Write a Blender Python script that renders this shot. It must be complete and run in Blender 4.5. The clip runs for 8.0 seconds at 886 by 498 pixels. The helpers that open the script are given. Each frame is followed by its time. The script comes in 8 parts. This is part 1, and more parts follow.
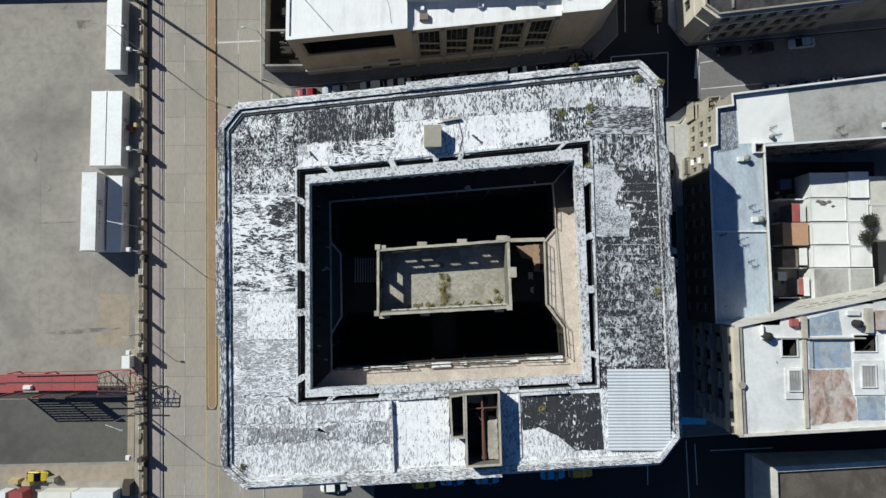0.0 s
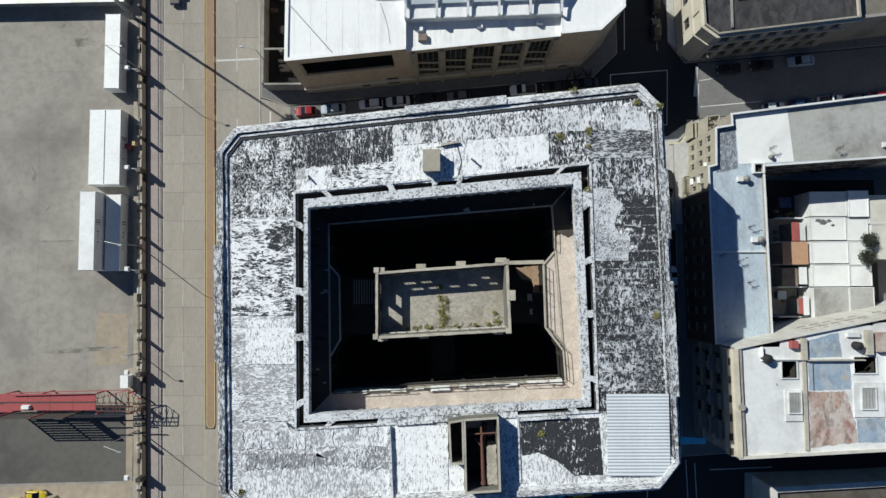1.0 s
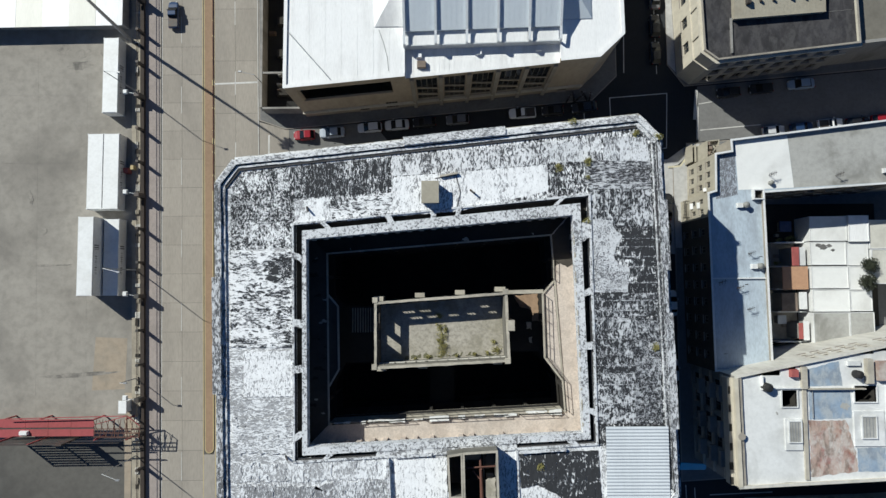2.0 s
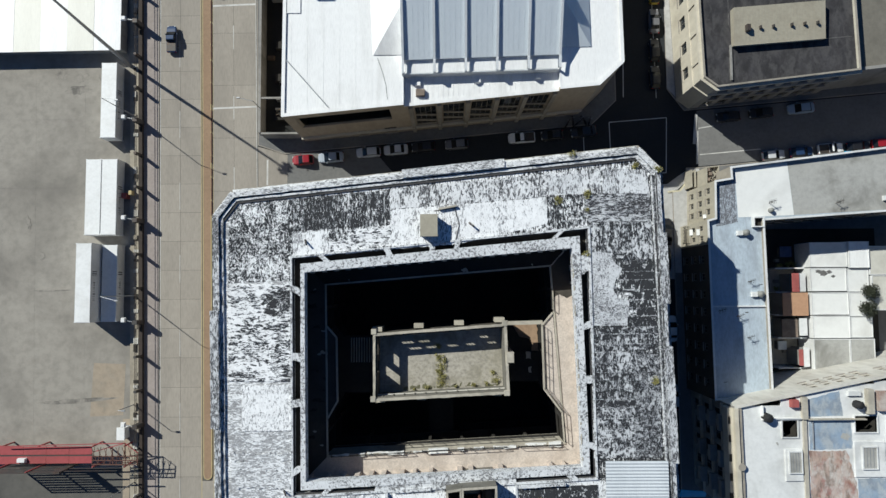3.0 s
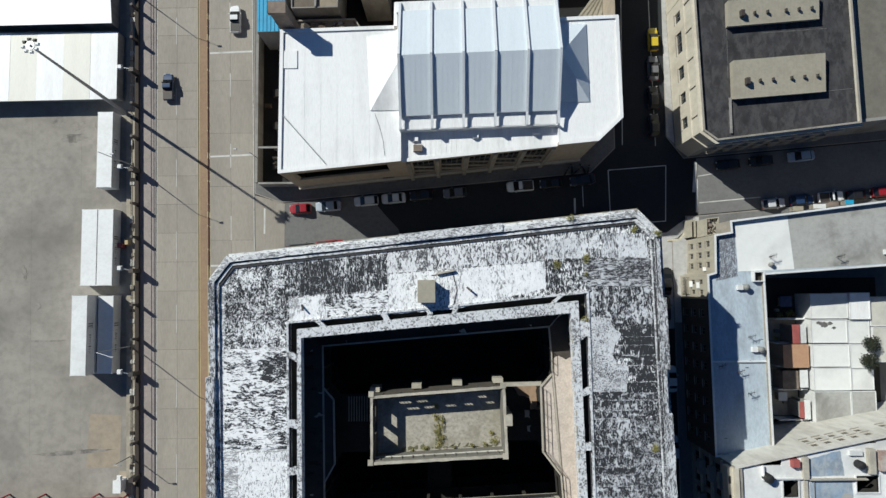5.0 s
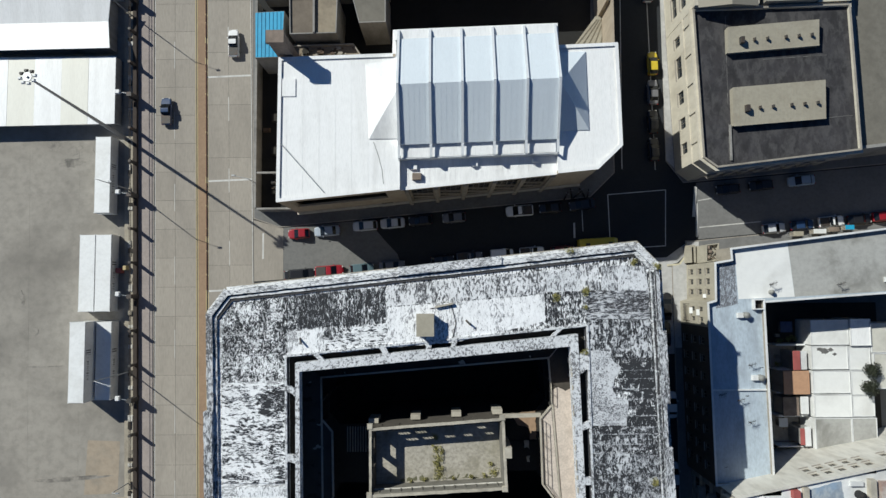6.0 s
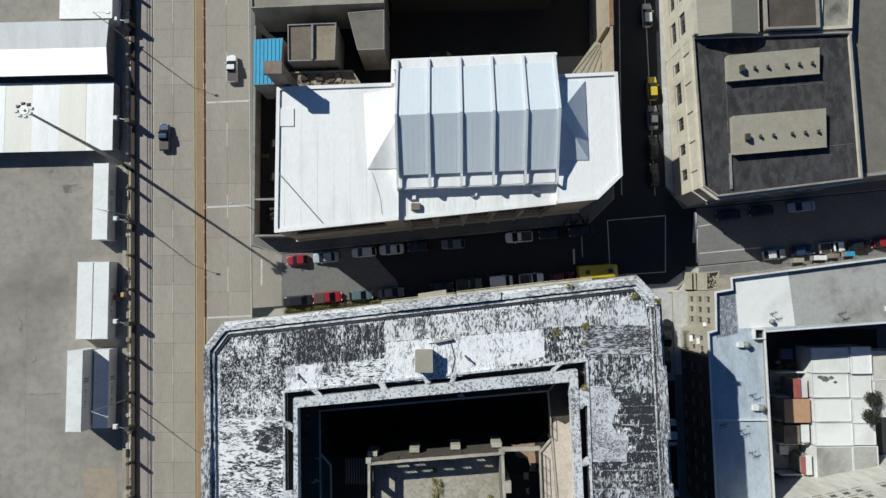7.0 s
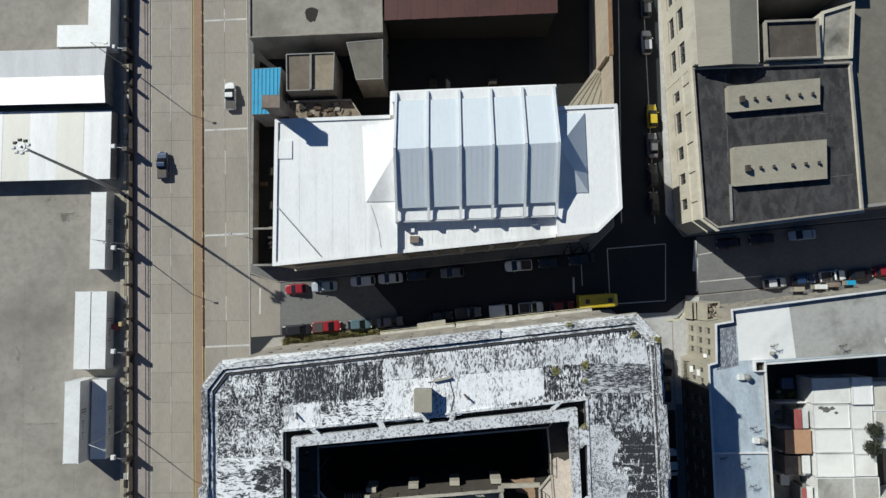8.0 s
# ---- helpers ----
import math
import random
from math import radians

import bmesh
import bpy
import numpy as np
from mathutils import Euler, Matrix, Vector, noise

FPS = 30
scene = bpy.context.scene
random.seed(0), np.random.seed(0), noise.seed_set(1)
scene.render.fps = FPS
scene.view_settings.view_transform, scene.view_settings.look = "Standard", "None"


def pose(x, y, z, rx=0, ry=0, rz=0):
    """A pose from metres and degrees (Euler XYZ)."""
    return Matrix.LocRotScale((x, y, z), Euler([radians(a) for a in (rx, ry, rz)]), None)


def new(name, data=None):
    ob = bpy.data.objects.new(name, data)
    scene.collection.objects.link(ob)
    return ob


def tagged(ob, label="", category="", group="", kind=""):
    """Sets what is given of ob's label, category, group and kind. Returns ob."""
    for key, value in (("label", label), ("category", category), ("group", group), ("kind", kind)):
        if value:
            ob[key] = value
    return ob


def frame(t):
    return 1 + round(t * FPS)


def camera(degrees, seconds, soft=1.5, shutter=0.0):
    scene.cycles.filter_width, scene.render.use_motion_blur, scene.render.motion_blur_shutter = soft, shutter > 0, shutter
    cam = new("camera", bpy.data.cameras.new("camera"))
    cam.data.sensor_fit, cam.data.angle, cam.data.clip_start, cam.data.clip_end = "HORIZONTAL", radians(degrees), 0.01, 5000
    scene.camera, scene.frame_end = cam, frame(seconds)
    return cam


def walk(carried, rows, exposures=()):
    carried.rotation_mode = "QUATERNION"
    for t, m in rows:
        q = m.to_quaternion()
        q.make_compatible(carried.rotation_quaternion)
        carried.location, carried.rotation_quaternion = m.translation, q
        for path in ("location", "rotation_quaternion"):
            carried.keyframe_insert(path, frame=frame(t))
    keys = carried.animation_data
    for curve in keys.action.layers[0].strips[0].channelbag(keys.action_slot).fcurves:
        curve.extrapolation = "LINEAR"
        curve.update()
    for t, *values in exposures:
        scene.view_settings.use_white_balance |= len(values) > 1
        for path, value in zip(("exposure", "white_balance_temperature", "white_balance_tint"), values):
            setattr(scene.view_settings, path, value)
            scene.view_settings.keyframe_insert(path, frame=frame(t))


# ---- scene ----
cam = camera(70.0, 8.0, soft=1.45)
PATH = [
    (0, -0.050, 0.154, 103.624, 3.264, 0.408, -0.266),
    (0.5, 0.030, 1.455, 103.611, 3.293, 0.407, -0.288),
    (1, 0.109, 3.091, 103.596, 3.322, 0.407, -0.310),
    (1.5, 0.190, 4.957, 103.576, 3.351, 0.407, -0.332),
    (3, 0.436, 10.953, 103.496, 3.438, 0.406, -0.397),
    (3.5, 0.519, 12.915, 103.462, 3.467, 0.406, -0.419),
    (4, 0.603, 14.872, 103.424, 3.496, 0.406, -0.441),
    (4.5, 0.687, 16.837, 103.383, 3.524, 0.405, -0.463),
    (6, 0.944, 22.796, 103.238, 3.611, 0.405, -0.529),
    (6.5, 1.031, 24.814, 103.182, 3.640, 0.404, -0.550),
    (7, 1.119, 26.990, 103.123, 3.669, 0.404, -0.572),
    (7.5, 1.207, 29.240, 103.060, 3.698, 0.404, -0.594),
    (8, 1.296, 31.549, 102.994, 3.727, 0.403, -0.616),
]
walk(cam, [(t, pose(x, y, z, rx, ry, rz)) for t, x, y, z, rx, ry, rz in PATH],
     [(0.0, 0.19, 5230, 6), (4.0, 0.17, 5230, 6), (8.0, 0.09, 5230, 6)])

# ---- light ----
SUN = Vector((1.05, -0.79, -1.0)).normalized()
world = bpy.data.worlds.new("sky")
scene.world = world
world.use_nodes = True
wn = world.node_tree.nodes
sky = wn.new("ShaderNodeTexSky")
sky.sky_type = "NISHITA"
sky.sun_disc = False
sky.dust_density, sky.ozone_density = 0.0, 6.5
sky.sun_elevation = math.asin(-SUN.z)
sky.sun_rotation = math.atan2(-SUN.x, -SUN.y)
world.node_tree.links.new(sky.outputs[0], wn["Background"].inputs[0])
wn["Background"].inputs[1].default_value = 0.037
sun = new("sun", bpy.data.lights.new("sun", "SUN"))
sun.data.energy, sun.data.angle, sun.data.color = 5.0, radians(0.5), (1.0, 0.86, 0.645)
sun.rotation_mode = "QUATERNION"
sun.rotation_quaternion = SUN.to_track_quat("-Z", "Y")

# ---- materials ----
MATS = {}


class Nodes:
    """A small wrapper that strings shader nodes together."""

    def __init__(self, name):
        self.mat = bpy.data.materials.new(name)
        self.mat.use_nodes = True
        self.t = self.mat.node_tree
        self.bsdf = self.t.nodes["Principled BSDF"]
        self.pos = self.t.nodes.new("ShaderNodeNewGeometry").outputs["Position"]

    def put(self, socket, value):
        if hasattr(value, "is_linked"):
            self.t.links.new(value, socket)
        else:
            socket.default_value = value

    def noise(self, scale, detail=4.0, stretch=(1, 1, 1), rough=0.55, warp=0.0, turn=0.0):
        m = self.t.nodes.new("ShaderNodeMapping")
        m.inputs["Scale"].default_value = stretch
        m.inputs["Rotation"].default_value = (0, 0, turn)
        self.t.links.new(self.pos, m.inputs["Vector"])
        n = self.t.nodes.new("ShaderNodeTexNoise")
        n.inputs["Scale"].default_value, n.inputs["Detail"].default_value = scale, detail
        n.inputs["Roughness"].default_value, n.inputs["Distortion"].default_value = rough, warp
        self.t.links.new(m.outputs[0], n.inputs["Vector"])
        return n.outputs["Fac"]

    def bent(self, scale, reach):
        """Places pushed about by a slow noise, so that strokes laid over them curve."""
        n = self.t.nodes.new("ShaderNodeTexNoise")
        n.inputs["Scale"].default_value, n.inputs["Detail"].default_value = scale, 2.0
        self.t.links.new(self.pos, n.inputs["Vector"])
        m = self.t.nodes.new("ShaderNodeVectorMath")
        m.operation = "MULTIPLY_ADD"
        self.t.links.new(n.outputs["Color"], m.inputs[0])
        m.inputs[1].default_value = (reach, reach, 0)
        self.t.links.new(self.pos, m.inputs[2])
        return m.outputs[0]

    def cells(self, scale, stretch):
        """Lines along the borders of uneven cells."""
        m = self.t.nodes.new("ShaderNodeMapping")
        m.inputs["Scale"].default_value = stretch
        self.t.links.new(self.pos, m.inputs["Vector"])
        w = self.t.nodes.new("ShaderNodeTexVoronoi")
        w.feature = "DISTANCE_TO_EDGE"
        w.inputs["Scale"].default_value, w.inputs["Randomness"].default_value = scale, 0.7
        self.t.links.new(m.outputs[0], w.inputs["Vector"])
        return self.step(w.outputs["Distance"], 0.13, 0.03)

    def math(self, op, a, b=0.0, clamp=False):
        n = self.t.nodes.new("ShaderNodeMath")
        n.operation, n.use_clamp = op, clamp
        self.put(n.inputs[0], a), self.put(n.inputs[1], b)
        return n.outputs[0]

    def step(self, value, lo, hi):
        n = self.t.nodes.new("ShaderNodeMapRange")
        n.interpolation_type = "SMOOTHSTEP"
        self.put(n.inputs[0], value)
        n.inputs[1].default_value, n.inputs[2].default_value = lo, hi
        return n.outputs[0]

    def mix(self, fac, a, b, blend="MIX"):
        n = self.t.nodes.new("ShaderNodeMix")
        n.data_type, n.blend_type = "RGBA", blend
        self.put(n.inputs[0], fac)
        for socket, value in ((n.inputs[6], a), (n.inputs[7], b)):
            self.put(socket, (*value, 1) if isinstance(value, tuple) else value)
        return n.outputs[2]

    def bump(self, height, strength=0.4, distance=0.02):
        n = self.t.nodes.new("ShaderNodeBump")
        n.inputs["Strength"].default_value, n.inputs["Distance"].default_value = strength, distance
        self.t.links.new(height, n.inputs["Height"])
        self.t.links.new(n.outputs[0], self.bsdf.inputs["Normal"])

    def random(self):
        return self.t.nodes.new("ShaderNodeObjectInfo").outputs["Random"]

    def end(self, color, rough=0.8, metal=0.0):
        self.put(self.bsdf.inputs["Base Color"], (*color, 1) if isinstance(color, tuple) else color)
        self.put(self.bsdf.inputs["Roughness"], rough)
        self.bsdf.inputs["Metallic"].default_value = metal
        MATS[self.mat.name] = self.mat
        return self.mat


def shade(c, k):
    return tuple(min(1.0, v * k) for v in c)


def surface(name, base, rough=0.85, dirt=None, amount=0.5, big=0.18, fine=3.0, grain=0.25, metal=0.0, vary=0.0, relief=0.3, stretch=(1, 1, 1)):
    """A worn surface: stains at a large scale, grain at a small one, fine relief."""
    n = Nodes(name)
    dirt = dirt or shade(base, 0.45)
    stains = n.step(n.noise(big, 6, stretch, 0.6, 0.4), 0.42, 0.72)
    col = n.mix(n.math("MULTIPLY", stains, amount), base, dirt)
    g = n.noise(fine, 5, stretch, 0.65)
    col = n.mix(n.math("MULTIPLY", n.step(g, 0.35, 0.75), grain), col, shade(base, 0.5))
    col = n.mix(n.math("MULTIPLY", n.step(n.noise(fine * 0.3, 4), 0.5, 0.8), grain * 0.7), col, shade(base, 1.25))
    if vary:
        col = n.mix(n.math("MULTIPLY", n.random(), vary), col, shade(base, 0.45))
    n.bump(g, relief, 0.02)
    return n.end(col, rough, metal)


def peeling(name, cover, along, paint=(0.885, 0.89, 0.90), under=(0.022, 0.023, 0.026), size=1.0, sheet=0.09, net=0.0):
    """Whitewash brushed on dark roofing felt and flaked off; cover: the share of paint left; sheet: how rolls differ; net: paint left standing along the joints of the felt."""
    n = Nodes(name)
    s = {"y": (1.0, 0.30, 1), "x": (0.30, 1.0, 1), "o": (0.8, 0.7, 1), "w": (0.66, 0.40, 1)}[along]
    flat = n.pos
    n.pos = n.bent(0.45, 0.9)
    strokes = n.noise(4.8 * size, 4, s, 0.62, 1.5 if along == "w" else 0.5)
    curl = n.noise(1.9 * size, 3, s, 0.55, 1.6)
    crest = n.noise(2.7 * size, 2, s, 0.5, 1.0)
    n.pos = flat
    gaps = n.noise(1.1 * size, 5, (1, 1, 1), 0.62, 0.5)
    patches = n.noise(0.20, 5, (1, 1, 1), 0.6, 0.9)
    fine = n.noise(11.0, 4, s, 0.7, 0.3)
    v = n.math("ADD", n.math("MULTIPLY", strokes, 0.98), n.math("MULTIPLY", patches, 0.36))
    v = n.math("ADD", v, n.math("MULTIPLY", gaps, 0.40))
    v = n.math("ADD", v, n.math("MULTIPLY", fine, 0.19))
    v = n.math("ADD", v, n.math("MULTIPLY", n.random(), sheet))
    edge = 0.995 + sheet * 0.5 + (0.5 - cover) * 0.46
    # thin curled ridges of paint that stand where the rest has gone
    ridge = n.math("SUBTRACT", 1.0, n.step(n.math("ABSOLUTE", n.math("SUBTRACT", curl, 0.5)), 0.010, 0.032))
    v = n.math("ADD", v, n.math("MULTIPLY", ridge, 0.15))
    if net:
        n.pos = n.bent(0.9, 0.5)
        v = n.math("ADD", v, n.math("MULTIPLY", n.math("MULTIPLY", n.cells(0.92, (1.0, 0.85, 0)), n.step(gaps, 0.44, 0.60)), net))
        n.pos = flat
    mask = n.step(v, edge - 0.005, edge + 0.008)
    # a thin grey film beside the thick paint, fine cracks in it, and streaky wear on what is left
    film = n.step(v, edge - 0.10, edge)
    thin = n.step(n.noise(3.8, 7, s, 0.74, 0.4), 0.43, 0.64)
    crack = n.math("SUBTRACT", 1.0, n.step(n.math("ABSOLUTE", n.math("SUBTRACT", crest, 0.5)), 0.006, 0.022))
    crack = n.math("MULTIPLY", crack, n.step(gaps, 0.66, 0.44))
    grime = n.step(n.noise(0.35, 6, (1, 1, 1), 0.65, 1.0), 0.48, 0.74)
    top = n.mix(n.math("MULTIPLY", thin, 0.22), paint, shade(paint, 0.46))
    top = n.mix(n.math("MULTIPLY", crack, 0.62 if cover < 0.55 else 0.30), top, shade(paint, 0.16))
    top = n.mix(n.math("MULTIPLY", grime, 0.20), top, shade(paint, 0.42))
    felt = n.mix(n.step(n.noise(4.2, 7, s, 0.7), 0.36, 0.68), under, shade(under, 1.6))
    felt = n.mix(n.math("MULTIPLY", film, n.math("MULTIPLY", n.step(fine, 0.46, 0.58), 0.18)), felt, shade(paint, 0.40))
    n.bump(n.math("ADD", mask, n.math("MULTIPLY", fine, 0.6)), 0.8, 0.02)
    return n.end(n.mix(mask, felt, top), 0.85)


M_DARKFELT = peeling("flaked_whitewash_mostly_gone", 0.34, "y")
M_DARKFELT_X = peeling("flaked_whitewash_mostly_gone_across", 0.36, "x")
M_HALF_Y = peeling("flaked_whitewash_half", 0.46, "y")
M_HALF_X = peeling("flaked_whitewash_half_across", 0.46, "x")
M_SWIRL = peeling("flaked_whitewash_in_swirls", 0.44, "w")
M_SWIRL_DARK = peeling("flaked_whitewash_in_swirls_mostly_gone", 0.26, "x")
M_SPECK = peeling("speckled_grey_whitewash", 0.42, "w", paint=(0.55, 0.56, 0.58), size=1.8, net=0.10)
M_NET = peeling("whitewash_left_along_felt_joints", 0.36, "y", paint=(0.62, 0.63, 0.65), size=1.2, net=0.15)
M_SPECKW = peeling("speckled_pale_whitewash", 0.68, "o", paint=(0.66, 0.67, 0.69), under=(0.10, 0.10, 0.107), size=1.7)
M_WHITE_Y = peeling("flaked_whitewash_mostly_whole", 0.60, "y", paint=(0.78, 0.785, 0.80), under=(0.07, 0.07, 0.075), size=1.15)
M_GREY_X = peeling("streaked_grey_whitewash_across", 0.47, "x", paint=(0.60, 0.61, 0.63), under=(0.04, 0.04, 0.044), size=1.3)
M_GREY_Y = peeling("streaked_grey_whitewash", 0.40, "y", paint=(0.66, 0.67, 0.69), size=1.15, net=0.09)
M_LINED = peeling("finely_lined_whitewash", 0.62, "y", paint=(0.72, 0.73, 0.75), under=(0.10, 0.10, 0.107), size=1.5)
M_WHITE_X = peeling("flaked_whitewash_mostly_whole_across", 0.62, "x")
M_SOFT_Y = peeling("worn_whitewash", 0.56, "y", paint=(0.85, 0.86, 0.875), under=(0.27, 0.27, 0.278), size=1.35)
M_SOFT_X = peeling("worn_whitewash_across", 0.54, "x", paint=(0.85, 0.86, 0.875), under=(0.26, 0.26, 0.268), size=1.35)
M_SOFTHALF = peeling("worn_whitewash_half", 0.44, "y", paint=(0.78, 0.79, 0.81), under=(0.17, 0.17, 0.177), size=1.3)
M_LAP = peeling("whitewashed_lap", 0.44, "o", paint=(0.70, 0.71, 0.73), size=2.0)
M_CLEAN = peeling("fresh_whitewash", 0.74, "y", paint=(0.90, 0.905, 0.915), under=(0.26, 0.26, 0.27), size=1.3)
M_BARE = peeling("bare_felt", 0.11, "y", net=0.14)
M_STRIPPED = peeling("stripped_felt", 0.04, "y", net=0.12)
M_PARAPET_Y = peeling("streaked_parapet_paint", 0.52, "y", paint=(0.62, 0.63, 0.65), under=(0.085, 0.085, 0.09), size=1.2, sheet=0.10)
M_PARAPET_X = peeling("streaked_parapet_paint_across", 0.66, "x", paint=(0.76, 0.765, 0.77), under=(0.17, 0.17, 0.175), size=1.6, sheet=0.10)
M_PARAPET = peeling("flaked_parapet_paint", 0.66, "o", paint=(0.70, 0.71, 0.725), under=(0.15, 0.15, 0.156), size=0.9, sheet=0.0)
# the streets' shade is put into this near-black asphalt
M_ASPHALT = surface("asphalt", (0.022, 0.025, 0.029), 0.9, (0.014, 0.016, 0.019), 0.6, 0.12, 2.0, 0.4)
M_CONCRETE_ROAD = surface("concrete_road", (0.37, 0.335, 0.284), 0.85, (0.245, 0.222, 0.19), 0.6, 0.10, 2.4, 0.35, vary=0.22, stretch=(1.6, 0.35, 1))
M_YARD = surface("yard_concrete", (0.335, 0.31, 0.268), 0.9, (0.165, 0.152, 0.132), 0.95, 0.05, 0.7, 0.5, vary=0.08)
M_TANPATCH = surface("tan_patched_concrete", (0.36, 0.30, 0.225), 0.9, (0.28, 0.25, 0.20), 0.8, 0.25, 1.0, 0.4)
M_YARD_DARK = surface("oily_concrete", (0.115, 0.109, 0.097), 0.9, (0.05, 0.047, 0.043), 0.7, 0.09, 0.9, 0.4)
M_OILBLOT = surface("oil_blotched_concrete", (0.30, 0.277, 0.24), 0.9, (0.085, 0.08, 0.072), 0.95, 0.55, 2.2, 0.5)
M_JOINT = surface("joint_tar", (0.12, 0.111, 0.098), 0.95)
M_PAVING = surface("pavement", (0.42, 0.395, 0.35), 0.9, (0.26, 0.24, 0.21), 0.5, 0.2, 2.0, 0.35)
M_PINKPAVE = surface("reddish_pavement", (0.34, 0.295, 0.27), 0.9, (0.23, 0.20, 0.18), 0.5, 0.2, 2.0, 0.35)
M_MEDIAN = surface("ochre_median", (0.31, 0.215, 0.135), 0.9, (0.23, 0.155, 0.10), 0.5, 0.15, 2.0, 0.3)
M_YELLOW = surface("yellow_line_paint", (0.50, 0.41, 0.21), 0.8, (0.35, 0.28, 0.14), 0.6, 0.4, 3.0, 0.4)
M_LINE = surface("white_line_paint", (0.62, 0.61, 0.58), 0.8, (0.3, 0.29, 0.27), 0.6, 0.5, 3.0, 0.4)
M_KERB = surface("kerb_stone", (0.33, 0.30, 0.26), 0.9, (0.2, 0.18, 0.16), 0.5, 0.3, 2.0, 0.3)
M_SOIL = surface("bare_soil", (0.20, 0.165, 0.115), 0.95, (0.12, 0.1, 0.07), 0.6, 0.5, 2.0, 0.4)
M_OLDWALL = surface("weathered_render", (0.34, 0.31, 0.26), 0.9, (0.16, 0.145, 0.12), 0.65, 0.3, 1.6, 0.4, stretch=(1, 1, 0.4))
M_GREYWALL = surface("grey_stained_and_shaded_render", (0.30, 0.29, 0.27), 0.9, (0.13, 0.125, 0.115), 0.7, 0.3, 1.5, 0.4, stretch=(1, 1, 0.4))
M_CREAM = surface("cream_render", (0.56, 0.52, 0.425), 0.85, (0.34, 0.30, 0.23), 0.45, 0.3, 1.5, 0.25, stretch=(1, 1, 0.4))
M_TANCREAM = surface("dusty_cream_render", (0.40, 0.37, 0.295), 0.9, (0.24, 0.215, 0.165), 0.6, 0.35, 1.8, 0.35, stretch=(1, 1, 0.4))
M_TANWALL = surface("tan_render", (0.43, 0.365, 0.275), 0.85, (0.28, 0.23, 0.17), 0.5, 0.25, 1.5, 0.3, stretch=(1, 1, 0.4))
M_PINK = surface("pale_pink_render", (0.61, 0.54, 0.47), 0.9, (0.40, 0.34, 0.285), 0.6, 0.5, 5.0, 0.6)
# near-black concrete: shade put into the colour, also used for dark stains
M_CONC_DARK = surface("soot_and_shade_concrete", (0.038, 0.034, 0.028), 0.95, (0.018, 0.016, 0.013), 0.7, 0.3, 2.0, 0.5)
# black that stands for deep shade on ground and walls
M_SHADEBLACK = surface("shade_black_fill", (0.016, 0.016, 0.015), 0.9, (0.009, 0.009, 0.008), 0.6, 0.3, 2.0, 0.4)
M_CONC = surface("bare_concrete", (0.47, 0.435, 0.36), 0.9, (0.20, 0.185, 0.15), 0.6, 0.3, 2.0, 0.4)
M_CONC_FLOOR = surface("mossy_concrete", (0.43, 0.40, 0.34), 0.9, (0.20, 0.185, 0.125), 0.85, 0.32, 2.4, 0.85)
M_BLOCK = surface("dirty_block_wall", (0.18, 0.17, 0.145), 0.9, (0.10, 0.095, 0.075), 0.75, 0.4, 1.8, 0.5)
M_BROWNFLOOR = surface("brown_earth_floor", (0.36, 0.25, 0.16), 0.95, (0.2, 0.14, 0.09), 0.6, 0.5, 2.0, 0.4)
M_WHITESHEET = surface("white_roof_sheet", (0.87, 0.87, 0.862), 0.45, (0.60, 0.595, 0.58), 0.45, 0.16, 2.5, 0.22, stretch=(2.5, 0.4, 1))
M_GREYSHEET = surface("zinc_roof_sheet", (0.60, 0.63, 0.66), 0.5, (0.46, 0.49, 0.52), 0.35, 0.2, 3.0, 0.15, stretch=(2.5, 0.4, 1))
M_RIB = surface("painted_steel_rib", (0.66, 0.68, 0.70), 0.45, (0.48, 0.5, 0.52), 0.35, 0.4, 3.0, 0.2)
M_SILVERROOF = surface("aluminium_roof_paint", (0.475, 0.54, 0.605), 0.65, (0.31, 0.34, 0.385), 0.7, 0.35, 2.6, 0.45, stretch=(1.6, 0.6, 1))
M_SILVERPATCH = peeling("flaky_aluminium_paint", 0.48, "y", paint=(0.46, 0.50, 0.56), under=(0.13, 0.135, 0.15), size=1.3, sheet=0.0)
M_PARTY = surface("whitewashed_party_wall", (0.62, 0.60, 0.54), 0.9, (0.40, 0.37, 0.31), 0.7, 0.35, 1.4, 0.4, stretch=(1, 1, 0.3))
M_BROWNRUST = surface("orange_brown_stain", (0.27, 0.16, 0.085), 0.9, (0.13, 0.09, 0.06), 0.8, 0.6, 2.0, 0.5)


def blotchy(name, colours, scale=0.35):
    """Several stains that run softly into one another."""
    n = Nodes(name)
    col = colours[0]
    for k, c in enumerate(colours[1:]):
        f = n.step(n.noise(scale * (1 + 0.35 * k), 7, (1 + 0.13 * k, 1 - 0.11 * k, 1), 0.66, 0.12 + 0.08 * k, 0.8 * k), 0.43, 0.61)
        col = n.mix(n.math("MULTIPLY", f, 0.8), col, c)
    g = n.noise(2.5, 6, (1, 1, 1), 0.7)
    col = n.mix(n.math("MULTIPLY", n.step(g, 0.45, 0.75), 0.4), col, shade(colours[0], 0.5))
    n.bump(g, 0.3, 0.02)
    return n.end(col, 0.9)


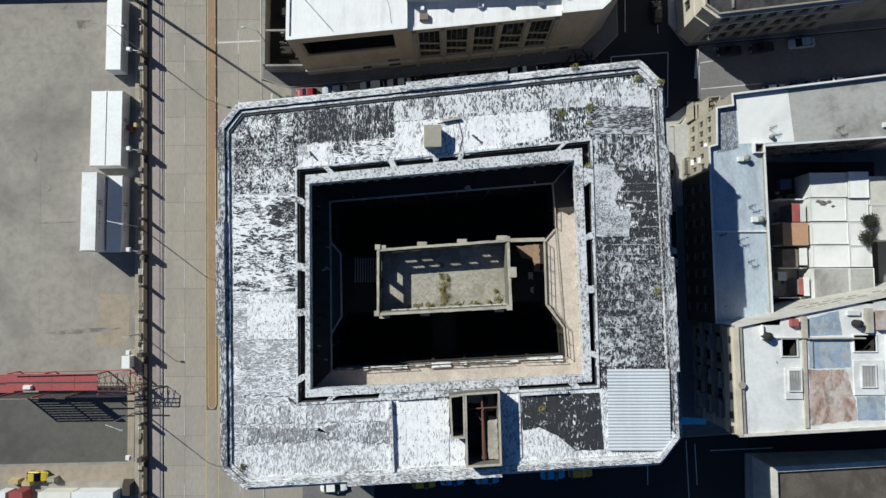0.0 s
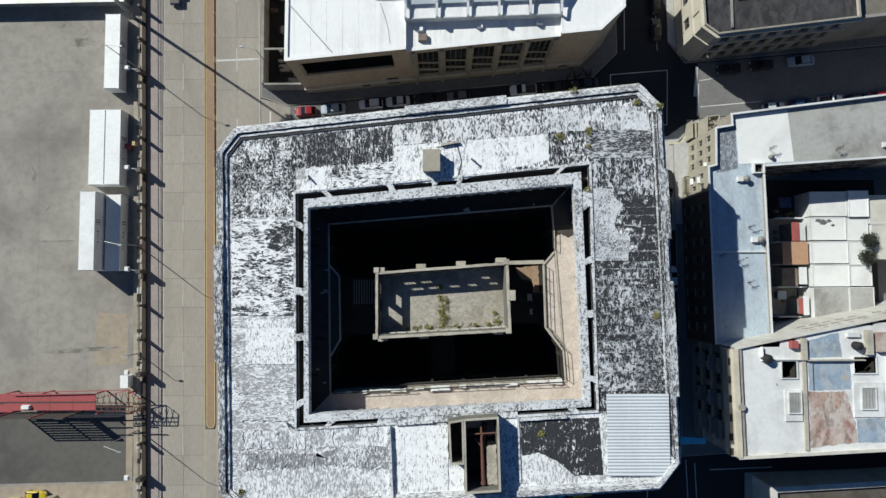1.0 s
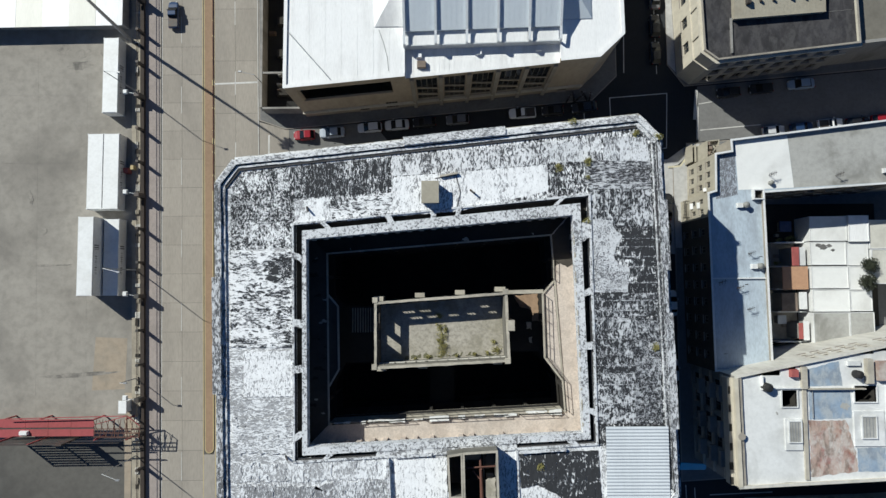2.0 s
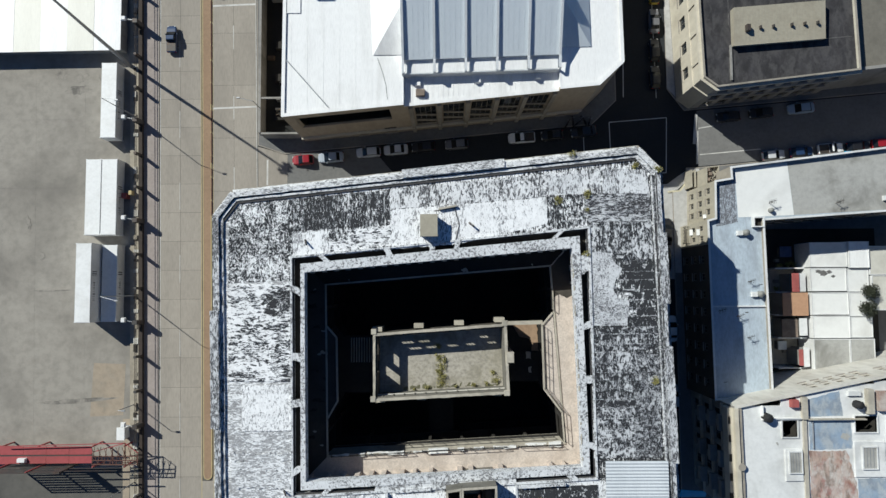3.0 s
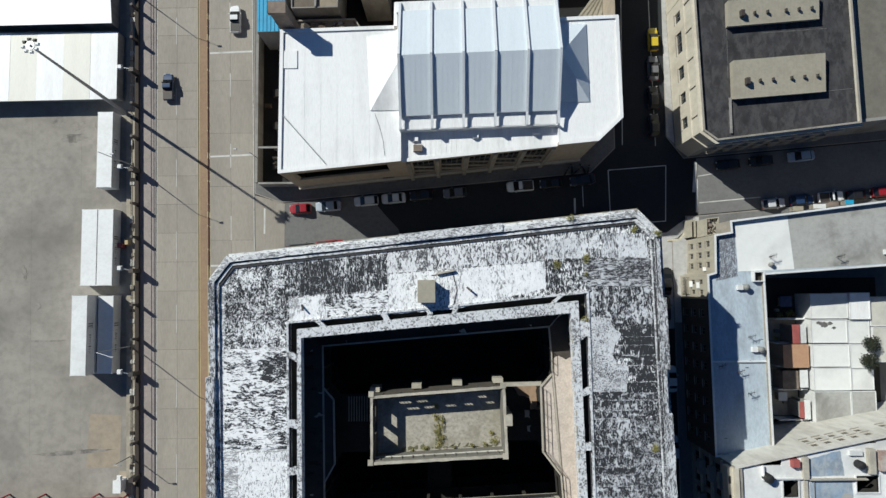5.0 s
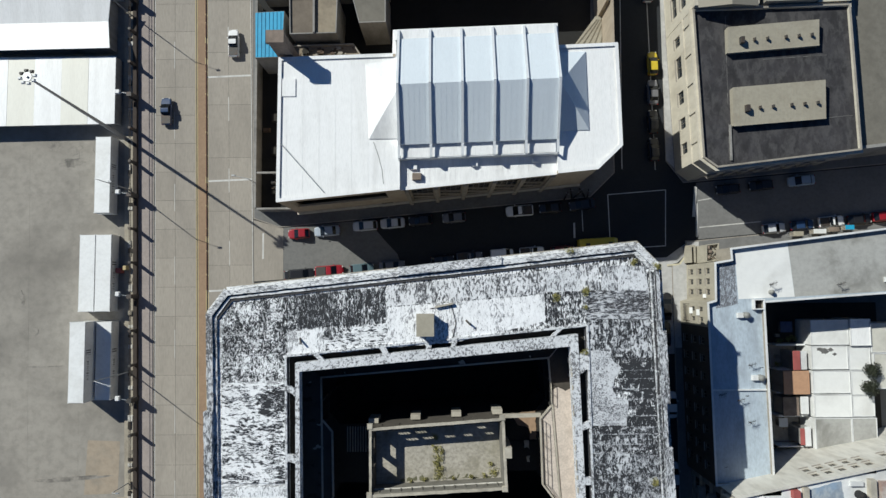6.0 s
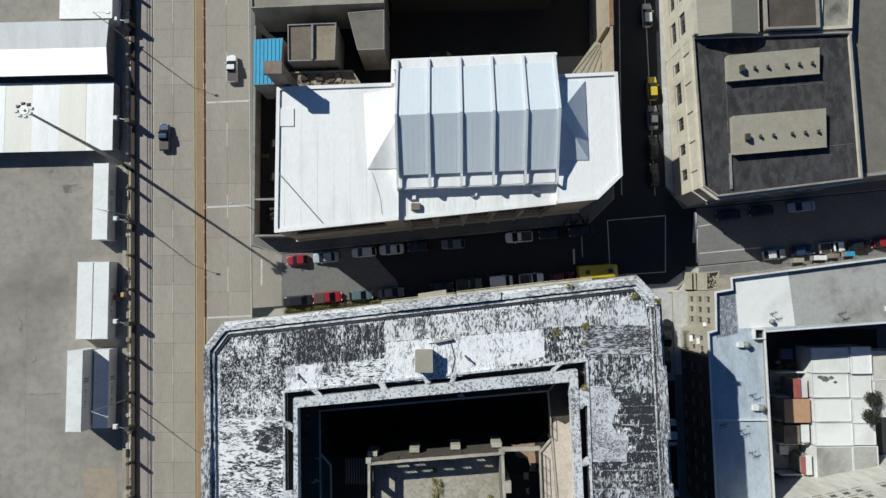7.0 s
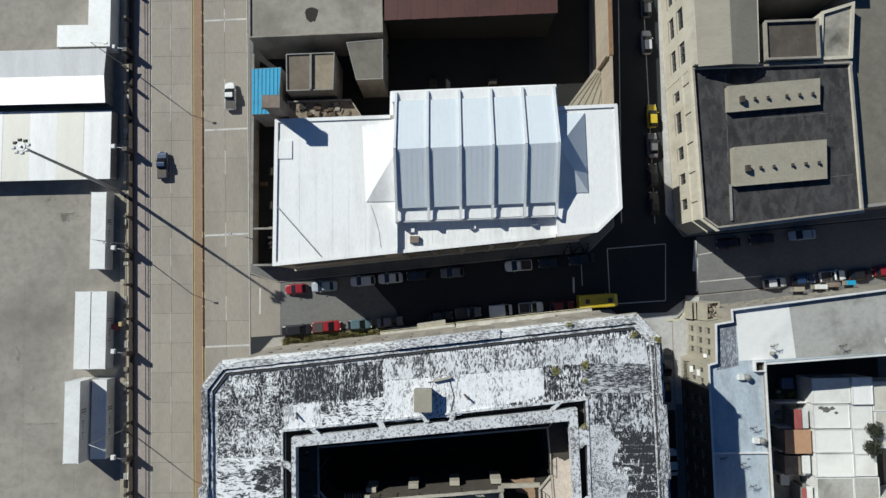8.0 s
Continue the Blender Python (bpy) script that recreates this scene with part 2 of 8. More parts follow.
M_RUSTBLOTCH = blotchy("rust_blotched_screed", [(0.52, 0.47, 0.43), (0.30, 0.19, 0.11), (0.27, 0.09, 0.07), (0.60, 0.57, 0.53), (0.18, 0.13, 0.10), (0.48, 0.36, 0.30)], 0.36)
M_FELTDECK = blotchy("mottled_black_felt", [(0.028, 0.027, 0.030), (0.062, 0.059, 0.064), (0.019, 0.018, 0.019), (0.040, 0.037, 0.040), (0.072, 0.069, 0.070)], 0.30)
M_BLUEROOF = blotchy("blue_grey_roof_paint", [(0.27, 0.345, 0.45), (0.34, 0.40, 0.47), (0.24, 0.27, 0.31), (0.42, 0.45, 0.47)], 0.3)
M_CREAMSHEET = surface("cream_roof_sheet", (0.76, 0.745, 0.66), 0.5, (0.64, 0.62, 0.54), 0.4, 0.15, 2.5, 0.15, stretch=(2.5, 0.4, 1))
M_RUIN = surface("rubble_strewn_floor", (0.27, 0.225, 0.165), 0.95, (0.12, 0.10, 0.075), 0.8, 0.45, 4.0, 0.6)
M_BROWNLID = surface("brown_flat_roof", (0.185, 0.155, 0.12), 0.9, (0.11, 0.092, 0.07), 0.7, 0.25, 1.6, 0.4)
M_TANLID = surface("dusty_tan_flat_roof", (0.30, 0.255, 0.185), 0.9, (0.16, 0.135, 0.10), 0.75, 0.3, 1.6, 0.4)
M_OLDROOF = surface("sooty_cream_screed", (0.34, 0.315, 0.265), 0.9, (0.15, 0.135, 0.11), 0.8, 0.14, 0.8, 0.4)
M_DARKBROWN = blotchy("dark_brown_screed", [(0.095, 0.08, 0.066), (0.125, 0.11, 0.092), (0.065, 0.055, 0.045)], 0.2)
M_VAULT = surface("pale_blue_roof_sheet", (0.645, 0.695, 0.74), 0.42, (0.545, 0.59, 0.635), 0.35, 0.2, 3.0, 0.12, stretch=(2.5, 0.4, 1))
M_LOWROOF = surface("sooty_white_roof_paint", (0.79, 0.79, 0.765), 0.75, (0.47, 0.46, 0.43), 0.55, 0.13, 1.1, 0.12)
M_PALEBEIGE = surface("pale_beige_roof", (0.60, 0.585, 0.52), 0.85, (0.44, 0.42, 0.36), 0.6, 0.15, 1.5, 0.25)
# brown lowered to the tone of walls and galleries in shade
M_SHADEBROWN = surface("shade_brown_render", (0.075, 0.066, 0.054), 0.9, (0.040, 0.036, 0.030), 0.7, 0.3, 1.5, 0.4, stretch=(1, 1, 0.4))
M_NEIGHBOUR = surface("grey_tan_screed", (0.185, 0.172, 0.142), 0.9, (0.095, 0.086, 0.07), 0.6, 0.15, 1.5, 0.35)
M_MOSS = surface("mossy_dirt", (0.15, 0.145, 0.085), 0.95, (0.09, 0.085, 0.055), 0.7, 0.8, 3.0, 0.5)
M_BLUETARP = surface("dark_blue_tarpaulin", (0.06, 0.09, 0.20), 0.7, (0.10, 0.12, 0.18), 0.6, 0.6, 2.0, 0.4)
M_PALECONC = surface("sunlit_worn_concrete", (0.48, 0.475, 0.465), 0.9, (0.27, 0.26, 0.245), 0.6, 0.2, 1.6, 0.4)
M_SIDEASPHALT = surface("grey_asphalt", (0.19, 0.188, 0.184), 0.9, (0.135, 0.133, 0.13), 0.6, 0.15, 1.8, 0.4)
# street ends coloured as sunlit, hall pavement as shaded
M_GREYASPHALT = surface("sun_and_shade_asphalt", (0.172, 0.170, 0.163), 0.9, (0.10, 0.098, 0.094), 0.6, 0.15, 1.8, 0.4)
M_WHITEROOF = surface("white_roof_paint", (0.73, 0.735, 0.725), 0.7, (0.43, 0.43, 0.41), 0.6, 0.2, 1.8, 0.22)
M_GREYROOF = surface("grey_roof_screed", (0.41, 0.405, 0.38), 0.9, (0.17, 0.165, 0.145), 0.8, 0.2, 1.8, 0.35)
M_BLACKROOF = surface("black_roof_felt", (0.045, 0.043, 0.044), 0.85, (0.085, 0.08, 0.08), 0.5, 0.25, 1.6, 0.45)
M_FELTLAP = surface("dusty_felt_lap", (0.15, 0.145, 0.14), 0.9, (0.05, 0.048, 0.047), 1.0, 0.6, 3.0, 0.5)
M_OLIVESHEET = surface("olive_roof_sheet", (0.21, 0.19, 0.145), 0.6, (0.22, 0.19, 0.13), 0.5, 0.3, 2.0, 0.3)
M_BEIGESHEET = surface("beige_roof_sheet", (0.375, 0.345, 0.27), 0.6, (0.27, 0.235, 0.175), 0.5, 0.3, 2.0, 0.3)
M_TANGABLE = surface("dusty_tan_roof_sheet", (0.29, 0.265, 0.21), 0.7, (0.22, 0.20, 0.155), 0.5, 0.2, 2.0, 0.25, stretch=(0.5, 2.0, 1))
M_BROWNROOF = surface("brown_screed", (0.25, 0.20, 0.16), 0.9, (0.11, 0.09, 0.07), 0.85, 0.35, 1.6, 0.5)
M_STAINROOF = surface("stained_screed", (0.36, 0.34, 0.29), 0.9, (0.07, 0.066, 0.055), 0.95, 0.20, 1.2, 0.55)
M_RUSTROOF = surface("rust_stained_screed", (0.50, 0.45, 0.40), 0.9, (0.22, 0.09, 0.06), 1.0, 0.35, 1.2, 0.45)
M_REDROOF = surface("oxide_red_sheet", (0.085, 0.033, 0.026), 0.7, (0.045, 0.02, 0.016), 0.6, 0.2, 2.0, 0.35)
M_REDSTEEL = surface("red_steel", (0.34, 0.07, 0.072), 0.55, (0.22, 0.06, 0.05), 0.55, 0.3, 2.0, 0.3)
M_BLUESHEET = surface("blue_sheet", (0.05, 0.36, 0.60), 0.5, (0.03, 0.20, 0.36), 0.45, 0.5, 2.0, 0.25)
M_ORANGE = surface("orange_roof_paint", (0.47, 0.285, 0.17), 0.8, (0.36, 0.20, 0.12), 0.4, 0.5, 2.0, 0.3)
M_REDPAINT = surface("red_paint", (0.36, 0.10, 0.09), 0.7, (0.20, 0.06, 0.05), 0.4, 0.5, 2.0, 0.3)
M_CONTAINER = surface("white_container_paint", (0.80, 0.805, 0.795), 0.5, (0.55, 0.54, 0.5), 0.35, 0.3, 2.0, 0.2)
M_STEEL = surface("dark_steel", (0.07, 0.068, 0.065), 0.6, (0.12, 0.07, 0.045), 0.6, 1.0, 4.0, 0.4, metal=0.4)
M_RUST = surface("rusty_steel", (0.14, 0.065, 0.045), 0.8, (0.07, 0.035, 0.027), 0.6, 1.0, 4.0, 0.4)
M_GALV = surface("galvanised_steel", (0.42, 0.43, 0.44), 0.5, (0.3, 0.3, 0.3), 0.4, 1.0, 4.0, 0.3, metal=0.5)
M_TANK = surface("grey_water_tank", (0.24, 0.24, 0.22), 0.6, (0.15, 0.15, 0.14), 0.4, 1.0, 4.0, 0.25)
M_WALLTOP = surface("port_wall_stone", (0.38, 0.34, 0.265), 0.9, (0.2, 0.17, 0.13), 0.55, 0.4, 2.0, 0.4)
M_BROWNWALL = surface("dark_brown_wall", (0.10, 0.068, 0.045), 0.85, (0.055, 0.04, 0.028), 0.6, 0.4, 2.0, 0.4)
M_DARKWALL = surface("blackish_brown_wall", (0.045, 0.033, 0.025), 0.85, (0.025, 0.02, 0.016), 0.6, 0.5, 2.0, 0.4)
M_TYRE = surface("tyre_rubber", (0.02, 0.02, 0.02), 0.9)
M_CORNERKERB = surface("worn_cream_kerb_paint", (0.62, 0.57, 0.40), 0.85, (0.40, 0.38, 0.32), 0.7, 0.8, 3.0, 0.4)
M_WOODFRAME = surface("window_frame_paint", (0.30, 0.27, 0.22), 0.7, (0.15, 0.13, 0.1), 0.5, 1.0, 4.0, 0.3)


def glazing():
    n = Nodes("window_glass")
    n.bsdf.inputs["Specular IOR Level"].default_value = 0.25
    n.bsdf.inputs["Transmission Weight"].default_value = 0.6
    n.bsdf.inputs["IOR"].default_value = 1.45
    return n.end((0.06, 0.07, 0.08), 0.06)


def leafy(name, base, tip):
    n = Nodes(name)
    isl = n.t.nodes.new("ShaderNodeNewGeometry").outputs["Random Per Island"]
    return n.end(n.mix(isl, base, tip), 0.75)


M_GLASS = glazing()
M_LEAF = leafy("weed_leaf", (0.20, 0.195, 0.06), (0.42, 0.38, 0.14))
M_GRASS = leafy("dry_grass_blade", (0.085, 0.095, 0.03), (0.20, 0.17, 0.07))
M_BLACKSTEEL = surface("black_painted_steel", (0.016, 0.016, 0.017), 0.7, (0.035, 0.028, 0.022), 0.5, 1.0, 4.0, 0.3)
M_CABLE = surface("black_cable", (0.02, 0.02, 0.02), 0.7)


def paint_mat(name, c, rough=0.3, metal=0.0):
    n = Nodes(name)
    n.bsdf.inputs["Coat Weight"].default_value = 0.4
    return n.end(n.mix(n.math("MULTIPLY", n.step(n.noise(3, 4), 0.4, 0.8), 0.15), c, shade(c, 0.5)), rough, metal)


# ---- helpers for shapes ----
def part(name, bm, material, parent, label=""):
    me = bpy.data.meshes.new(name)
    bmesh.ops.recalc_face_normals(bm, faces=bm.faces) if len(bm.faces) < 4000 else None
    bm.to_mesh(me)
    bm.free()
    return place(name, me, material, parent, label)


def place(name, me, material, parent, label=""):
    if material and not me.materials:
        me.materials.append(material)
    ob = new(name, me)
    if parent is not None:
        ob.parent = parent
        if parent.parent is None:
            ob.matrix_parent_inverse = parent.matrix_basis.inverted()
    if label:
        ob["label"] = label
    return ob


def thing(name, label, category, at=(0, 0, 0), group="", kind=""):
    ob = new(name)
    ob.matrix_basis = Matrix.Translation(at)
    return tagged(ob, label, category, group, kind)


def solo(name, bm, material, label, category, group="", kind=""):
    return tagged(part(name, bm, material, None), label, category, group, kind)


def box(bm, x0, x1, y0, y1, z0, z1, top=0.0):
    """An upright box; top: the inset of its upper face."""
    lo = [bm.verts.new(v) for v in ((x0, y0, z0), (x1, y0, z0), (x1, y1, z0), (x0, y1, z0))]
    hi = [bm.verts.new(v) for v in ((x0 + top, y0 + top, z1), (x1 - top, y0 + top, z1), (x1 - top, y1 - top, z1), (x0 + top, y1 - top, z1))]
    bm.faces.new(lo[::-1]), bm.faces.new(hi)
    for i in range(4):
        bm.faces.new((lo[i], lo[(i + 1) % 4], hi[(i + 1) % 4], hi[i]))
    return bm


def prism(bm, poly, z0, z1):
    lo = [bm.verts.new((x, y, z0)) for x, y in poly]
    hi = [bm.verts.new((x, y, z1)) for x, y in poly]
    bm.faces.new(lo[::-1]), bm.faces.new(hi)
    for i in range(len(poly)):
        j = (i + 1) % len(poly)
        bm.faces.new((lo[i], lo[j], hi[j], hi[i]))
    return bm


def ring(bm, outer, inner, z0, z1):
    """A frame between two outlines with as many corners."""
    n = len(outer)
    v = [[bm.verts.new((x, y, z)) for x, y in p] for p in (outer, inner) for z in (z0, z1)]
    ol, oh, il, ih = v
    for i in range(n):
        j = (i + 1) % n
        bm.faces.new((ol[i], ol[j], oh[j], oh[i])), bm.faces.new((il[j], il[i], ih[i], ih[j]))
        bm.faces.new((oh[i], oh[j], ih[j], ih[i])), bm.faces.new((ol[j], ol[i], il[i], il[j]))
    return bm


def beam(bm, a, b, w, h=None):
    """A bar of rectangular section between two points."""
    a, b = Vector(a), Vector(b)
    h = h or w
    d = (b - a).normalized()
    up = Vector((0, 0, 1)) if abs(d.z) < 0.95 else Vector((0, 1, 0))
    s = d.cross(up).normalized()
    u = s.cross(d)
    ends = [[bm.verts.new(p + s * i * w / 2 + u * j * h / 2) for i, j in ((-1, -1), (1, -1), (1, 1), (-1, 1))] for p in (a, b)]
    bm.faces.new(ends[0][::-1]), bm.faces.new(ends[1])
    for i in range(4):
        j = (i + 1) % 4
        bm.faces.new((ends[0][i], ends[0][j], ends[1][j], ends[1][i]))
    return bm


def tube(bm, a, b, r0, r1=None, n=10):
    a, b = Vector(a), Vector(b)
    r1 = r0 if r1 is None else r1
    d = (b - a).normalized()
    s = d.orthogonal().normalized()
    u = s.cross(d)
    rings = [[bm.verts.new(p + (s * math.cos(k * math.tau / n) + u * math.sin(k * math.tau / n)) * r) for k in range(n)] for p, r in ((a, r0), (b, r1))]
    bm.faces.new(rings[0][::-1]), bm.faces.new(rings[1])
    for i in range(n):
        j = (i + 1) % n
        bm.faces.new((rings[0][i], rings[0][j], rings[1][j], rings[1][i]))
    return bm


def strip(bm, p, q, z0, z1, a, b, step=1.2, rough=0.03):
    """A low wall along p-q, from a to b metres to the left of the line, with a slightly uneven top."""
    p, q = Vector(p), Vector(q)
    d = (q - p)
    length = d.length
    d.normalize()
    left = Vector((-d.y, d.x))
    n = max(1, int(length / step))
    rows = []
    for i in range(n + 1):
        c = p + d * length * i / n
        j = [random.uniform(-rough, rough) for _ in range(4)]
        rows.append([bm.verts.new((*(c + left * (a + j[0])), z0)), bm.verts.new((*(c + left * (b + j[1])), z0)),
                     bm.verts.new((*(c + left * (b + j[1])), z1 + j[2])), bm.verts.new((*(c + left * (a + j[0])), z1 + j[3]))])
    bm.faces.new(rows[0]), bm.faces.new(rows[-1][::-1])
    for r, s in zip(rows, rows[1:]):
        for i in range(4):
            j = (i + 1) % 4
            bm.faces.new((r[i], s[i], s[j], r[j]))
    return bm


def inset(poly, d):
    """The outline moved inwards by d (counter-clockwise corners)."""
    out, n = [], len(poly)
    for i in range(n):
        a, b, c = (Vector(poly[k % n]) for k in (i - 1, i, i + 1))
        e, f = (b - a).normalized(), (c - b).normalized()
        ne, nf = Vector((-e.y, e.x)), Vector((-f.y, f.x))
        m = ne + nf
        out.append(tuple(b + m * (d / max(0.2, 1 + ne.dot(nf)))))
    return out


def pierced(bm, p, q, pin, qin, z0, z1, holes):
    """A wall p-q with its inner face pin-qin; holes: (u0, u1, z0, z1), u in metres from p."""
    p, q, pin, qin = (Vector(v) for v in (p, q, pin, qin))
    length = (q - p).length
    us = sorted({0.0, length, *(u for h in holes for u in h[:2])})
    zs = sorted({z0, z1, *(z for h in holes for z in h[2:])})
    cache = {}

    def v(i, j, inner):
        if (i, j, inner) not in cache:
            a, b = (pin, qin) if inner else (p, q)
            cache[i, j, inner] = bm.verts.new((*(a + (b - a) * (us[i] / length)), zs[j]))
        return cache[i, j, inner]

    def solid(i, j):
        if not (0 <= i < len(us) - 1 and 0 <= j < len(zs) - 1):
            return False
        u, z = (us[i] + us[i + 1]) / 2, (zs[j] + zs[j + 1]) / 2
        return not any(h[0] < u < h[1] and h[2] < z < h[3] for h in holes)

    for i in range(len(us) - 1):
        for j in range(len(zs) - 1):
            if not solid(i, j):
                continue
            bm.faces.new((v(i, j, 0), v(i + 1, j, 0), v(i + 1, j + 1, 0), v(i, j + 1, 0)))
            bm.faces.new((v(i, j, 1), v(i, j + 1, 1), v(i + 1, j + 1, 1), v(i + 1, j, 1)))
            for di, dj, e in ((-1, 0, ((i, j), (i, j + 1))), (1, 0, ((i + 1, j + 1), (i + 1, j))), (0, -1, ((i + 1, j), (i, j))), (0, 1, ((i, j + 1), (i + 1, j + 1)))):
                if not solid(i + di, j + dj):
                    (a, b), (c, d) = e
                    bm.faces.new((v(a, b, 0), v(c, d, 0), v(c, d, 1), v(a, b, 1)))
    return bm


def window(parent, p, q, hole, depth=0.18, bars=1, sill=True, frame_mat=None, thick=0.07):
    """A window in a hole of the wall p-q: pane, frame with glazing bars, and sill."""
    p, q = Vector(p), Vector(q)
    d = (q - p).normalized()
    into = Vector((-d.y, d.x))
    u0, u1, z0, z1 = hole

    def w(u, z, k):
        return Vector((*(p + d * u + into * k), z))

    bm = bmesh.new()
    f = 0.04
    for a, b in (((u0 + f, z0), (u0 + f, z1)), ((u1 - f, z0), (u1 - f, z1)), ((u0 + 2 * f, z0 + f), (u1 - 2 * f, z0 + f)), ((u0 + 2 * f, z1 - f), (u1 - 2 * f, z1 - f))):
        beam(bm, w(*a, depth), w(*b, depth), 0.08, 0.08)
    for k in range(bars):
        u = u0 + (u1 - u0) * (k + 1) / (bars + 1)
        beam(bm, w(u, z0 + 2 * f, depth), w(u, z1 - 2 * f, depth), 0.05, 0.05)
    win = part("window", bm, frame_mat or M_WOODFRAME, parent)
    bm = bmesh.new()
    vs = [bm.verts.new(w(u, z, depth + 0.03 + k)) for k in (0, 0.012) for u, z in ((u0 + 0.02, z0 + 0.02), (u1 - 0.02, z0 + 0.02), (u1 - 0.02, z1 - 0.02), (u0 + 0.02, z1 - 0.02))]
    bm.faces.new(vs[:4]), bm.faces.new(vs[4:][::-1])
    for i in range(4):
        bm.faces.new((vs[i], vs[4 + i], vs[4 + (i + 1) % 4], vs[(i + 1) % 4]))
    pane = part("pane", bm, M_GLASS, win)
    pane.visible_shadow = False
    if sill:
        bm = bmesh.new()
        beam(bm, w(u0 - 0.1, z0 - 0.05, -0.06), w(u1 + 0.1, z0 - 0.05, -0.06), 0.16, 0.09)
        part("sill", bm, M_KERB, win)
    return win


def building(name, label, poly, z1, wall_mat, roof_mat, parapet=0.6, thick=0.35, holes=None, parapet_mat=None, category="building", bars=1, roof=True, coping=0.06, z0=0.0, side_mats=None, tops=None):
    """A hollow block on a counter-clockwise outline; holes: {side: [openings]} filled with windows."""
    c = Vector((sum(x for x, _ in poly) / len(poly), sum(y for _, y in poly) / len(poly), z0))
    root = thing(name, label, category, c)
    inner = inset(poly, thick)
    for i in range(len(poly)):
        j = (i + 1) % len(poly)
        hs = (holes or {}).get(i, [])
        part("wall", pierced(bmesh.new(), poly[i], poly[j], inner[i], inner[j], z0, (tops or {}).get(i, z1 + parapet), hs), (side_mats or {}).get(i, wall_mat), root)
        for h in hs:
            if h[1] - h[0] < 10:
                window(root, poly[i], poly[j], h, bars=bars)
    if roof:
        part("roof", prism(bmesh.new(), inset(poly, thick - 0.02), z1 - 0.3, z1), roof_mat, root)
    if parapet and coping:
        part("coping", ring(bmesh.new(), inset(poly, -coping), inset(poly, thick + coping), z1 + parapet, z1 + parapet + 0.08), parapet_mat or wall_mat, root)
    return root


def grid_holes(length, n, w, rows, margin=0.8):
    """n openings of width w spread along a wall, in rows of (sill, head)."""
    pitch = (length - 2 * margin) / n
    return [(margin + pitch * (k + 0.5) - w / 2, margin + pitch * (k + 0.5) + w / 2, a, b) for k in range(n) for a, b in rows]


def dist(p, q):
    return math.hypot(q[0] - p[0], q[1] - p[1])


def tuft(bm, x, y, z, r, h, n, blade=0.28):
    """A clump of many small leaves."""
    for _ in range(n):
        a, k = random.uniform(0, math.tau), r * math.sqrt(random.random())
        c = Vector((x + k * math.cos(a), y + k * math.sin(a), z + h * random.random() * (1 - 0.6 * k / r)))
        d = Vector((random.uniform(-1, 1), random.uniform(-1, 1), random.uniform(-0.2, 0.9))).normalized() * blade * random.uniform(0.6, 1.3)
        s = d.orthogonal().normalized() * blade * 0.3
        m = c + d * 0.5 + Vector((0, 0, 0.03))
        bm.faces.new([bm.verts.new(v) for v in (c, m + s, c + d, m - s)])
    return bm


def weed(x, y, z, r, h, n=160, label="small yellowish green weed growing from the roof"):
    root = thing("weed", label, "plant", (x, y, z), group="weeds on the old building")
    bm = bmesh.new()
    for k in range(5):
        a = k * 1.3
        tube(bm, (x, y, z - 0.02), (x + 0.5 * r * math.cos(a), y + 0.5 * r * math.sin(a), z + h * 0.6), 0.025, 0.01, 5)
    part("stem", bm, M_LEAF, root)
    bm = bmesh.new()
    for k in range(6):
        a, d = random.uniform(0, math.tau), r * random.uniform(0.1, 0.75)
        tuft(bm, x + d * math.cos(a), y + d * math.sin(a) * 0.8, z, r * random.uniform(0.25, 0.6), h * random.uniform(0.25, 0.7), max(12, n // 4), 0.14)
    part("leaves", bm, M_LEAF, root)
    return root

# ---- ground and roads ----
def lean(x, y, k=-0.018):
    """Lines of the avenue turn slightly off the y axis."""
    return x + k * (y - 40)


def long_quad(bm, xa, xb, y0, y1, z0, z1, k=-0.018):
    return prism(bm, [(lean(xa, y0, k), y0), (lean(xb, y0, k), y0), (lean(xb, y1, k), y1), (lean(xa, y1, k), y1)], z0, z1)


ground = solo("ground", box(bmesh.new(), -900, 900, -900, 900, -0.6, -0.05), M_ASPHALT, "worn asphalt reaching to the horizon, dark with street shade", "ground", kind="structure")
avenue = thing("avenue_road", "pale grey concrete avenue of two carriageways with jointed slabs", "road", (-39, 20, 0), kind="structure")
part("joint_bed", long_quad(bmesh.new(), -47.3, -30.9, -140, 220, -0.2, -0.012), M_JOINT, avenue)
yard = thing("port_yard", "stained pale concrete yard behind the port wall", "yard", (-75, 20, 0), kind="structure")
part("yard_bed", long_quad(bmesh.new(), -300, -51.2, -300, 300, -0.2, -0.012, -0.022), M_YARD, yard)

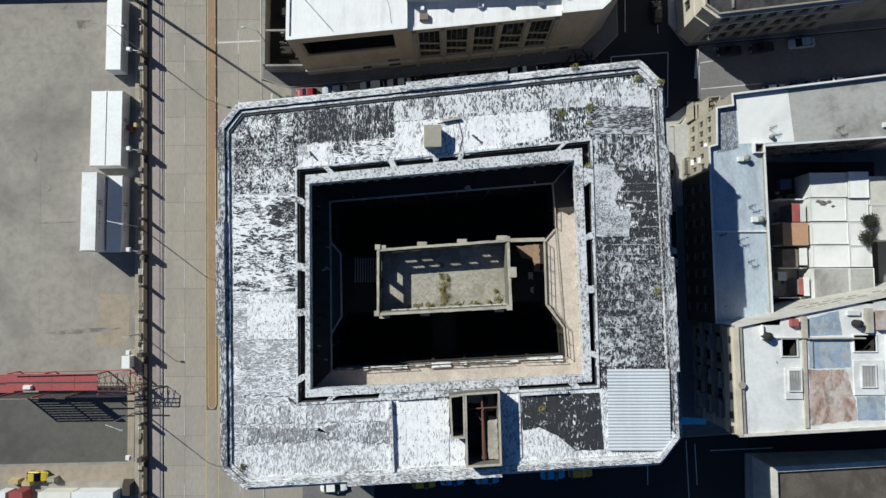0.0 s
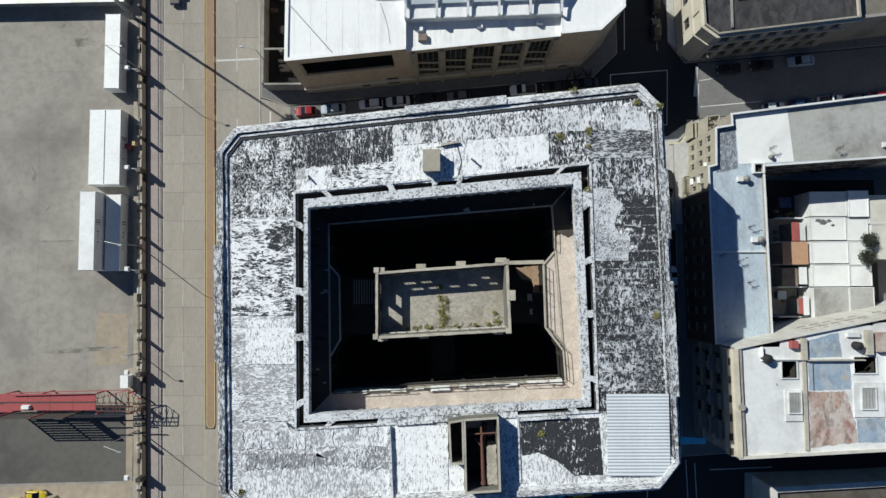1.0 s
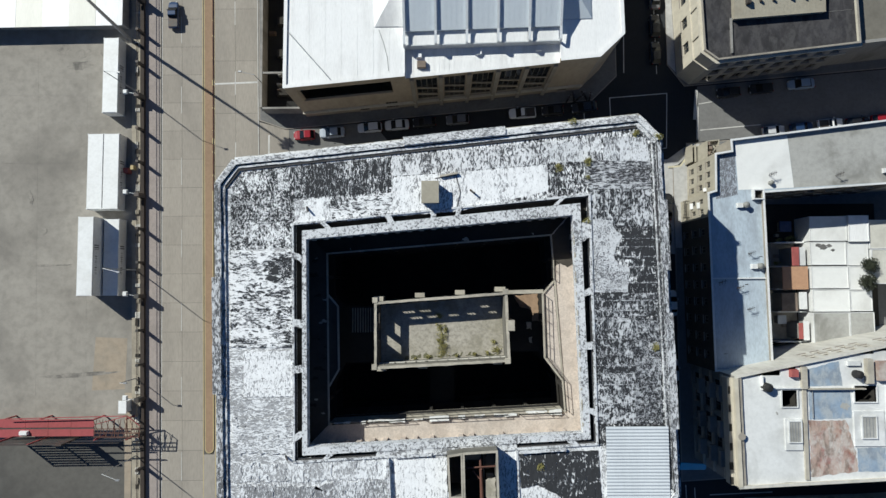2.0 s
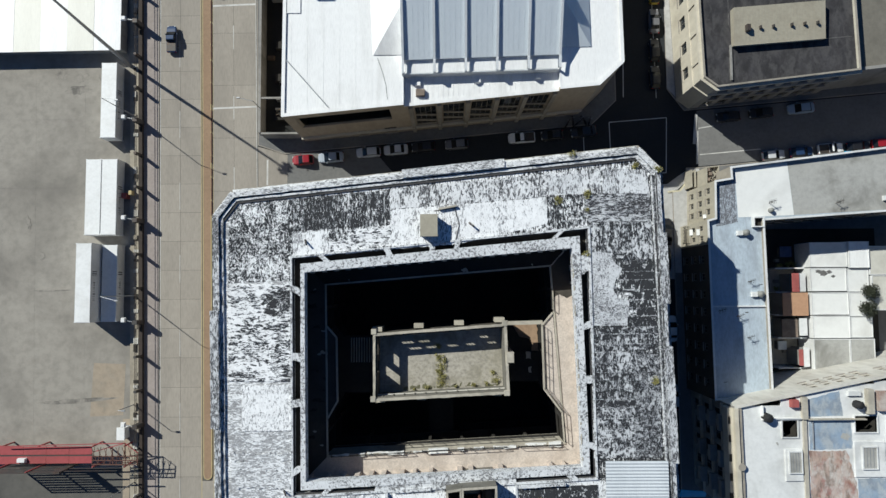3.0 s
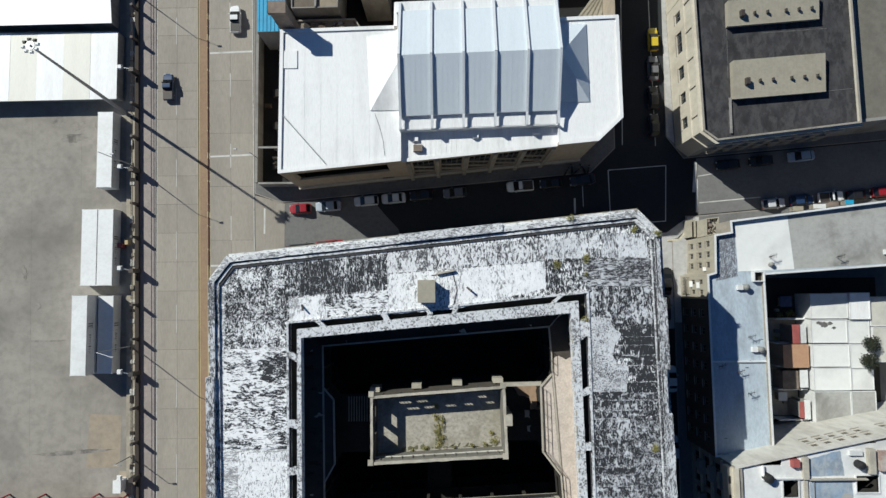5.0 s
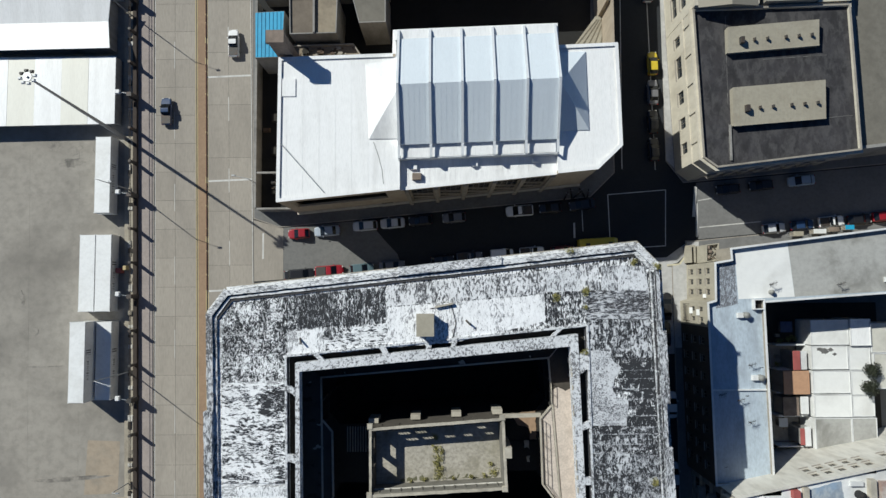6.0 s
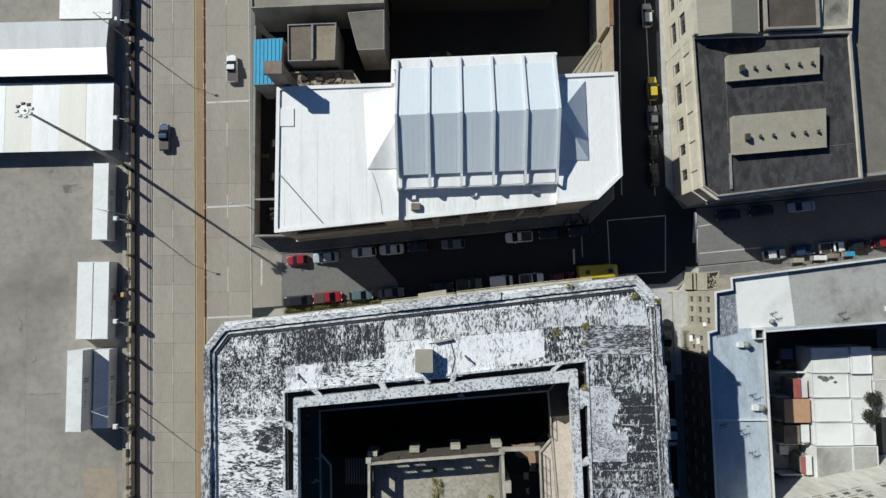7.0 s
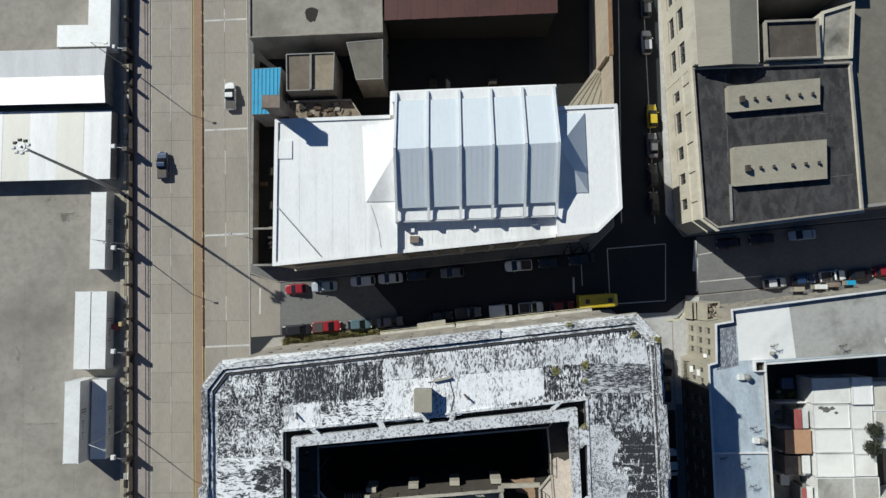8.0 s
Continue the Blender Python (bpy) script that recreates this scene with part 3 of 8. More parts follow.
pave = [
    ("pavement", "reddish pavement strip beside the port wall", M_PINKPAVE, [(lean(-50.4, -140, -0.022), -140), (lean(-47.3, -140), -140), (lean(-47.3, 220), 220), (lean(-50.4, 220, -0.022), 220)], 0.10),
    ("pavement", "worn pavement round the old market block", M_PAVING, [(-29.6, -29.5), (29.5, -27.2), (31.6, -23), (30.4, 26.0), (27.6, 28.2), (-27.0, 24.2), (-30.0, 21.0)], 0.12),
    ("pavement", "pavement round the white-roofed hall", M_GREYASPHALT, [(lean(-30.9, 34.0), 34.6), (-26.5, 33.1), (24.5, 37.6), (28.6, 41.6), (28.2, 110), (lean(-30.9, 110), 110)], 0.12),
    # asphalt grey puts shade into the colour of these two pavements
    ("pavement", "pavement beside the low apartment rows", M_SIDEASPHALT, [(41.5, 30.3), (39.8, 30.3), (39.8, 27.8), (38.5, 26.5), (37.5, 26.4), (37.5, -24.5), (140, -18), (140, 38.9)], 0.12),
    ("pavement", "pavement round the cream corner building", M_SIDEASPHALT, [(36.9, 110), (37.0, 43.5), (39.8, 39.8), (140, 48.2), (140, 110)], 0.12),
    ("pavement", "pavement of the southern block", M_PAVING, [(45.5, -120), (140, -120), (140, -24.5), (47.5, -27.0)], 0.12),
    ("pavement", "pavement of the south-western block", M_PAVING, [(lean(-30.9, -120), -120), (35, -120), (35, -38.5), (lean(-30.9, -41), -41)], 0.12),
]
for name, label, m, poly, h in pave:
    root = thing(name, label, "pavement", (poly[0][0], poly[0][1], 0), kind="structure")
    part("paving", prism(bmesh.new(), inset(poly, 0.15), -0.04, h), m, root)
    part("kerb", ring(bmesh.new(), poly, inset(poly, 0.148), -0.04, h + 0.004), M_KERB, root)

for label, poly in (("concrete apron where the street meets the avenue", [(lean(-30.9, 24.2), 24.3), (-25.9, 24.6), (-25.9, 33.0), (lean(-30.9, 34.4), 34.4)]), ("concrete apron of the southern street mouth", [(lean(-30.9, -41), -41), (-23.5, -40.6), (-23.5, -29.8), (lean(-30.9, -29.6), -29.6)]), ("concrete paving beyond the median's end", [(lean(-40.4, -140), -140), (lean(-38.5, -140), -140), (lean(-38.5, -19.9), -19.9), (lean(-40.4, -19.9), -19.9)])):
    solo("concrete_apron", prism(bmesh.new(), poly, -0.1, 0.002), M_CONCRETE_ROAD, label, "road", kind="structure")
median = thing("median_strip", "ochre median strip with yellow painted kerbs", "median", (-39, 20, 0), kind="structure")
tip = [(-39.05 + 0.72 * math.cos(a), -18.9 - 0.8 * math.sin(a)) for a in [k * math.pi / 8 for k in range(9)]]
out = [(x + 0.77, y) for x, y in tip[::-1]] + [(lean(-38.62, 220), 220), (lean(-40.1, 220), 220)]
part("strip", prism(bmesh.new(), inset(out, 0.12), -0.03, 0.14), M_MEDIAN, median)
part("kerb", ring(bmesh.new(), out, inset(out, 0.118), -0.03, 0.15), M_YELLOW, median)
y = -12.0
while y < 105:
    l = random.choice((1.2, 2.4, 3.6))
    if y > 22 or random.random() < 0.25:
        part("kerb_block", long_quad(bmesh.new(), -38.70, -38.55, y, y + l, 0.0, 0.17), M_RUST, median, "dark red painted kerb stone")
    y += l + random.choice((0.15, 0.3, 1.0))

# sunlit concrete painted pale, its northern edge cut along the hall's shadow
solo("street_mouth", prism(bmesh.new(), [(30.6, 12.0), (37.48, 12.0), (37.48, 26.5), (38.4, 26.7), (39.7, 27.9), (39.7, 29.7), (38.5, 28.9), (36.7, 27.6), (30.6, 27.4)], -0.1, -0.004), M_PALECONC, "worn concrete at the street corner, pale where sun falls", "road", kind="structure")
# sunlit ends of the dark streets, with the light put into the colour
for label, poly in (("asphalt at the street's western end, coloured as sunlit", [(-25.88, 24.6), (-6.4, 26.3), (-7.2, 28.6), (-9.4, 31.0), (-12.0, 34.2), (-25.88, 33.1)]), ("asphalt at the southern street's end, coloured as sunlit", [(-23.48, -40.6), (-12.0, -40.2), (-12.0, -29.2), (-23.48, -29.8)])):
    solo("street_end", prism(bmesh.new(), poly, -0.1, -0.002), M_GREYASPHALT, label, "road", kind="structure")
# side street likewise paler to stand for sunlight on it
solo("side_street", prism(bmesh.new(), [(41.9, 30.5), (140, 39.0), (140, 48.0), (41.9, 39.8)], -0.1, -0.006), M_SIDEASPHALT, "grey asphalt of the side street, coloured as sunlit", "road", kind="structure")
# pale overlays stand for sunlight on the greyer pavements
solo("corner_paving", prism(bmesh.new(), [(37.6, 13.0), (40.0, 13.0), (42.0, 30.1), (40.0, 30.1), (40.0, 27.7), (38.6, 26.3), (37.6, 26.2)], 0.05, 0.126), M_PALECONC, "worn concrete paving at the corner, pale where sun falls", "pavement", kind="structure")
solo("corner_paving", prism(bmesh.new(), [(37.1, 43.6), (38.4, 42.2), (37.65, 64.0), (36.95, 100), (36.95, 60)], 0.05, 0.127), M_PALECONC, "worn concrete paving below the cream facade, pale for sunlight", "pavement", kind="structure")
lines = thing("road_markings", "worn white painted lines on the road", "road marking", (0, 0, 0), kind="structure")


def mark(x0, y0, x1, y1, w, m=None, z=0.004):
    bm = bmesh.new()
    d = Vector((x1 - x0, y1 - y0)).normalized()
    s = Vector((-d.y, d.x)) * w / 2
    a, b = Vector((x0, y0)), Vector((x1, y1))
    prism(bm, [tuple(a - s), tuple(b - s), tuple(b + s), tuple(a + s)], z - 0.03, z)
    part("line", bm, m or M_LINE, lines)


for y in (77.0, 58.4, 40.9, 22.8):
    mark(lean(-38.4, y), y, lean(-31.2, y), y + 0.25, 0.28)
for y in range(-60, 110, 12):
    mark(lean(-43.9, y), y, lean(-43.9, y + 4.5), y + 4.5, 0.08)
    mark(lean(-34.9, y + 3), y + 3, lean(-34.9, y + 7), y + 7, 0.10)
for x, k in ((-47.15, 0), (-40.35, 0), (-38.38, 0), (-31.1, 0)):
    mark(lean(x, -140), -140, lean(x, 220), 220, 0.10, M_YELLOW if x > -41 and x < -38 else M_LINE)
mark(-29.2, 32.2, -29.2, 28.0, 0.25, z=0.006)
mark(41.75, 30.9, 41.9, 36.4, 0.34, z=0.006)
mark(42.2, 32.45, 52.2, 33.3, 0.16, z=0.006)
mark(42.1, 36.85, 44.6, 37.25, 0.14, z=0.006)
for a, b in (((27.4, 38.0), (36.9, 38.7)), ((36.9, 38.7), (36.6, 29.5)), ((27.4, 38.0), (27.6, 30.2)), ((27.6, 29.0), (36.6, 29.5)), ((23.1, 36.2), (23.2, 32.0)), ((29.85, 42.2), (30.9, 110)), ((35.3, 42.0), (34.0, 110)), ((42.4, 32.3), (75, 34.4))):
    mark(*a, *b, 0.13, z=-0.046)
mark(41.75, 39.2, 41.3, 34.2, 0.5, z=0.126)
mark(21.8, 33.4, 21.8, 30.9, 0.3, z=-0.046)
for a, b in (((36.7, 26.3), (38.7, 26.45)), ((38.7, 26.45), (39.75, 27.8)), ((39.75, 27.8), (39.85, 29.7))):
    mark(*a, *b, 0.30, M_CORNERKERB, z=0.134)
for a, b in (((33.6, -20), (33.9, 24)), ((31.9, -32.0), (32.0, -24.5)), ((38.5, -36), (38.2, -25)), ((39.8, -32), (39.6, -25.5)), ((42, -26.6), (52, -26.2))):
    mark(*a, *b, 0.14, z=-0.046)

# ---- the old market block ----
MKT = [(-24.86, -24.26), (25.57, -21.38), (28.02, -18.37), (26.9, 25.33), (24.3, 28.0), (-26.34, 22.83), (-28.49, 19.98), (-27.5, -21.91)]
TO = [(-18.42, -14.18), (18.22, -12.19), (17.87, 18.07), (-18.8, 14.66)]
TI = [(-17.52, -13.5), (17.54, -11.71), (16.8, 17.15), (-17.74, 13.95)]
OPEN = [(-16.91, -12.54), (16.66, -10.95), (15.86, 15.66), (-17.23, 12.88)]
ROOF, TOP = 25.2, 25.9
market = thing("market_building", "huge derelict block with flaking whitewashed roof and open dark courtyard", "building", (0, 0, 0))
wall_in = inset(MKT, 0.7)
for i in range(8):
    j = (i + 1) % 8
    hs = []
    if i == 4:
        hs = grid_holes(dist(MKT[i], MKT[j]), 12, 2.0, [(2.0, 5.0), (7.0, 10.0), (12.0, 15.0), (17.0, 20.0)], 1.5)
    part("wall", pierced(bmesh.new(), MKT[i], MKT[j], wall_in[i], wall_in[j], 0, ROOF - 0.5, hs), M_OLDWALL, market)
    for h in hs:
        window(market, MKT[i], MKT[j], h, depth=0.25, bars=2)
for z, d, h in ((5.9, 0.25, 0.35), (22.0, 0.3, 0.4), (24.3, 0.55, 0.4)):
    part("string_course", ring(bmesh.new(), inset(MKT, -d), inset(MKT, 0.02), z, z + h), M_OLDWALL, market)
inn = inset(MKT, 1.0)


def between(p, q, x):
    k = (x - p[0]) / (q[0] - p[0])
    return (x, p[1] + k * (q[1] - p[1]))


s0, s2, s6 = between(inn[0], inn[1], -0.05), between(inn[0], inn[1], 2.0), between(inn[0], inn[1], 6.25)
t0, t6 = between(TO[0], TO[1], -0.05), between(TO[0], TO[1], 6.25)
decks = [
    (M_HALF_Y, [TO[3], TO[2], inn[3], inn[4], inn[5], inn[6]]),
    (M_DARKFELT, [TO[1], inn[2], inn[3], TO[2]]),
    (M_SOFT_X, [inn[7], TO[0], TO[3], inn[6]]),
    (M_SOFT_Y, [inn[0], s0, t0, TO[0], inn[7]]),
    (M_SOFT_Y, [s6, inn[1], inn[2], TO[1], t6]),
    (M_CLEAN, [s0, s2, (2.0, -18.0), (-0.05, -18.0)]),
]
for m, poly in decks:
    part("roof", prism(bmesh.new(), poly, ROOF - 0.4, ROOF), m, market)
NORTH_FELT = [
    (M_SWIRL, "y", [(-26.73, 17.4), (-19.2, 17.9), (-19.6, 22.2), (-24.99, 21.58), (-26.75, 20.15)]),
    (M_DARKFELT, "y", [(-19.3, 17.95), (-6.7, 18.7), (-6.62, 23.11), (-19.6, 22.0)]),
    (M_SWIRL, "x", [(-26.77, 11.56), (-19.06, 11.87), (-19.11, 17.44), (-26.73, 17.3)]),
    (M_CLEAN, "y", [(-18.73, 14.72), (-14.27, 14.98), (-14.43, 18.1), (-18.76, 17.72)]),
    (M_WHITE_X, "y", [(-14.2, 15.0), (-6.48, 15.7), (-6.6, 18.6), (-14.4, 17.95)]),
    (M_HALF_Y, "y", [(-14.4, 16.8), (-11.9, 16.9), (-11.9, 18.3), (-14.5, 18.1)]),
    (M_CLEAN, "y", [(-6.48, 15.7), (2.01, 16.31), (12.9, 18.7), (12.8, 22.0), (-6.4, 20.6)]),
    (M_WHITE_Y, "y", [(-6.5, 20.7), (12.8, 22.1), (17.3, 22.3), (19.6, 22.6), (19.6, 25.6), (-6.5, 23.2)]),
    (M_HALF_Y, "y", [(12.9, 17.9), (17.4, 18.4), (17.3, 22.4), (12.9, 22.3)]),
]
EAST_FELT = [
    (M_LINED, "y", [(13.2, 22.4), (17.3, 22.4), (17.3, 25.0), (15.2, 24.8), (13.2, 24.5)]),
    (M_LINED, "y", [(19.8, 22.5), (25.7, 22.4), (25.2, 25.4), (19.9, 25.5)]),
    (M_GREY_X, "x", [(17.5, 19.7), (25.6, 19.9), (25.6, 22.4), (17.5, 22.4)]),
    (M_GREY_X, "x", [(17.9, 18.9), (25.7, 18.9), (25.7, 19.8), (17.9, 19.7)]),
    (M_GREY_Y, "y", [(17.87, 14.5), (25.9, 14.2), (25.73, 18.85), (17.95, 18.8)]),
    (M_SPECKW, "x", [(17.85, 6.05), (22.4, 6.1), (23.1, 7.4), (22.7, 9.2), (21.4, 9.6), (20.9, 10.4), (21.3, 12.0), (22.1, 13.0), (20.9, 14.0), (20.7, 15.0), (17.94, 15.2)]),
    (M_BARE, "x", [(22.5, 6.0), (26.32, 5.97), (26.1, 13.6), (22.2, 13.6), (21.4, 11.6), (22.8, 9.2)]),
    (M_NET, "x", [(18.02, 2.9), (26.4, 3.2), (26.32, 5.97), (17.93, 5.8)]),
    (M_NET, "x", [(18.07, -9.9), (23.1, -9.9), (23.3, 2.9), (18.02, 2.9)]),
    (M_SPECK, "x", [(23.1, -9.9), (26.22, -9.87), (26.42, 3.0), (23.3, 2.9)]),
]
SOUTH_AND_WEST_FELT = [
    (M_STRIPPED, "y", [(9.0, -17.6), (11.0, -17.2), (13.2, -18.2), (15.4, -20.0), (18.84, -19.86), (18.41, -13.06), (8.88, -13.5)]),
    (M_CLEAN, "y", [(-6.08, -22.36), (0.05, -22.04), (0.09, -13.88), (-6.21, -14.14)]),
    (M_SOFT_Y, "y", [(-26.02, -16.67), (-7.18, -16.39), (-7.18, -14.13), (-26.05, -14.62)]),
    (M_SOFTHALF, "y", [(-25.0, -19.2), (-14.0, -18.6), (-7.04, -19.2), (-7.18, -16.59), (-13.0, -16.6), (-16.0, -17.3), (-25.5, -16.9)]),
    (M_CLEAN, "x", [(-24.77, -6.49), (-18.76, -6.38), (-18.81, -0.82), (-24.91, -0.93)]),
    (M_WHITE_X, "x", [(-26.46, -0.43), (-18.88, -0.47), (-19.06, 11.51), (-26.77, 11.34)]),
    (M_SWIRL_DARK, "x", [(-22.3, 7.7), (-19.8, 7.3), (-19.0, 8.6), (-19.1, 11.0), (-20.6, 11.2), (-22.0, 10.6), (-22.6, 10.0), (-21.9, 9.0)]),
    (M_HALF_X, "x", [(-21.6, 0.0), (-18.89, 0.1), (-18.91, 2.48), (-21.9, 2.15)]),
    (M_SOFT_X, "x", [(-25.93, -13.25), (-18.7, -13.27), (-18.74, -9.15), (-26.13, -9.12)]),
]
PATCHES = NORTH_FELT + EAST_FELT + SOUTH_AND_WEST_FELT


def ragged(poly, amp=0.13, step=0.33):
    """The outline of a torn sheet: edges broken up and jogged."""
    out = []
    for i in range(len(poly)):
        a, b = Vector(poly[i]), Vector(poly[(i + 1) % len(poly)])
        n = max(1, int((b - a).length / step))
        for k in range(n):
            c = a.lerp(b, k / n)
            out.append((c.x + random.uniform(-amp, amp), c.y + random.uniform(-amp, amp)))
    return out


def clip(poly, axis, bound, keep_above):
    """The part of a polygon on one side of a line square to an axis."""
    out = []
    for i in range(len(poly)):
        a, b = poly[i - 1], poly[i]
        ina, inb = (a[axis] >= bound) == keep_above, (b[axis] >= bound) == keep_above
        if ina != inb:
            f = (bound - a[axis]) / (b[axis] - a[axis])
            out.append((a[0] + f * (b[0] - a[0]), a[1] + f * (b[1] - a[1])))
        if inb:
            out.append(b)
    return out


# each felt area is laid in rolls about a metre wide
for k, (m, run, poly) in enumerate(PATCHES):
    axis = 0 if run == "y" else 1
    at, end, j = min(p[axis] for p in poly), max(p[axis] for p in poly), 0
    while at < end - 0.05:
        width = random.uniform(0.95, 1.35)
        sheet = clip(clip(poly, axis, at, True), axis, at + width, False)
        if len(sheet) > 2:
            part("felt_sheet", prism(bmesh.new(), ragged(sheet, 0.22 if m in (M_SOFT_X, M_SOFT_Y, M_SOFTHALF, M_SWIRL_DARK) else 0.06), ROOF - 0.05, ROOF + 0.006 + 0.004 * k + 0.002 * (j % 2)), m, market)
        # torn strips of whitewashed lap along the seam
        if m in (M_DARKFELT, M_DARKFELT_X, M_BARE, M_NET, M_HALF_X) and j:
            lap = clip(clip(poly, axis, at - 0.06, True), axis, at + 0.06, False)
            if len(lap) > 2:
                part("felt_lap", prism(bmesh.new(), ragged(lap, 0.05, 0.2), ROOF - 0.05, ROOF + 0.012 + 0.004 * k), M_LAP, market)
        at, j = at + width, j + 1
for i in range(8):
    j = (i + 1) % 8
    bm = bmesh.new()
    strip(bm, MKT[i], MKT[j], ROOF - 0.6, ROOF + (0.32 if i == 2 else 0.54), 0.0, 0.62, 0.9, 0.035)
    pm = M_PARAPET_Y if i in (2, 6) else M_PARAPET_X
    part("parapet", bm, pm, market)
    bm = bmesh.new()
    strip(bm, MKT[i], MKT[j], ROOF - 0.6, ROOF + (0.16 if i == 2 else 0.26), 0.63, 1.08, 0.9, 0.03)
    part("parapet_step", bm, M_SPECK if i == 2 else pm, market)
    if i == 2:
        # a black joint in the coping, a white fillet inside it and a length of bare felt on the step
        for a, b, za, zb, m, rough, name in ((0.46, 0.60, 0.2, 0.328, M_BLACKROOF, 0.012, "gutter_felt"), (0.97, 1.13, 0.0, 0.21, M_PARAPET_X, 0.03, "fillet")):
            bm = bmesh.new()
            strip(bm, MKT[i], MKT[j], ROOF + za, ROOF + zb, a, b, 0.9, rough)
            part(name, bm, m, market)
        bm = bmesh.new()
        strip(bm, (27.20, 9.8), (26.99, 18.4), ROOF, ROOF + 0.172, 0.64, 0.94, 0.9, 0.02)
        part("felt_sheet", bm, M_FELTDECK, market)
    # black strips that paint in the parapet's shadow lines on the northern sides
    if i in (4, 5):
        bm = bmesh.new()
        strip(bm, MKT[i], MKT[j], ROOF, ROOF + 0.14, 1.085, 1.42, 0.9, 0.004)
        part("gutter_felt", bm, M_BLACKROOF, market)
        bm = bmesh.new()
        strip(bm, MKT[i], MKT[j], ROOF + 0.2, ROOF + 0.30, 0.625, 0.78, 0.9, 0.004)
        part("gutter_felt", bm, M_BLACKROOF, market)
    bm = bmesh.new()
    strip(bm, MKT[i], MKT[j], ROOF - 0.9, ROOF - 0.15, -0.42, -0.02, 0.9, 0.05)
    part("cornice", bm, pm, market)
# raised parapet lengths in the middle of each front
for i, a, b in ((4, 0.33, 0.58), (0, 0.25, 0.62), (2, 0.18, 0.50), (2, 0.62, 0.82), (6, 0.28, 0.62)):
    p, q = Vector(MKT[i]), Vector(MKT[(i + 1) % 8])
    bm = bmesh.new()
    strip(bm, tuple(p + (q - p) * a), tuple(p + (q - p) * b), ROOF - 0.6, ROOF + (0.36 if i == 2 else 0.72), -0.5 if i != 2 else -0.44, 0.55, 0.9, 0.03)
    part("parapet", bm, M_PARAPET_Y if i in (2, 6) else M_PARAPET_X, market)

# gutter trench round the courtyard, with small crossings
part("gutter_floor", ring(bmesh.new(), TO, TI, ROOF - 1.6, ROOF - 1.3), M_CONC_DARK, market)
part("gutter_wall", ring(bmesh.new(), inset(TO, -0.25), TO, ROOF - 1.6, ROOF + 0.22), M_PARAPET, market)
part("gutter_lip", ring(bmesh.new(), inset(TO, 0.002), inset(TO, 0.16), ROOF - 0.35, ROOF - 0.10), M_BLACKROOF, market)
part("courtyard_coping", ring(bmesh.new(), TI, OPEN, ROOF - 1.3, ROOF + 0.25), M_PARAPET, market)
for side, stops in ((0, (0.10, 0.93)), (1, (0.12, 0.39, 0.61)), (2, (0.09, 0.44, 0.527, 0.68, 0.905)), (3, (0.13, 0.42, 0.62, 0.905))):
    for k in stops:
        a = Vector(TO[side]).lerp(Vector(TO[(side + 1) % 4]), k)
        b = Vector(TI[side]).lerp(Vector(TI[(side + 1) % 4]), k)
        bm = bmesh.new()
        d = (Vector(TO[(side + 1) % 4]) - Vector(TO[side])).normalized() * random.uniform(0.30, 0.50)
        prism(bm, ragged([tuple(a - d), tuple(a + d), tuple(b + d), tuple(b - d)], 0.06, 0.25), ROOF - 0.3, ROOF + 0.20)
        part("gutter_crossing", bm, M_PARAPET, market)

for side, k, half, drop in ((0, 0.385, 4.3, 0.0), (0, 0.62, 4.3, 0.02), (1, 0.87, 1.15, 0.0)):
    a = Vector(TO[side]).lerp(Vector(TO[(side + 1) % 4]), k)
    b = Vector(TI[side]).lerp(Vector(TI[(side + 1) % 4]), k)
    d = (Vector(TO[(side + 1) % 4]) - Vector(TO[side])).normalized() * half
    part("gutter_cover", prism(bmesh.new(), ragged([tuple(a - d), tuple(a + d), tuple(b + d), tuple(b - d)], 0.08), ROOF - 0.25 - drop, ROOF + 0.16 - drop), M_PARAPET, market)

# courtyard walls, galleries and floor
GAL = [(-15.31, -10.95), (15.5, -9.4), (14.0, 13.6), (-15.64, 11.3)]
WALL = inset(OPEN, -1.15)
back = inset(OPEN, -1.6)
low_back = inset(OPEN, -0.45)
# north and west sides coloured near-black to stand for the courtyard's shade
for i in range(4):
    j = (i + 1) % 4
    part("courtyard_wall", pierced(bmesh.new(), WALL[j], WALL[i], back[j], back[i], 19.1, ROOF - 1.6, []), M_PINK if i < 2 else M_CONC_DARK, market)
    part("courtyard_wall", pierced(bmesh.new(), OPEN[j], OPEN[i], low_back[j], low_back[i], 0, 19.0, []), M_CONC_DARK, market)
EAST_BAY = [(13.0, -2.5), (15.2, -5.4), (14.3, 7.5), (12.85, 5.85)]
WEST_BAY = [(-15.35, -6.1), (-14.1, -3.9), (-14.25, 4.4), (-15.55, 5.9)]
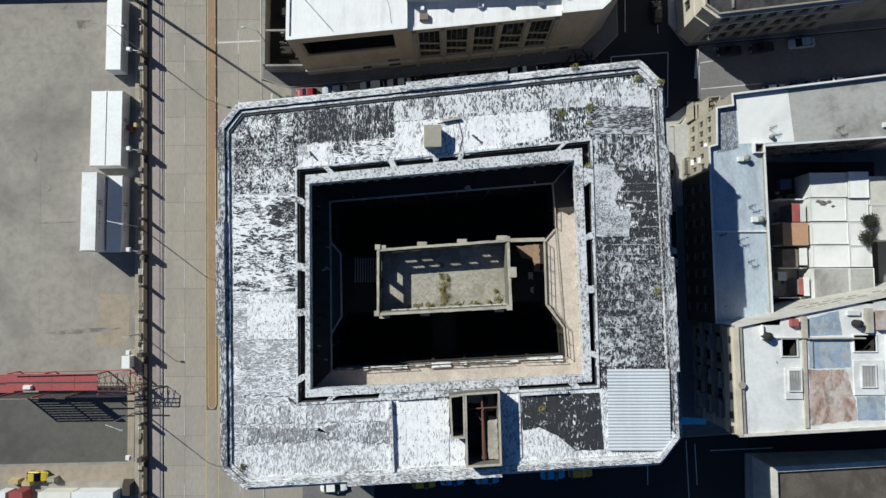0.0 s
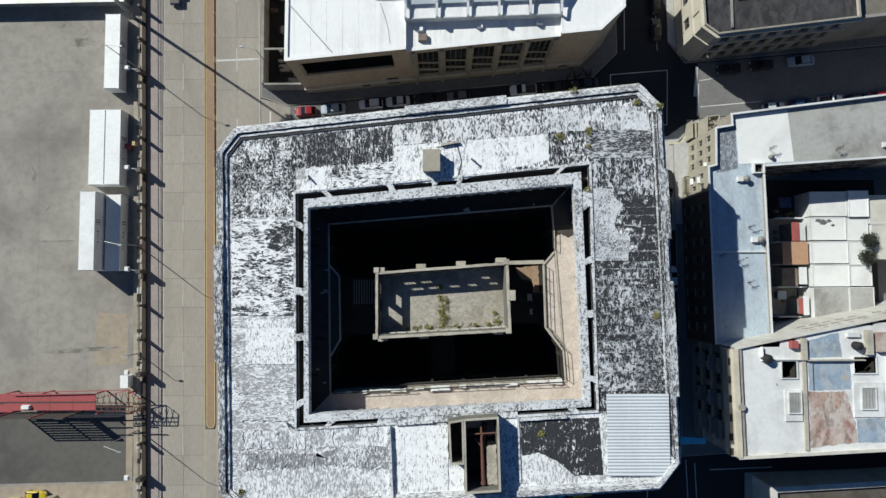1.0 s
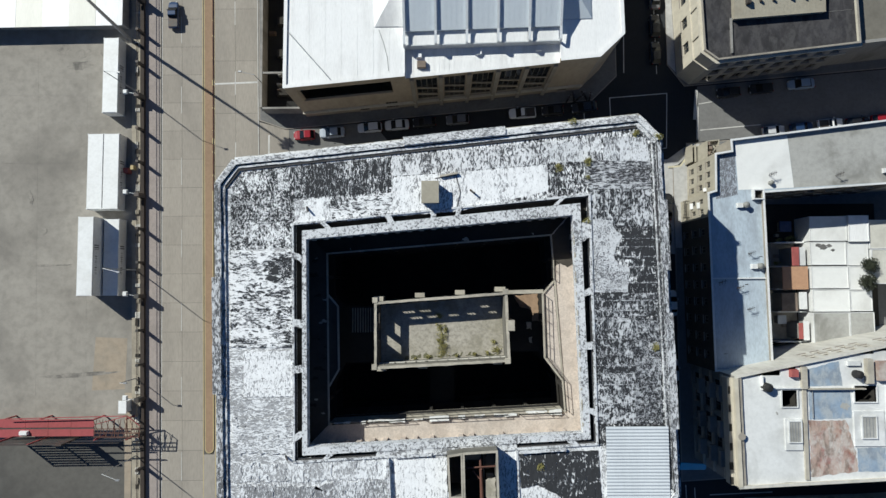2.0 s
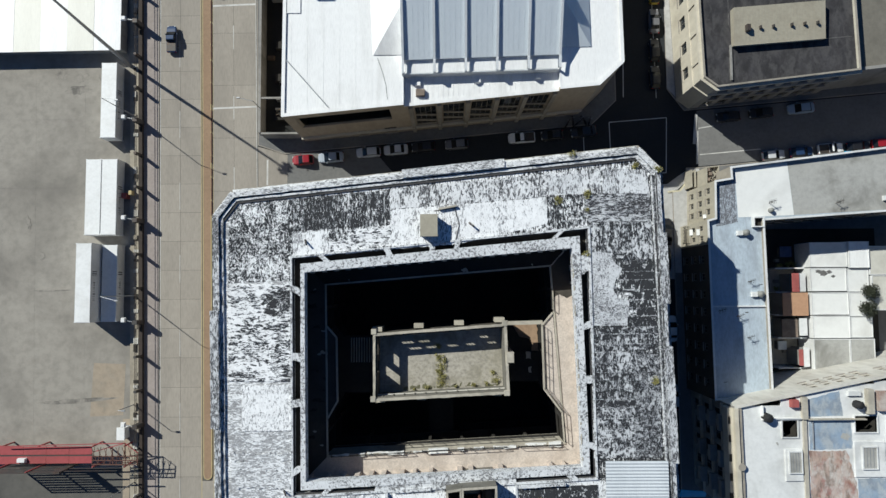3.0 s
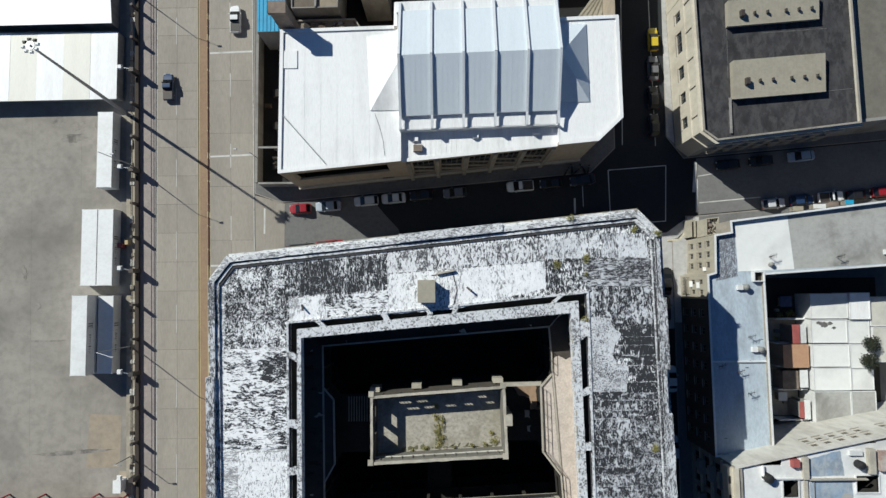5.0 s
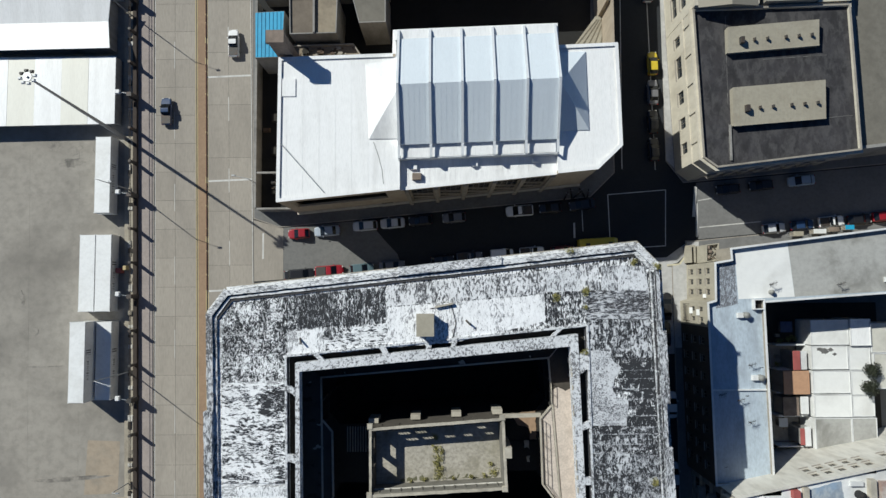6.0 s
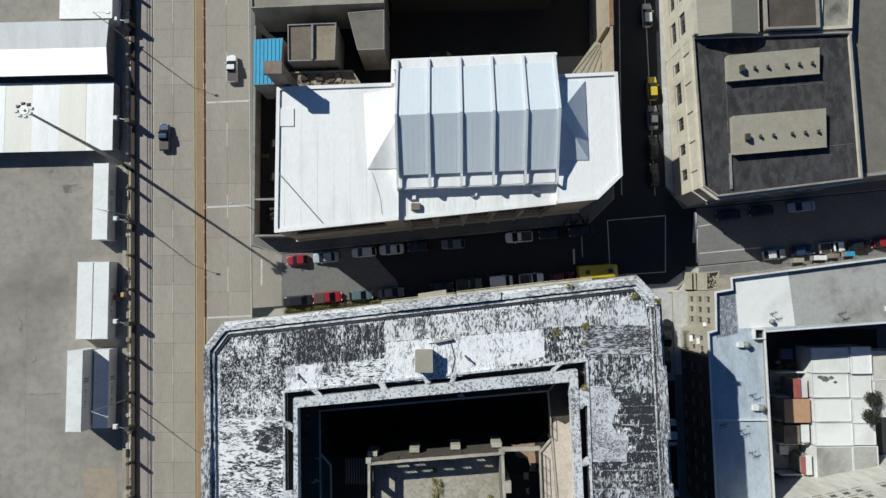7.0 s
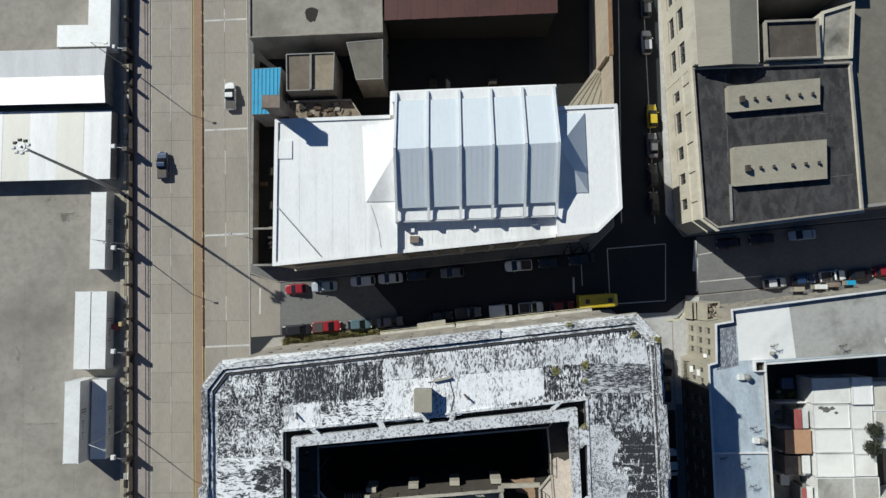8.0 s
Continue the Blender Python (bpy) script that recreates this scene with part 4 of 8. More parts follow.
# lower floors carry shade in their colour; the sunlit southern one is pale
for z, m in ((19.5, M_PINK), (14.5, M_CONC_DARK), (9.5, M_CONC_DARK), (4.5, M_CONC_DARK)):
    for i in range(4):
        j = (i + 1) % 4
        part("gallery", prism(bmesh.new(), [(WALL if z > 19 else OPEN)[i], (WALL if z > 19 else OPEN)[j], GAL[j], GAL[i]], z - 0.35, z), (m if z != 14.5 else M_CONC, m, M_CONC_DARK, M_SHADEBROWN if z > 19 else m)[i], market)
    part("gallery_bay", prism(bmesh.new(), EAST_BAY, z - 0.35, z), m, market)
    part("gallery_bay", prism(bmesh.new(), WEST_BAY, z - 0.35, z), M_SHADEBROWN if z > 19 else m, market)
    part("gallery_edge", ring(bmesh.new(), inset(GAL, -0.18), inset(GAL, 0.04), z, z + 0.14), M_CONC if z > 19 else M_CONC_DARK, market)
    if z > 19:
        for bay in (EAST_BAY, WEST_BAY):
            bm = bmesh.new()
            k = 0 if bay is WEST_BAY else 1
            for p, q in zip(bay, bay[1:]) if k == 0 else ((bay[2], bay[3]), (bay[3], bay[0]), (bay[0], bay[1])):
                beam(bm, (*p, z + 0.08), (*q, z + 0.08), 0.22, 0.26)
            part("gallery_edge", bm, M_CONC, market)
    for i in range(4):
        for k in range(1, 7):
            c = Vector(GAL[i]).lerp(Vector(GAL[(i + 1) % 4]), k / 7)
            o = Vector(OPEN[i]).lerp(Vector(OPEN[(i + 1) % 4]), k / 7)
            c = c.lerp(o, 0.18)
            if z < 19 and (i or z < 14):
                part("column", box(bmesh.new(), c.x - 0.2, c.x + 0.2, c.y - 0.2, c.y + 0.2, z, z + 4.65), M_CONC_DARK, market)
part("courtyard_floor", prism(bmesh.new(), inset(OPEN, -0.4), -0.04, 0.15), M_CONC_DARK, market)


# shade painted round the eastern wall's doorway, stains and rubble on the shaded galleries
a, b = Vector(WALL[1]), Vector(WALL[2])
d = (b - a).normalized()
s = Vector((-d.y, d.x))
for k0, k1, z0, z1, m in ((0.79, 0.985, 19.52, 23.5, M_SHADEBROWN), (0.86, 0.915, 19.53, 22.2, M_CONC_DARK), (0.945, 0.965, 19.53, 23.0, M_CONC_DARK), (0.805, 0.82, 19.53, 23.4, M_CONC_DARK)):
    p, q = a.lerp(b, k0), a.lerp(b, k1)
    o = s * (0.03 if m is M_SHADEBROWN else 0.06)
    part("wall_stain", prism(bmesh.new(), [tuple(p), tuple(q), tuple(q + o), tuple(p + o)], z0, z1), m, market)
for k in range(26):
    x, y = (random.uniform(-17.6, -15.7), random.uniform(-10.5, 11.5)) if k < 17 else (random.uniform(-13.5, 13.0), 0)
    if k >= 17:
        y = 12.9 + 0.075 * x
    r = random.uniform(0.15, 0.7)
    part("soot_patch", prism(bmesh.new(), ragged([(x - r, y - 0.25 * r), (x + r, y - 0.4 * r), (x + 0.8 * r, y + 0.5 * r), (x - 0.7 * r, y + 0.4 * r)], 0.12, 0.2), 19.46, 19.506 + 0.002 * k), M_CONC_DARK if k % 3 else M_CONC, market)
# dark sheet painting in the shade on the north-eastern gallery floor
part("soot_patch", prism(bmesh.new(), ragged([(14.3, 9.3), (15.2, 9.9), (16.2, 9.4), (16.98, 9.8), (16.95, 16.6), (14.05, 13.5)], 0.09, 0.3), 19.42, 19.508), M_SHADEBROWN, market)
n_side = Vector(OPEN[2]), Vector(OPEN[3])
for k in range(22):
    c = n_side[0].lerp(n_side[1], (k + 0.5) / 22)
    part("eave_block", box(bmesh.new(), c.x - 0.28, c.x + 0.28, c.y - 0.16, c.y + 0.05, ROOF - 1.2, ROOF - 0.75), M_CONC, market)


# pilasters and blind panels under the southern and eastern eaves
for side, n in ((0, 19), (1, 13)):
    a, b = Vector(WALL[side]), Vector(WALL[side + 1])
    d = (b - a).normalized()
    s = Vector((-d.y, d.x))
    for k in range(n):
        c = a.lerp(b, (k + 0.5 + random.uniform(-0.22, 0.22)) / n)
        if random.random() < 0.35:
            continue
        bm = bmesh.new()
        w = d * random.uniform(0.12, 0.34)
        prism(bm, [tuple(c - w), tuple(c + w), tuple(c + w + s * 0.5), tuple(c - w + s * 0.5)], 19.5, 23.4 - random.choice((0, 0, 0.3, 1.2)))
        part("pilaster", bm, M_PINK, market)
        if random.random() < 0.55:
            q = a.lerp(b, (k + 1.0) / n) if k < n - 1 else c
            bm = bmesh.new()
            w = d * random.uniform(0.3, 0.55)
            prism(bm, [tuple(q - w), tuple(q + w), tuple(q + w + s * 0.03), tuple(q - w + s * 0.03)], 20.0, 22.6)
            part("blind_panel", bm, M_BLOCK, market)


def railing(parent, pts, z, h=1.0, pitch=1.6, broken=()):
    bm = bmesh.new()
    for a, b in zip(pts, pts[1:]):
        a, b = Vector(a), Vector(b)
        n = max(1, round((b - a).length / pitch))
        for k in range(n + 1):
            c = a.lerp(b, k / n)
            if k not in broken:
                tube(bm, (*c, z), (*c, z + h), 0.045, n=6)
        for e in (h, h * 0.5):
            tube(bm, (*a, z + e), (*b, z + e), 0.042, n=6)
    return part("railing", bm, M_BLACKSTEEL, parent)


railing(market, [(13.1, 5.7), (13.25, -2.4), (15.35, -5.3), (15.6, -9.2)], 19.5)
railing(market, [(14.1, 10.6), (14.1, 8.0)], 19.5)
railing(market, [(15.0, -9.55), (9.5, -9.75)], 19.5)
railing(market, [(8.0, -9.8), (-3.0, -10.3)], 19.5, 0.9)
railing(market, [(-4.5, -10.4), (-14.8, -10.9)], 19.5, 0.9)
railing(market, [(14.6, -9.5), (4.0, -10.0), (-8.5, -10.65)], 14.5, 0.9)
railing(market, [(-14.35, 4.2), (-14.2, -3.7)], 19.5)

# the roofless block in the courtyard
TW = [(-9.25, -3.7), (8.3, -2.85), (8.0, 6.05), (-9.26, 4.87)]
tin = inset(TW, 0.42)
nl = dist(TW[2], TW[3])
nx = [(8.0 - x) * nl / 17.26 for x in (3.65, 0.75, -1.8, -4.7, -7.0)]
th = {2: [(u - 0.86, u + 0.86, 19.05, 19.85) for u in nx] + [(nx[i] - 0.86, nx[i] + 0.86, 18.05, 18.85) for i in (0, 3, 4)], 3: [(1.15, 2.7, 18.5, 19.6), (3.6, 5.2, 17.4, 19.7)]}
# north and west walls take the darker colour for their shaded inner faces
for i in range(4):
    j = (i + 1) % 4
    part("inner_block_wall", pierced(bmesh.new(), TW[i], TW[j], tin[i], tin[j], 0.15, 20.3, th.get(i, [])), M_BLOCK if i < 2 else M_SHADEBROWN, market)
    bm = bmesh.new()
    strip(bm, TW[i], TW[j], 20.3, 20.52, -0.1, 0.24, 0.7, 0.03)
    part("inner_block_coping", bm, M_CONC, market)
for u0, u1, z0, z1 in th[2]:
    bm = bmesh.new()
    for k in range(1, 4):
        c = Vector(TW[2]).lerp(Vector(TW[3]), (u0 + (u1 - u0) * k / 4) / nl)
        beam(bm, (c.x, c.y - 0.2, z0), (c.x, c.y - 0.2, z1), 0.05, 0.05)
    part("window_bars", bm, M_RUST, market)
part("inner_block_floor", prism(bmesh.new(), inset(TW, 0.40), 16.4, 16.7), M_CONC_FLOOR, market)
for x, y in ((-9.1, 5.2), (-3.5, 5.65), (1.95, 6.0), (7.4, 6.4)):
    part("buttress", box(bmesh.new(), x - 0.65, x + 0.65, y - 0.2, y + 0.42, 14.4, 17.6 + 0.7 * (x > 7)), M_CONC, market)
for x, y in ((-8.6, -4.0), (-3.1, -3.7), (6.9, -3.2)):
    part("buttress", box(bmesh.new(), x - 0.6, x + 0.6, y - 0.28, y + 0.2, 16.6, 18.6), M_CONC, market)
part("chimney_stub", box(bmesh.new(), 8.0, 9.0, 1.1, 2.5, 14.6, 20.9, 0.03), M_CONC, market)
for x0, y0 in ((-9.6, 4.7), (-9.7, -4.0), (7.7, -3.3), (7.5, 5.7)):
    part("corner_cap", box(bmesh.new(), x0, x0 + 0.75, y0 + 0.1, y0 + 0.85, 20.3, 20.62, 0.05), M_CONC, market)
# brown only where sun lands; the other bridge floors are coloured dark as shade
part("footbridge", prism(bmesh.new(), ragged([(9.6, 5.6), (12.9, 5.8), (13.0, 1.9), (12.2, 2.0), (12.1, 3.6), (10.6, 3.9), (9.9, 4.8)], 0.12, 0.3), 14.2, 14.58), M_BROWNFLOOR, market)
part("footbridge", prism(bmesh.new(), ragged([(8.25, 1.8), (13.0, 1.8), (12.9, 5.7), (8.1, 5.7)], 0.05, 0.4), 14.0, 14.3), M_CONC_DARK, market)
for x, y, w, l in ((11.35, 1.0, 0.55, 0.9), (11.6, -0.9, 0.4, 0.7)):
    part("floor_slab", prism(bmesh.new(), ragged([(x, y), (x + w, y - 0.1), (x + w, y + l), (x, y + l)], 0.08, 0.25), 14.4, 14.7), M_CONC, market)
part("footbridge", prism(bmesh.new(), [(8.25, -2.2), (13.1, -2.2), (13.0, 1.78), (8.2, 1.78)], 14.2, 14.5), M_CONC_DARK, market)
part("footbridge", prism(bmesh.new(), [(-14.2, -3.6), (-9.2, -3.6), (-9.2, 4.3), (-14.2, 4.3)], 14.2, 14.56), M_CONC_DARK, market)
part("footbridge", prism(bmesh.new(), [(-2.4, -10.5), (1.2, -10.3), (1.1, -3.2), (-2.3, -3.4)], 8.9, 9.3), M_CONC_DARK, market)
bm = bmesh.new()
beam(bm, (8.0, 6.1, 18.9), (13.0, 6.2, 18.9), 0.5, 0.5)
part("tie_beam", bm, M_CONC, market)
for k in range(9):
    bm = bmesh.new()
    beam(bm, (-13.0 + k * 0.36, 0.6, 14.75), (-13.0 + k * 0.36, 4.0, 14.75), 0.12, 0.3)
    part("slat", bm, M_CONC, market)

bm = bmesh.new()
strip(bm, tin[0], tin[1], 19.0, 19.12, 0.0, 0.14, 0.6, 0.02)
part("inner_ledge", bm, M_PARTY, market)
for k in range(12):
    c = Vector(tin[0]).lerp(Vector(tin[1]), (k + 0.5) / 12)
    part("ledge_post", box(bmesh.new(), c.x - 0.06, c.x + 0.06, c.y, c.y + 0.10, 19.12, 20.3), M_BLOCK, market)

# roofless stair shaft and its lean-to at the southern edge
SH = [(2.06, -21.35), (6.24, -21.1), (6.06, -12.45), (1.92, -12.7)]
AN = [(0.3, -17.95), (1.98, -17.95), (1.9, -12.72), (0.1, -13.0)]
for poly, base in ((SH, 19.5), (AN, 22.5)):
    pi = inset(poly, 0.2)
    for i in range(4):
        j = (i + 1) % 4
        if poly is AN and i == 1:
            continue
        part("shaft_wall", pierced(bmesh.new(), poly[i], poly[j], pi[i], pi[j], base, 27.6, []), M_BLOCK, market)
    part("shaft_floor", prism(bmesh.new(), inset(poly, 0.28), base, base + 0.2), M_BROWNROOF, market)
    part("shaft_coping", ring(bmesh.new(), inset(poly, -0.03), inset(poly, 0.22), 27.6, 27.7), M_CONC, market)
bm = bmesh.new()
tube(bm, (4.3, -20.4, 26.0), (4.05, -13.6, 26.4), 0.26, 0.13)
tube(bm, (4.3, -20.75, 25.95), (4.3, -20.35, 26.0), 0.34)
tube(bm, (2.3, -14.75, 26.5), (5.9, -14.55, 26.5), 0.10)
tube(bm, (4.1, -15.6, 24.0), (4.1, -14.7, 27.2), 0.12)
tube(bm, (3.2, -15.2, 26.2), (4.2, -16.4, 26.1), 0.09)
part("pipework", bm, M_RUST, market, "rusty red pipes in the open shaft")
for k in range(8):
    part("stair", box(bmesh.new(), 4.9, 5.85, -20.6 + k * 0.55, -20.05 + k * 0.55, 19.7, 20.2 + k * 0.5), M_CONC, market)

for k in range(14):
    x, y, a = random.uniform(2.7, 5.4), random.uniform(-20.4, -13.6), random.uniform(0, math.pi)
    l, z = random.uniform(0.5, 1.6), random.uniform(19.9, 21.5)
    part("fallen_beam", beam(bmesh.new(), (x, y, 19.75), (min(5.6, max(2.5, x + l * math.cos(a))), min(-13.2, max(-20.7, y + l * math.sin(a))), z), 0.16, 0.14), M_CONC if k % 3 else M_RUST, market)
part("landing", box(bmesh.new(), 2.3, 4.3, -14.6, -12.9, 23.4, 23.6, 0.03), M_CONC, market)
part("shaft_landing", prism(bmesh.new(), ragged([(4.75, -20.85), (6.0, -20.8), (5.85, -16.1), (4.7, -16.3)], 0.08, 0.3), 25.6, 25.95), M_CONC_FLOOR, market)
part("shaft_landing", prism(bmesh.new(), ragged([(4.85, -15.4), (5.85, -15.3), (5.82, -12.95), (4.8, -13.0)], 0.08, 0.3), 24.2, 24.4), M_BLOCK, market)
part("shaft_partition", box(bmesh.new(), 4.5, 4.68, -20.8, -13.0, 19.7, 24.6, 0.02), M_BLOCK, market)

# low walls that divide the southern deck
for p, q, w, h in (((-6.75, -22.4), (-7.1, -13.9), 0.35, 0.55), ((-6.3, -13.7), (-1.7, -13.4), 0.4, 0.35), ((8.75, -20.8), (8.6, -13.0), 0.3, 0.15), ((9.0, -13.2), (14.5, -12.9), 0.3, 0.5)):
    bm = bmesh.new()
    strip(bm, p, q, ROOF, ROOF + h, -w / 2, w / 2, 0.8, 0.03)
    part("divider_wall", bm, M_PARAPET, market)

# roof hut with a tan lid
hut = thing("roof_hut", "small roof hatch hut with flat tan lid", "hut", (-1.8, 18.5, ROOF))
part("body", box(bmesh.new(), -2.75, -0.8, 17.2, 19.75, ROOF, 26.75), M_GREYWALL, hut)
part("lid", box(bmesh.new(), -2.85, -0.7, 17.1, 19.85, 26.75, 26.9, 0.02), M_BEIGESHEET, hut)
part("low_pipe", beam(bmesh.new(), (-0.6, 20.6, ROOF + 0.35), (1.6, 21.0, ROOF + 0.35), 0.22, 0.3), M_CONC, hut)

# loose conduits, pipe stubs and crumbling blocks on the deck and coping
bm = bmesh.new()
for a, b in (((-1.2, 20.4), (1.4, 20.8)), ((1.4, 20.8), (1.95, 18.6)), ((1.95, 18.6), (1.4, 16.3))):
    beam(bm, (*a, ROOF + 0.05), (*b, ROOF + 0.05), 0.09, 0.09)
part("conduit", bm, M_STEEL, market)
for x, y, dx, dy in ((3.2, 18.9, 0.5, -0.5), (-17.2, 16.9, 0.3, -0.6), (-19.6, -13.6, 0.4, -0.3)):
    part("pipe_stub", tube(bmesh.new(), (x, y, ROOF), (x + dx, y + dy, ROOF + 0.7), 0.13, 0.11, 10), M_STEEL, market)
for k in range(16):
    p = Vector(OPEN[1]).lerp(Vector(OPEN[2]), (k + 0.6) / 17 + random.uniform(-0.03, 0.03))
    part("coping_block", box(bmesh.new(), p.x - 0.08, p.x + random.uniform(0.04, 0.16), p.y - random.uniform(0.1, 0.4), p.y + random.uniform(0.1, 0.5), ROOF + 0.2, ROOF + 0.25 + random.uniform(0.03, 0.08), 0.03), M_CONC, market)
at = 0.02
while at < 0.97:
    run = random.uniform(0.02, 0.10)
    a, b = Vector(GAL[0]).lerp(Vector(GAL[1]), at), Vector(GAL[0]).lerp(Vector(GAL[1]), min(0.985, at + run))
    bm = bmesh.new()
    strip(bm, a, b, 19.4, 19.5 + random.uniform(0.15, 0.5), -random.uniform(0.1, 0.45), random.uniform(0.0, 0.2), 0.5, 0.06)
    part("broken_ledge", bm, M_LOWROOF, market)
    at += run + random.choice((0.0, 0.01, 0.04))
for k in range(16):
    x = -5.5 + k * 0.82 + random.uniform(-0.3, 0.3)
    part("floor_moss", prism(bmesh.new(), ragged([(x, -3.1 + 0.05 * (x + 9)), (x + random.uniform(0.4, 1.0), -3.0 + 0.05 * (x + 9)), (x + random.uniform(0.3, 0.8), -2.6 + random.uniform(0, 0.8)), (x, -2.5)], 0.12, 0.25), 16.65, 16.706 + 0.003 * k), M_MOSS, market)

# corrugated sheet cover at the south-eastern corner
cover = thing("corrugated_cover", "pale corrugated metal sheets covering a roof corner", "roof cover", (23.3, -15, ROOF))


def corrugated(x0, x1, y0, y1, z, pitch, amp, along="x", n=None):
    bm = bmesh.new()
    n = n or max(2, round((y1 - y0) / pitch))
    rows = []
    for k in range(n * 4 + 1):
        y = y0 + (y1 - y0) * k / (n * 4)
        h = z + amp * (0, 1, 1, 0)[k % 4] if k < n * 4 else z
        rows.append([bm.verts.new((x0, y, h)), bm.verts.new((x1, y, h))])
    for a, b in zip(rows, rows[1:]):
        bm.faces.new((a[0], a[1], b[1], b[0]))
    g = bmesh.ops.extrude_face_region(bm, geom=bm.faces[:])
    for v in g["geom"]:
        if isinstance(v, bmesh.types.BMVert):
            v.co.z -= 0.03
    return bm


for k, (x0, x1) in enumerate(((19.35, 22.0), (21.95, 24.6), (24.55, 26.9))):
    for r in range(5):
        y0 = -20.0 + r * 1.96 + 0.0
        part("sheet", corrugated(x0, x1, y0, -20.0 + (r + 1) * 1.96 + 0.04, ROOF + 0.34 + 0.02 * k + 0.012 * r, 0.40, 0.075), M_GREYSHEET, cover)
part("bearers", beam(bmesh.new(), (19.5, -15, ROOF + 0.15), (26.7, -15, ROOF + 0.15), 0.3, 0.3), M_GREYWALL, cover)

for x, y, r, h in ((16.1, 27.3, 0.55, 0.7), (17.9, 22.5, 0.8, 0.8), (14.25, 21.7, 0.65, 0.6), (24.1, 25.9, 0.6, 0.4), (17.8, 20.4, 0.4, 0.4), (26.5, 25.3, 0.6, 0.6), (17.74, 14.9, 0.6, 0.5), (25.7, -0.5, 0.7, 0.7), (11.3, -14.9, 0.6, 0.4), (-25.1, -21.8, 0.7, 0.3)):
    weed(x, y, ROOF + (0.6 if y > 27 or x > 26.2 else 0.05), r, h, int(260 * r))
for x, y, r in ((-1.0, 2.8, 0.7), (-0.8, 1.6, 0.8), (-0.6, 0.3, 0.9), (-0.5, -1.0, 0.9), (-0.4, -2.1, 0.9), (6.9, -1.6, 0.8), (6.6, -0.6, 0.5), (-2.4, -2.6, 0.35), (1.4, -2.5, 0.3), (-4.2, -2.8, 0.25), (3.9, -2.3, 0.3), (5.6, -2.1, 0.3), (-0.9, -0.4, 0.6), (-0.2, 1.0, 0.5)):
    weed(x, y, 16.7, r, 0.9, int(200 * r), "yellow green scrub growing on the roofless block's floor")

# ---- hall with the white roof, north of the market ----
HALL = [(-22.9, 35.2), (-5.6, 36.81), (16.6, 38.88), (22.2, 39.4), (25.7, 42.7), (25.4, 57.4), (17.0, 57.1), (16.9, 60.3), (-6.4, 59.6), (-6.5, 56.2), (-22.7, 55.8)]
HZ, DECK = 15.2, 14.3
bays = [(-4.2 + 4.17 * k, -1.0 + 4.17 * k) for k in range(5)]
hall_holes = {1: [((a + 5.6) * 1.004, (b + 5.6) * 1.004, 3.4, 13.2) for a, b in bays], 0: [(1.4, 15.2, 8.4, 13.6), (9.0, 10.6, 0.2, 3.0), (13.4, 15.4, 0.2, 3.6)], 2: [(2.0, 3.5, 0.2, 3.0)]}
hall = building("market_hall", "white-roofed hall with tall windows between tan pilasters", HALL, HZ, M_TANWALL, M_WHITESHEET, parapet=0.15, holes=hall_holes, bars=3, roof=False, coping=0.0, tops={1: DECK + 0.12})
for i in range(11):
    p, q = Vector(HALL[i]), Vector(HALL[(i + 1) % 11])
    bm = bmesh.new()
    z = HZ + 0.15 if i != 1 else DECK + 0.12
    strip(bm, p, q, z, z + 0.08, -0.07, 0.42, 2.0, 0.004)
    part("coping", bm, M_WHITESHEET, hall)
hin = inset(HALL, 0.33)
part("roof", prism(bmesh.new(), [hin[0], (-5.75, 37.15), (-5.75, 41.5), (16.75, 42.1), (16.75, 39.2), *hin[3:]], HZ - 0.3, HZ), M_WHITESHEET, hall)
part("gutter_deck", prism(bmesh.new(), [(-5.58, 37.1), (16.58, 39.2), (16.58, 42.3), (-5.58, 41.7)], DECK - 0.3, DECK), M_WHITESHEET, hall)
for k in range(30):
    x = -5.2 + k * 0.74
    part("deck_rib", beam(bmesh.new(), (x, 37.3 + 0.094 * (x + 5.6), DECK + 0.01), (x, 41.5 + 0.026 * (x + 5.6), DECK + 0.01), 0.05, 0.04), M_WHITESHEET, hall)
for x0, x1, y0, y1 in ((-5.75, -5.6, 37.1, 41.6), (16.6, 16.75, 39.2, 42.2)):
    part("step_wall", box(bmesh.new(), x0, x1, y0, y1, DECK - 0.3, HZ + 0.04), M_WHITESHEET, hall)
part("step_wall", prism(bmesh.new(), [(-5.6, 41.5), (16.6, 42.1), (16.6, 42.3), (-5.6, 41.7)], DECK - 0.3, HZ + 0.02), M_WHITESHEET, hall)
for a, b in bays + [(16.65, 0)]:
    x = a - 0.5
    p = between(HALL[0], HALL[3], x)
    part("pilaster", box(bmesh.new(), p[0] - 0.3, p[0] + 0.3, p[1] - 0.35, p[1] - 0.02, 0.1, 13.9), M_OLDWALL, hall)
for x0, x1 in bays:
    for z, h in ((5.6, 0.5), (8.6, 0.35)):
        p = between(HALL[0], HALL[3], (x0 + x1) / 2)
        part("spandrel", box(bmesh.new(), x0, x1, p[1] - 0.05, p[1] + 0.12, z, z + h), M_TANWALL, hall)
bm = bmesh.new()
strip(bm, HALL[0], HALL[3], 2.6, 3.0, -0.35, -0.02, 2.0, 0.01)
part("string_course", bm, M_CREAM, hall)
# standing seams of the flat sheet roof
for k in range(7):
    x = -21.6 + k * 2.3
    part("seam", beam(bmesh.new(), (x, between(HALL[0], HALL[3], x)[1] + 0.7, HZ + 0.02), (x, 55.2, HZ + 0.005), 0.03, 0.012), M_WHITESHEET, hall)
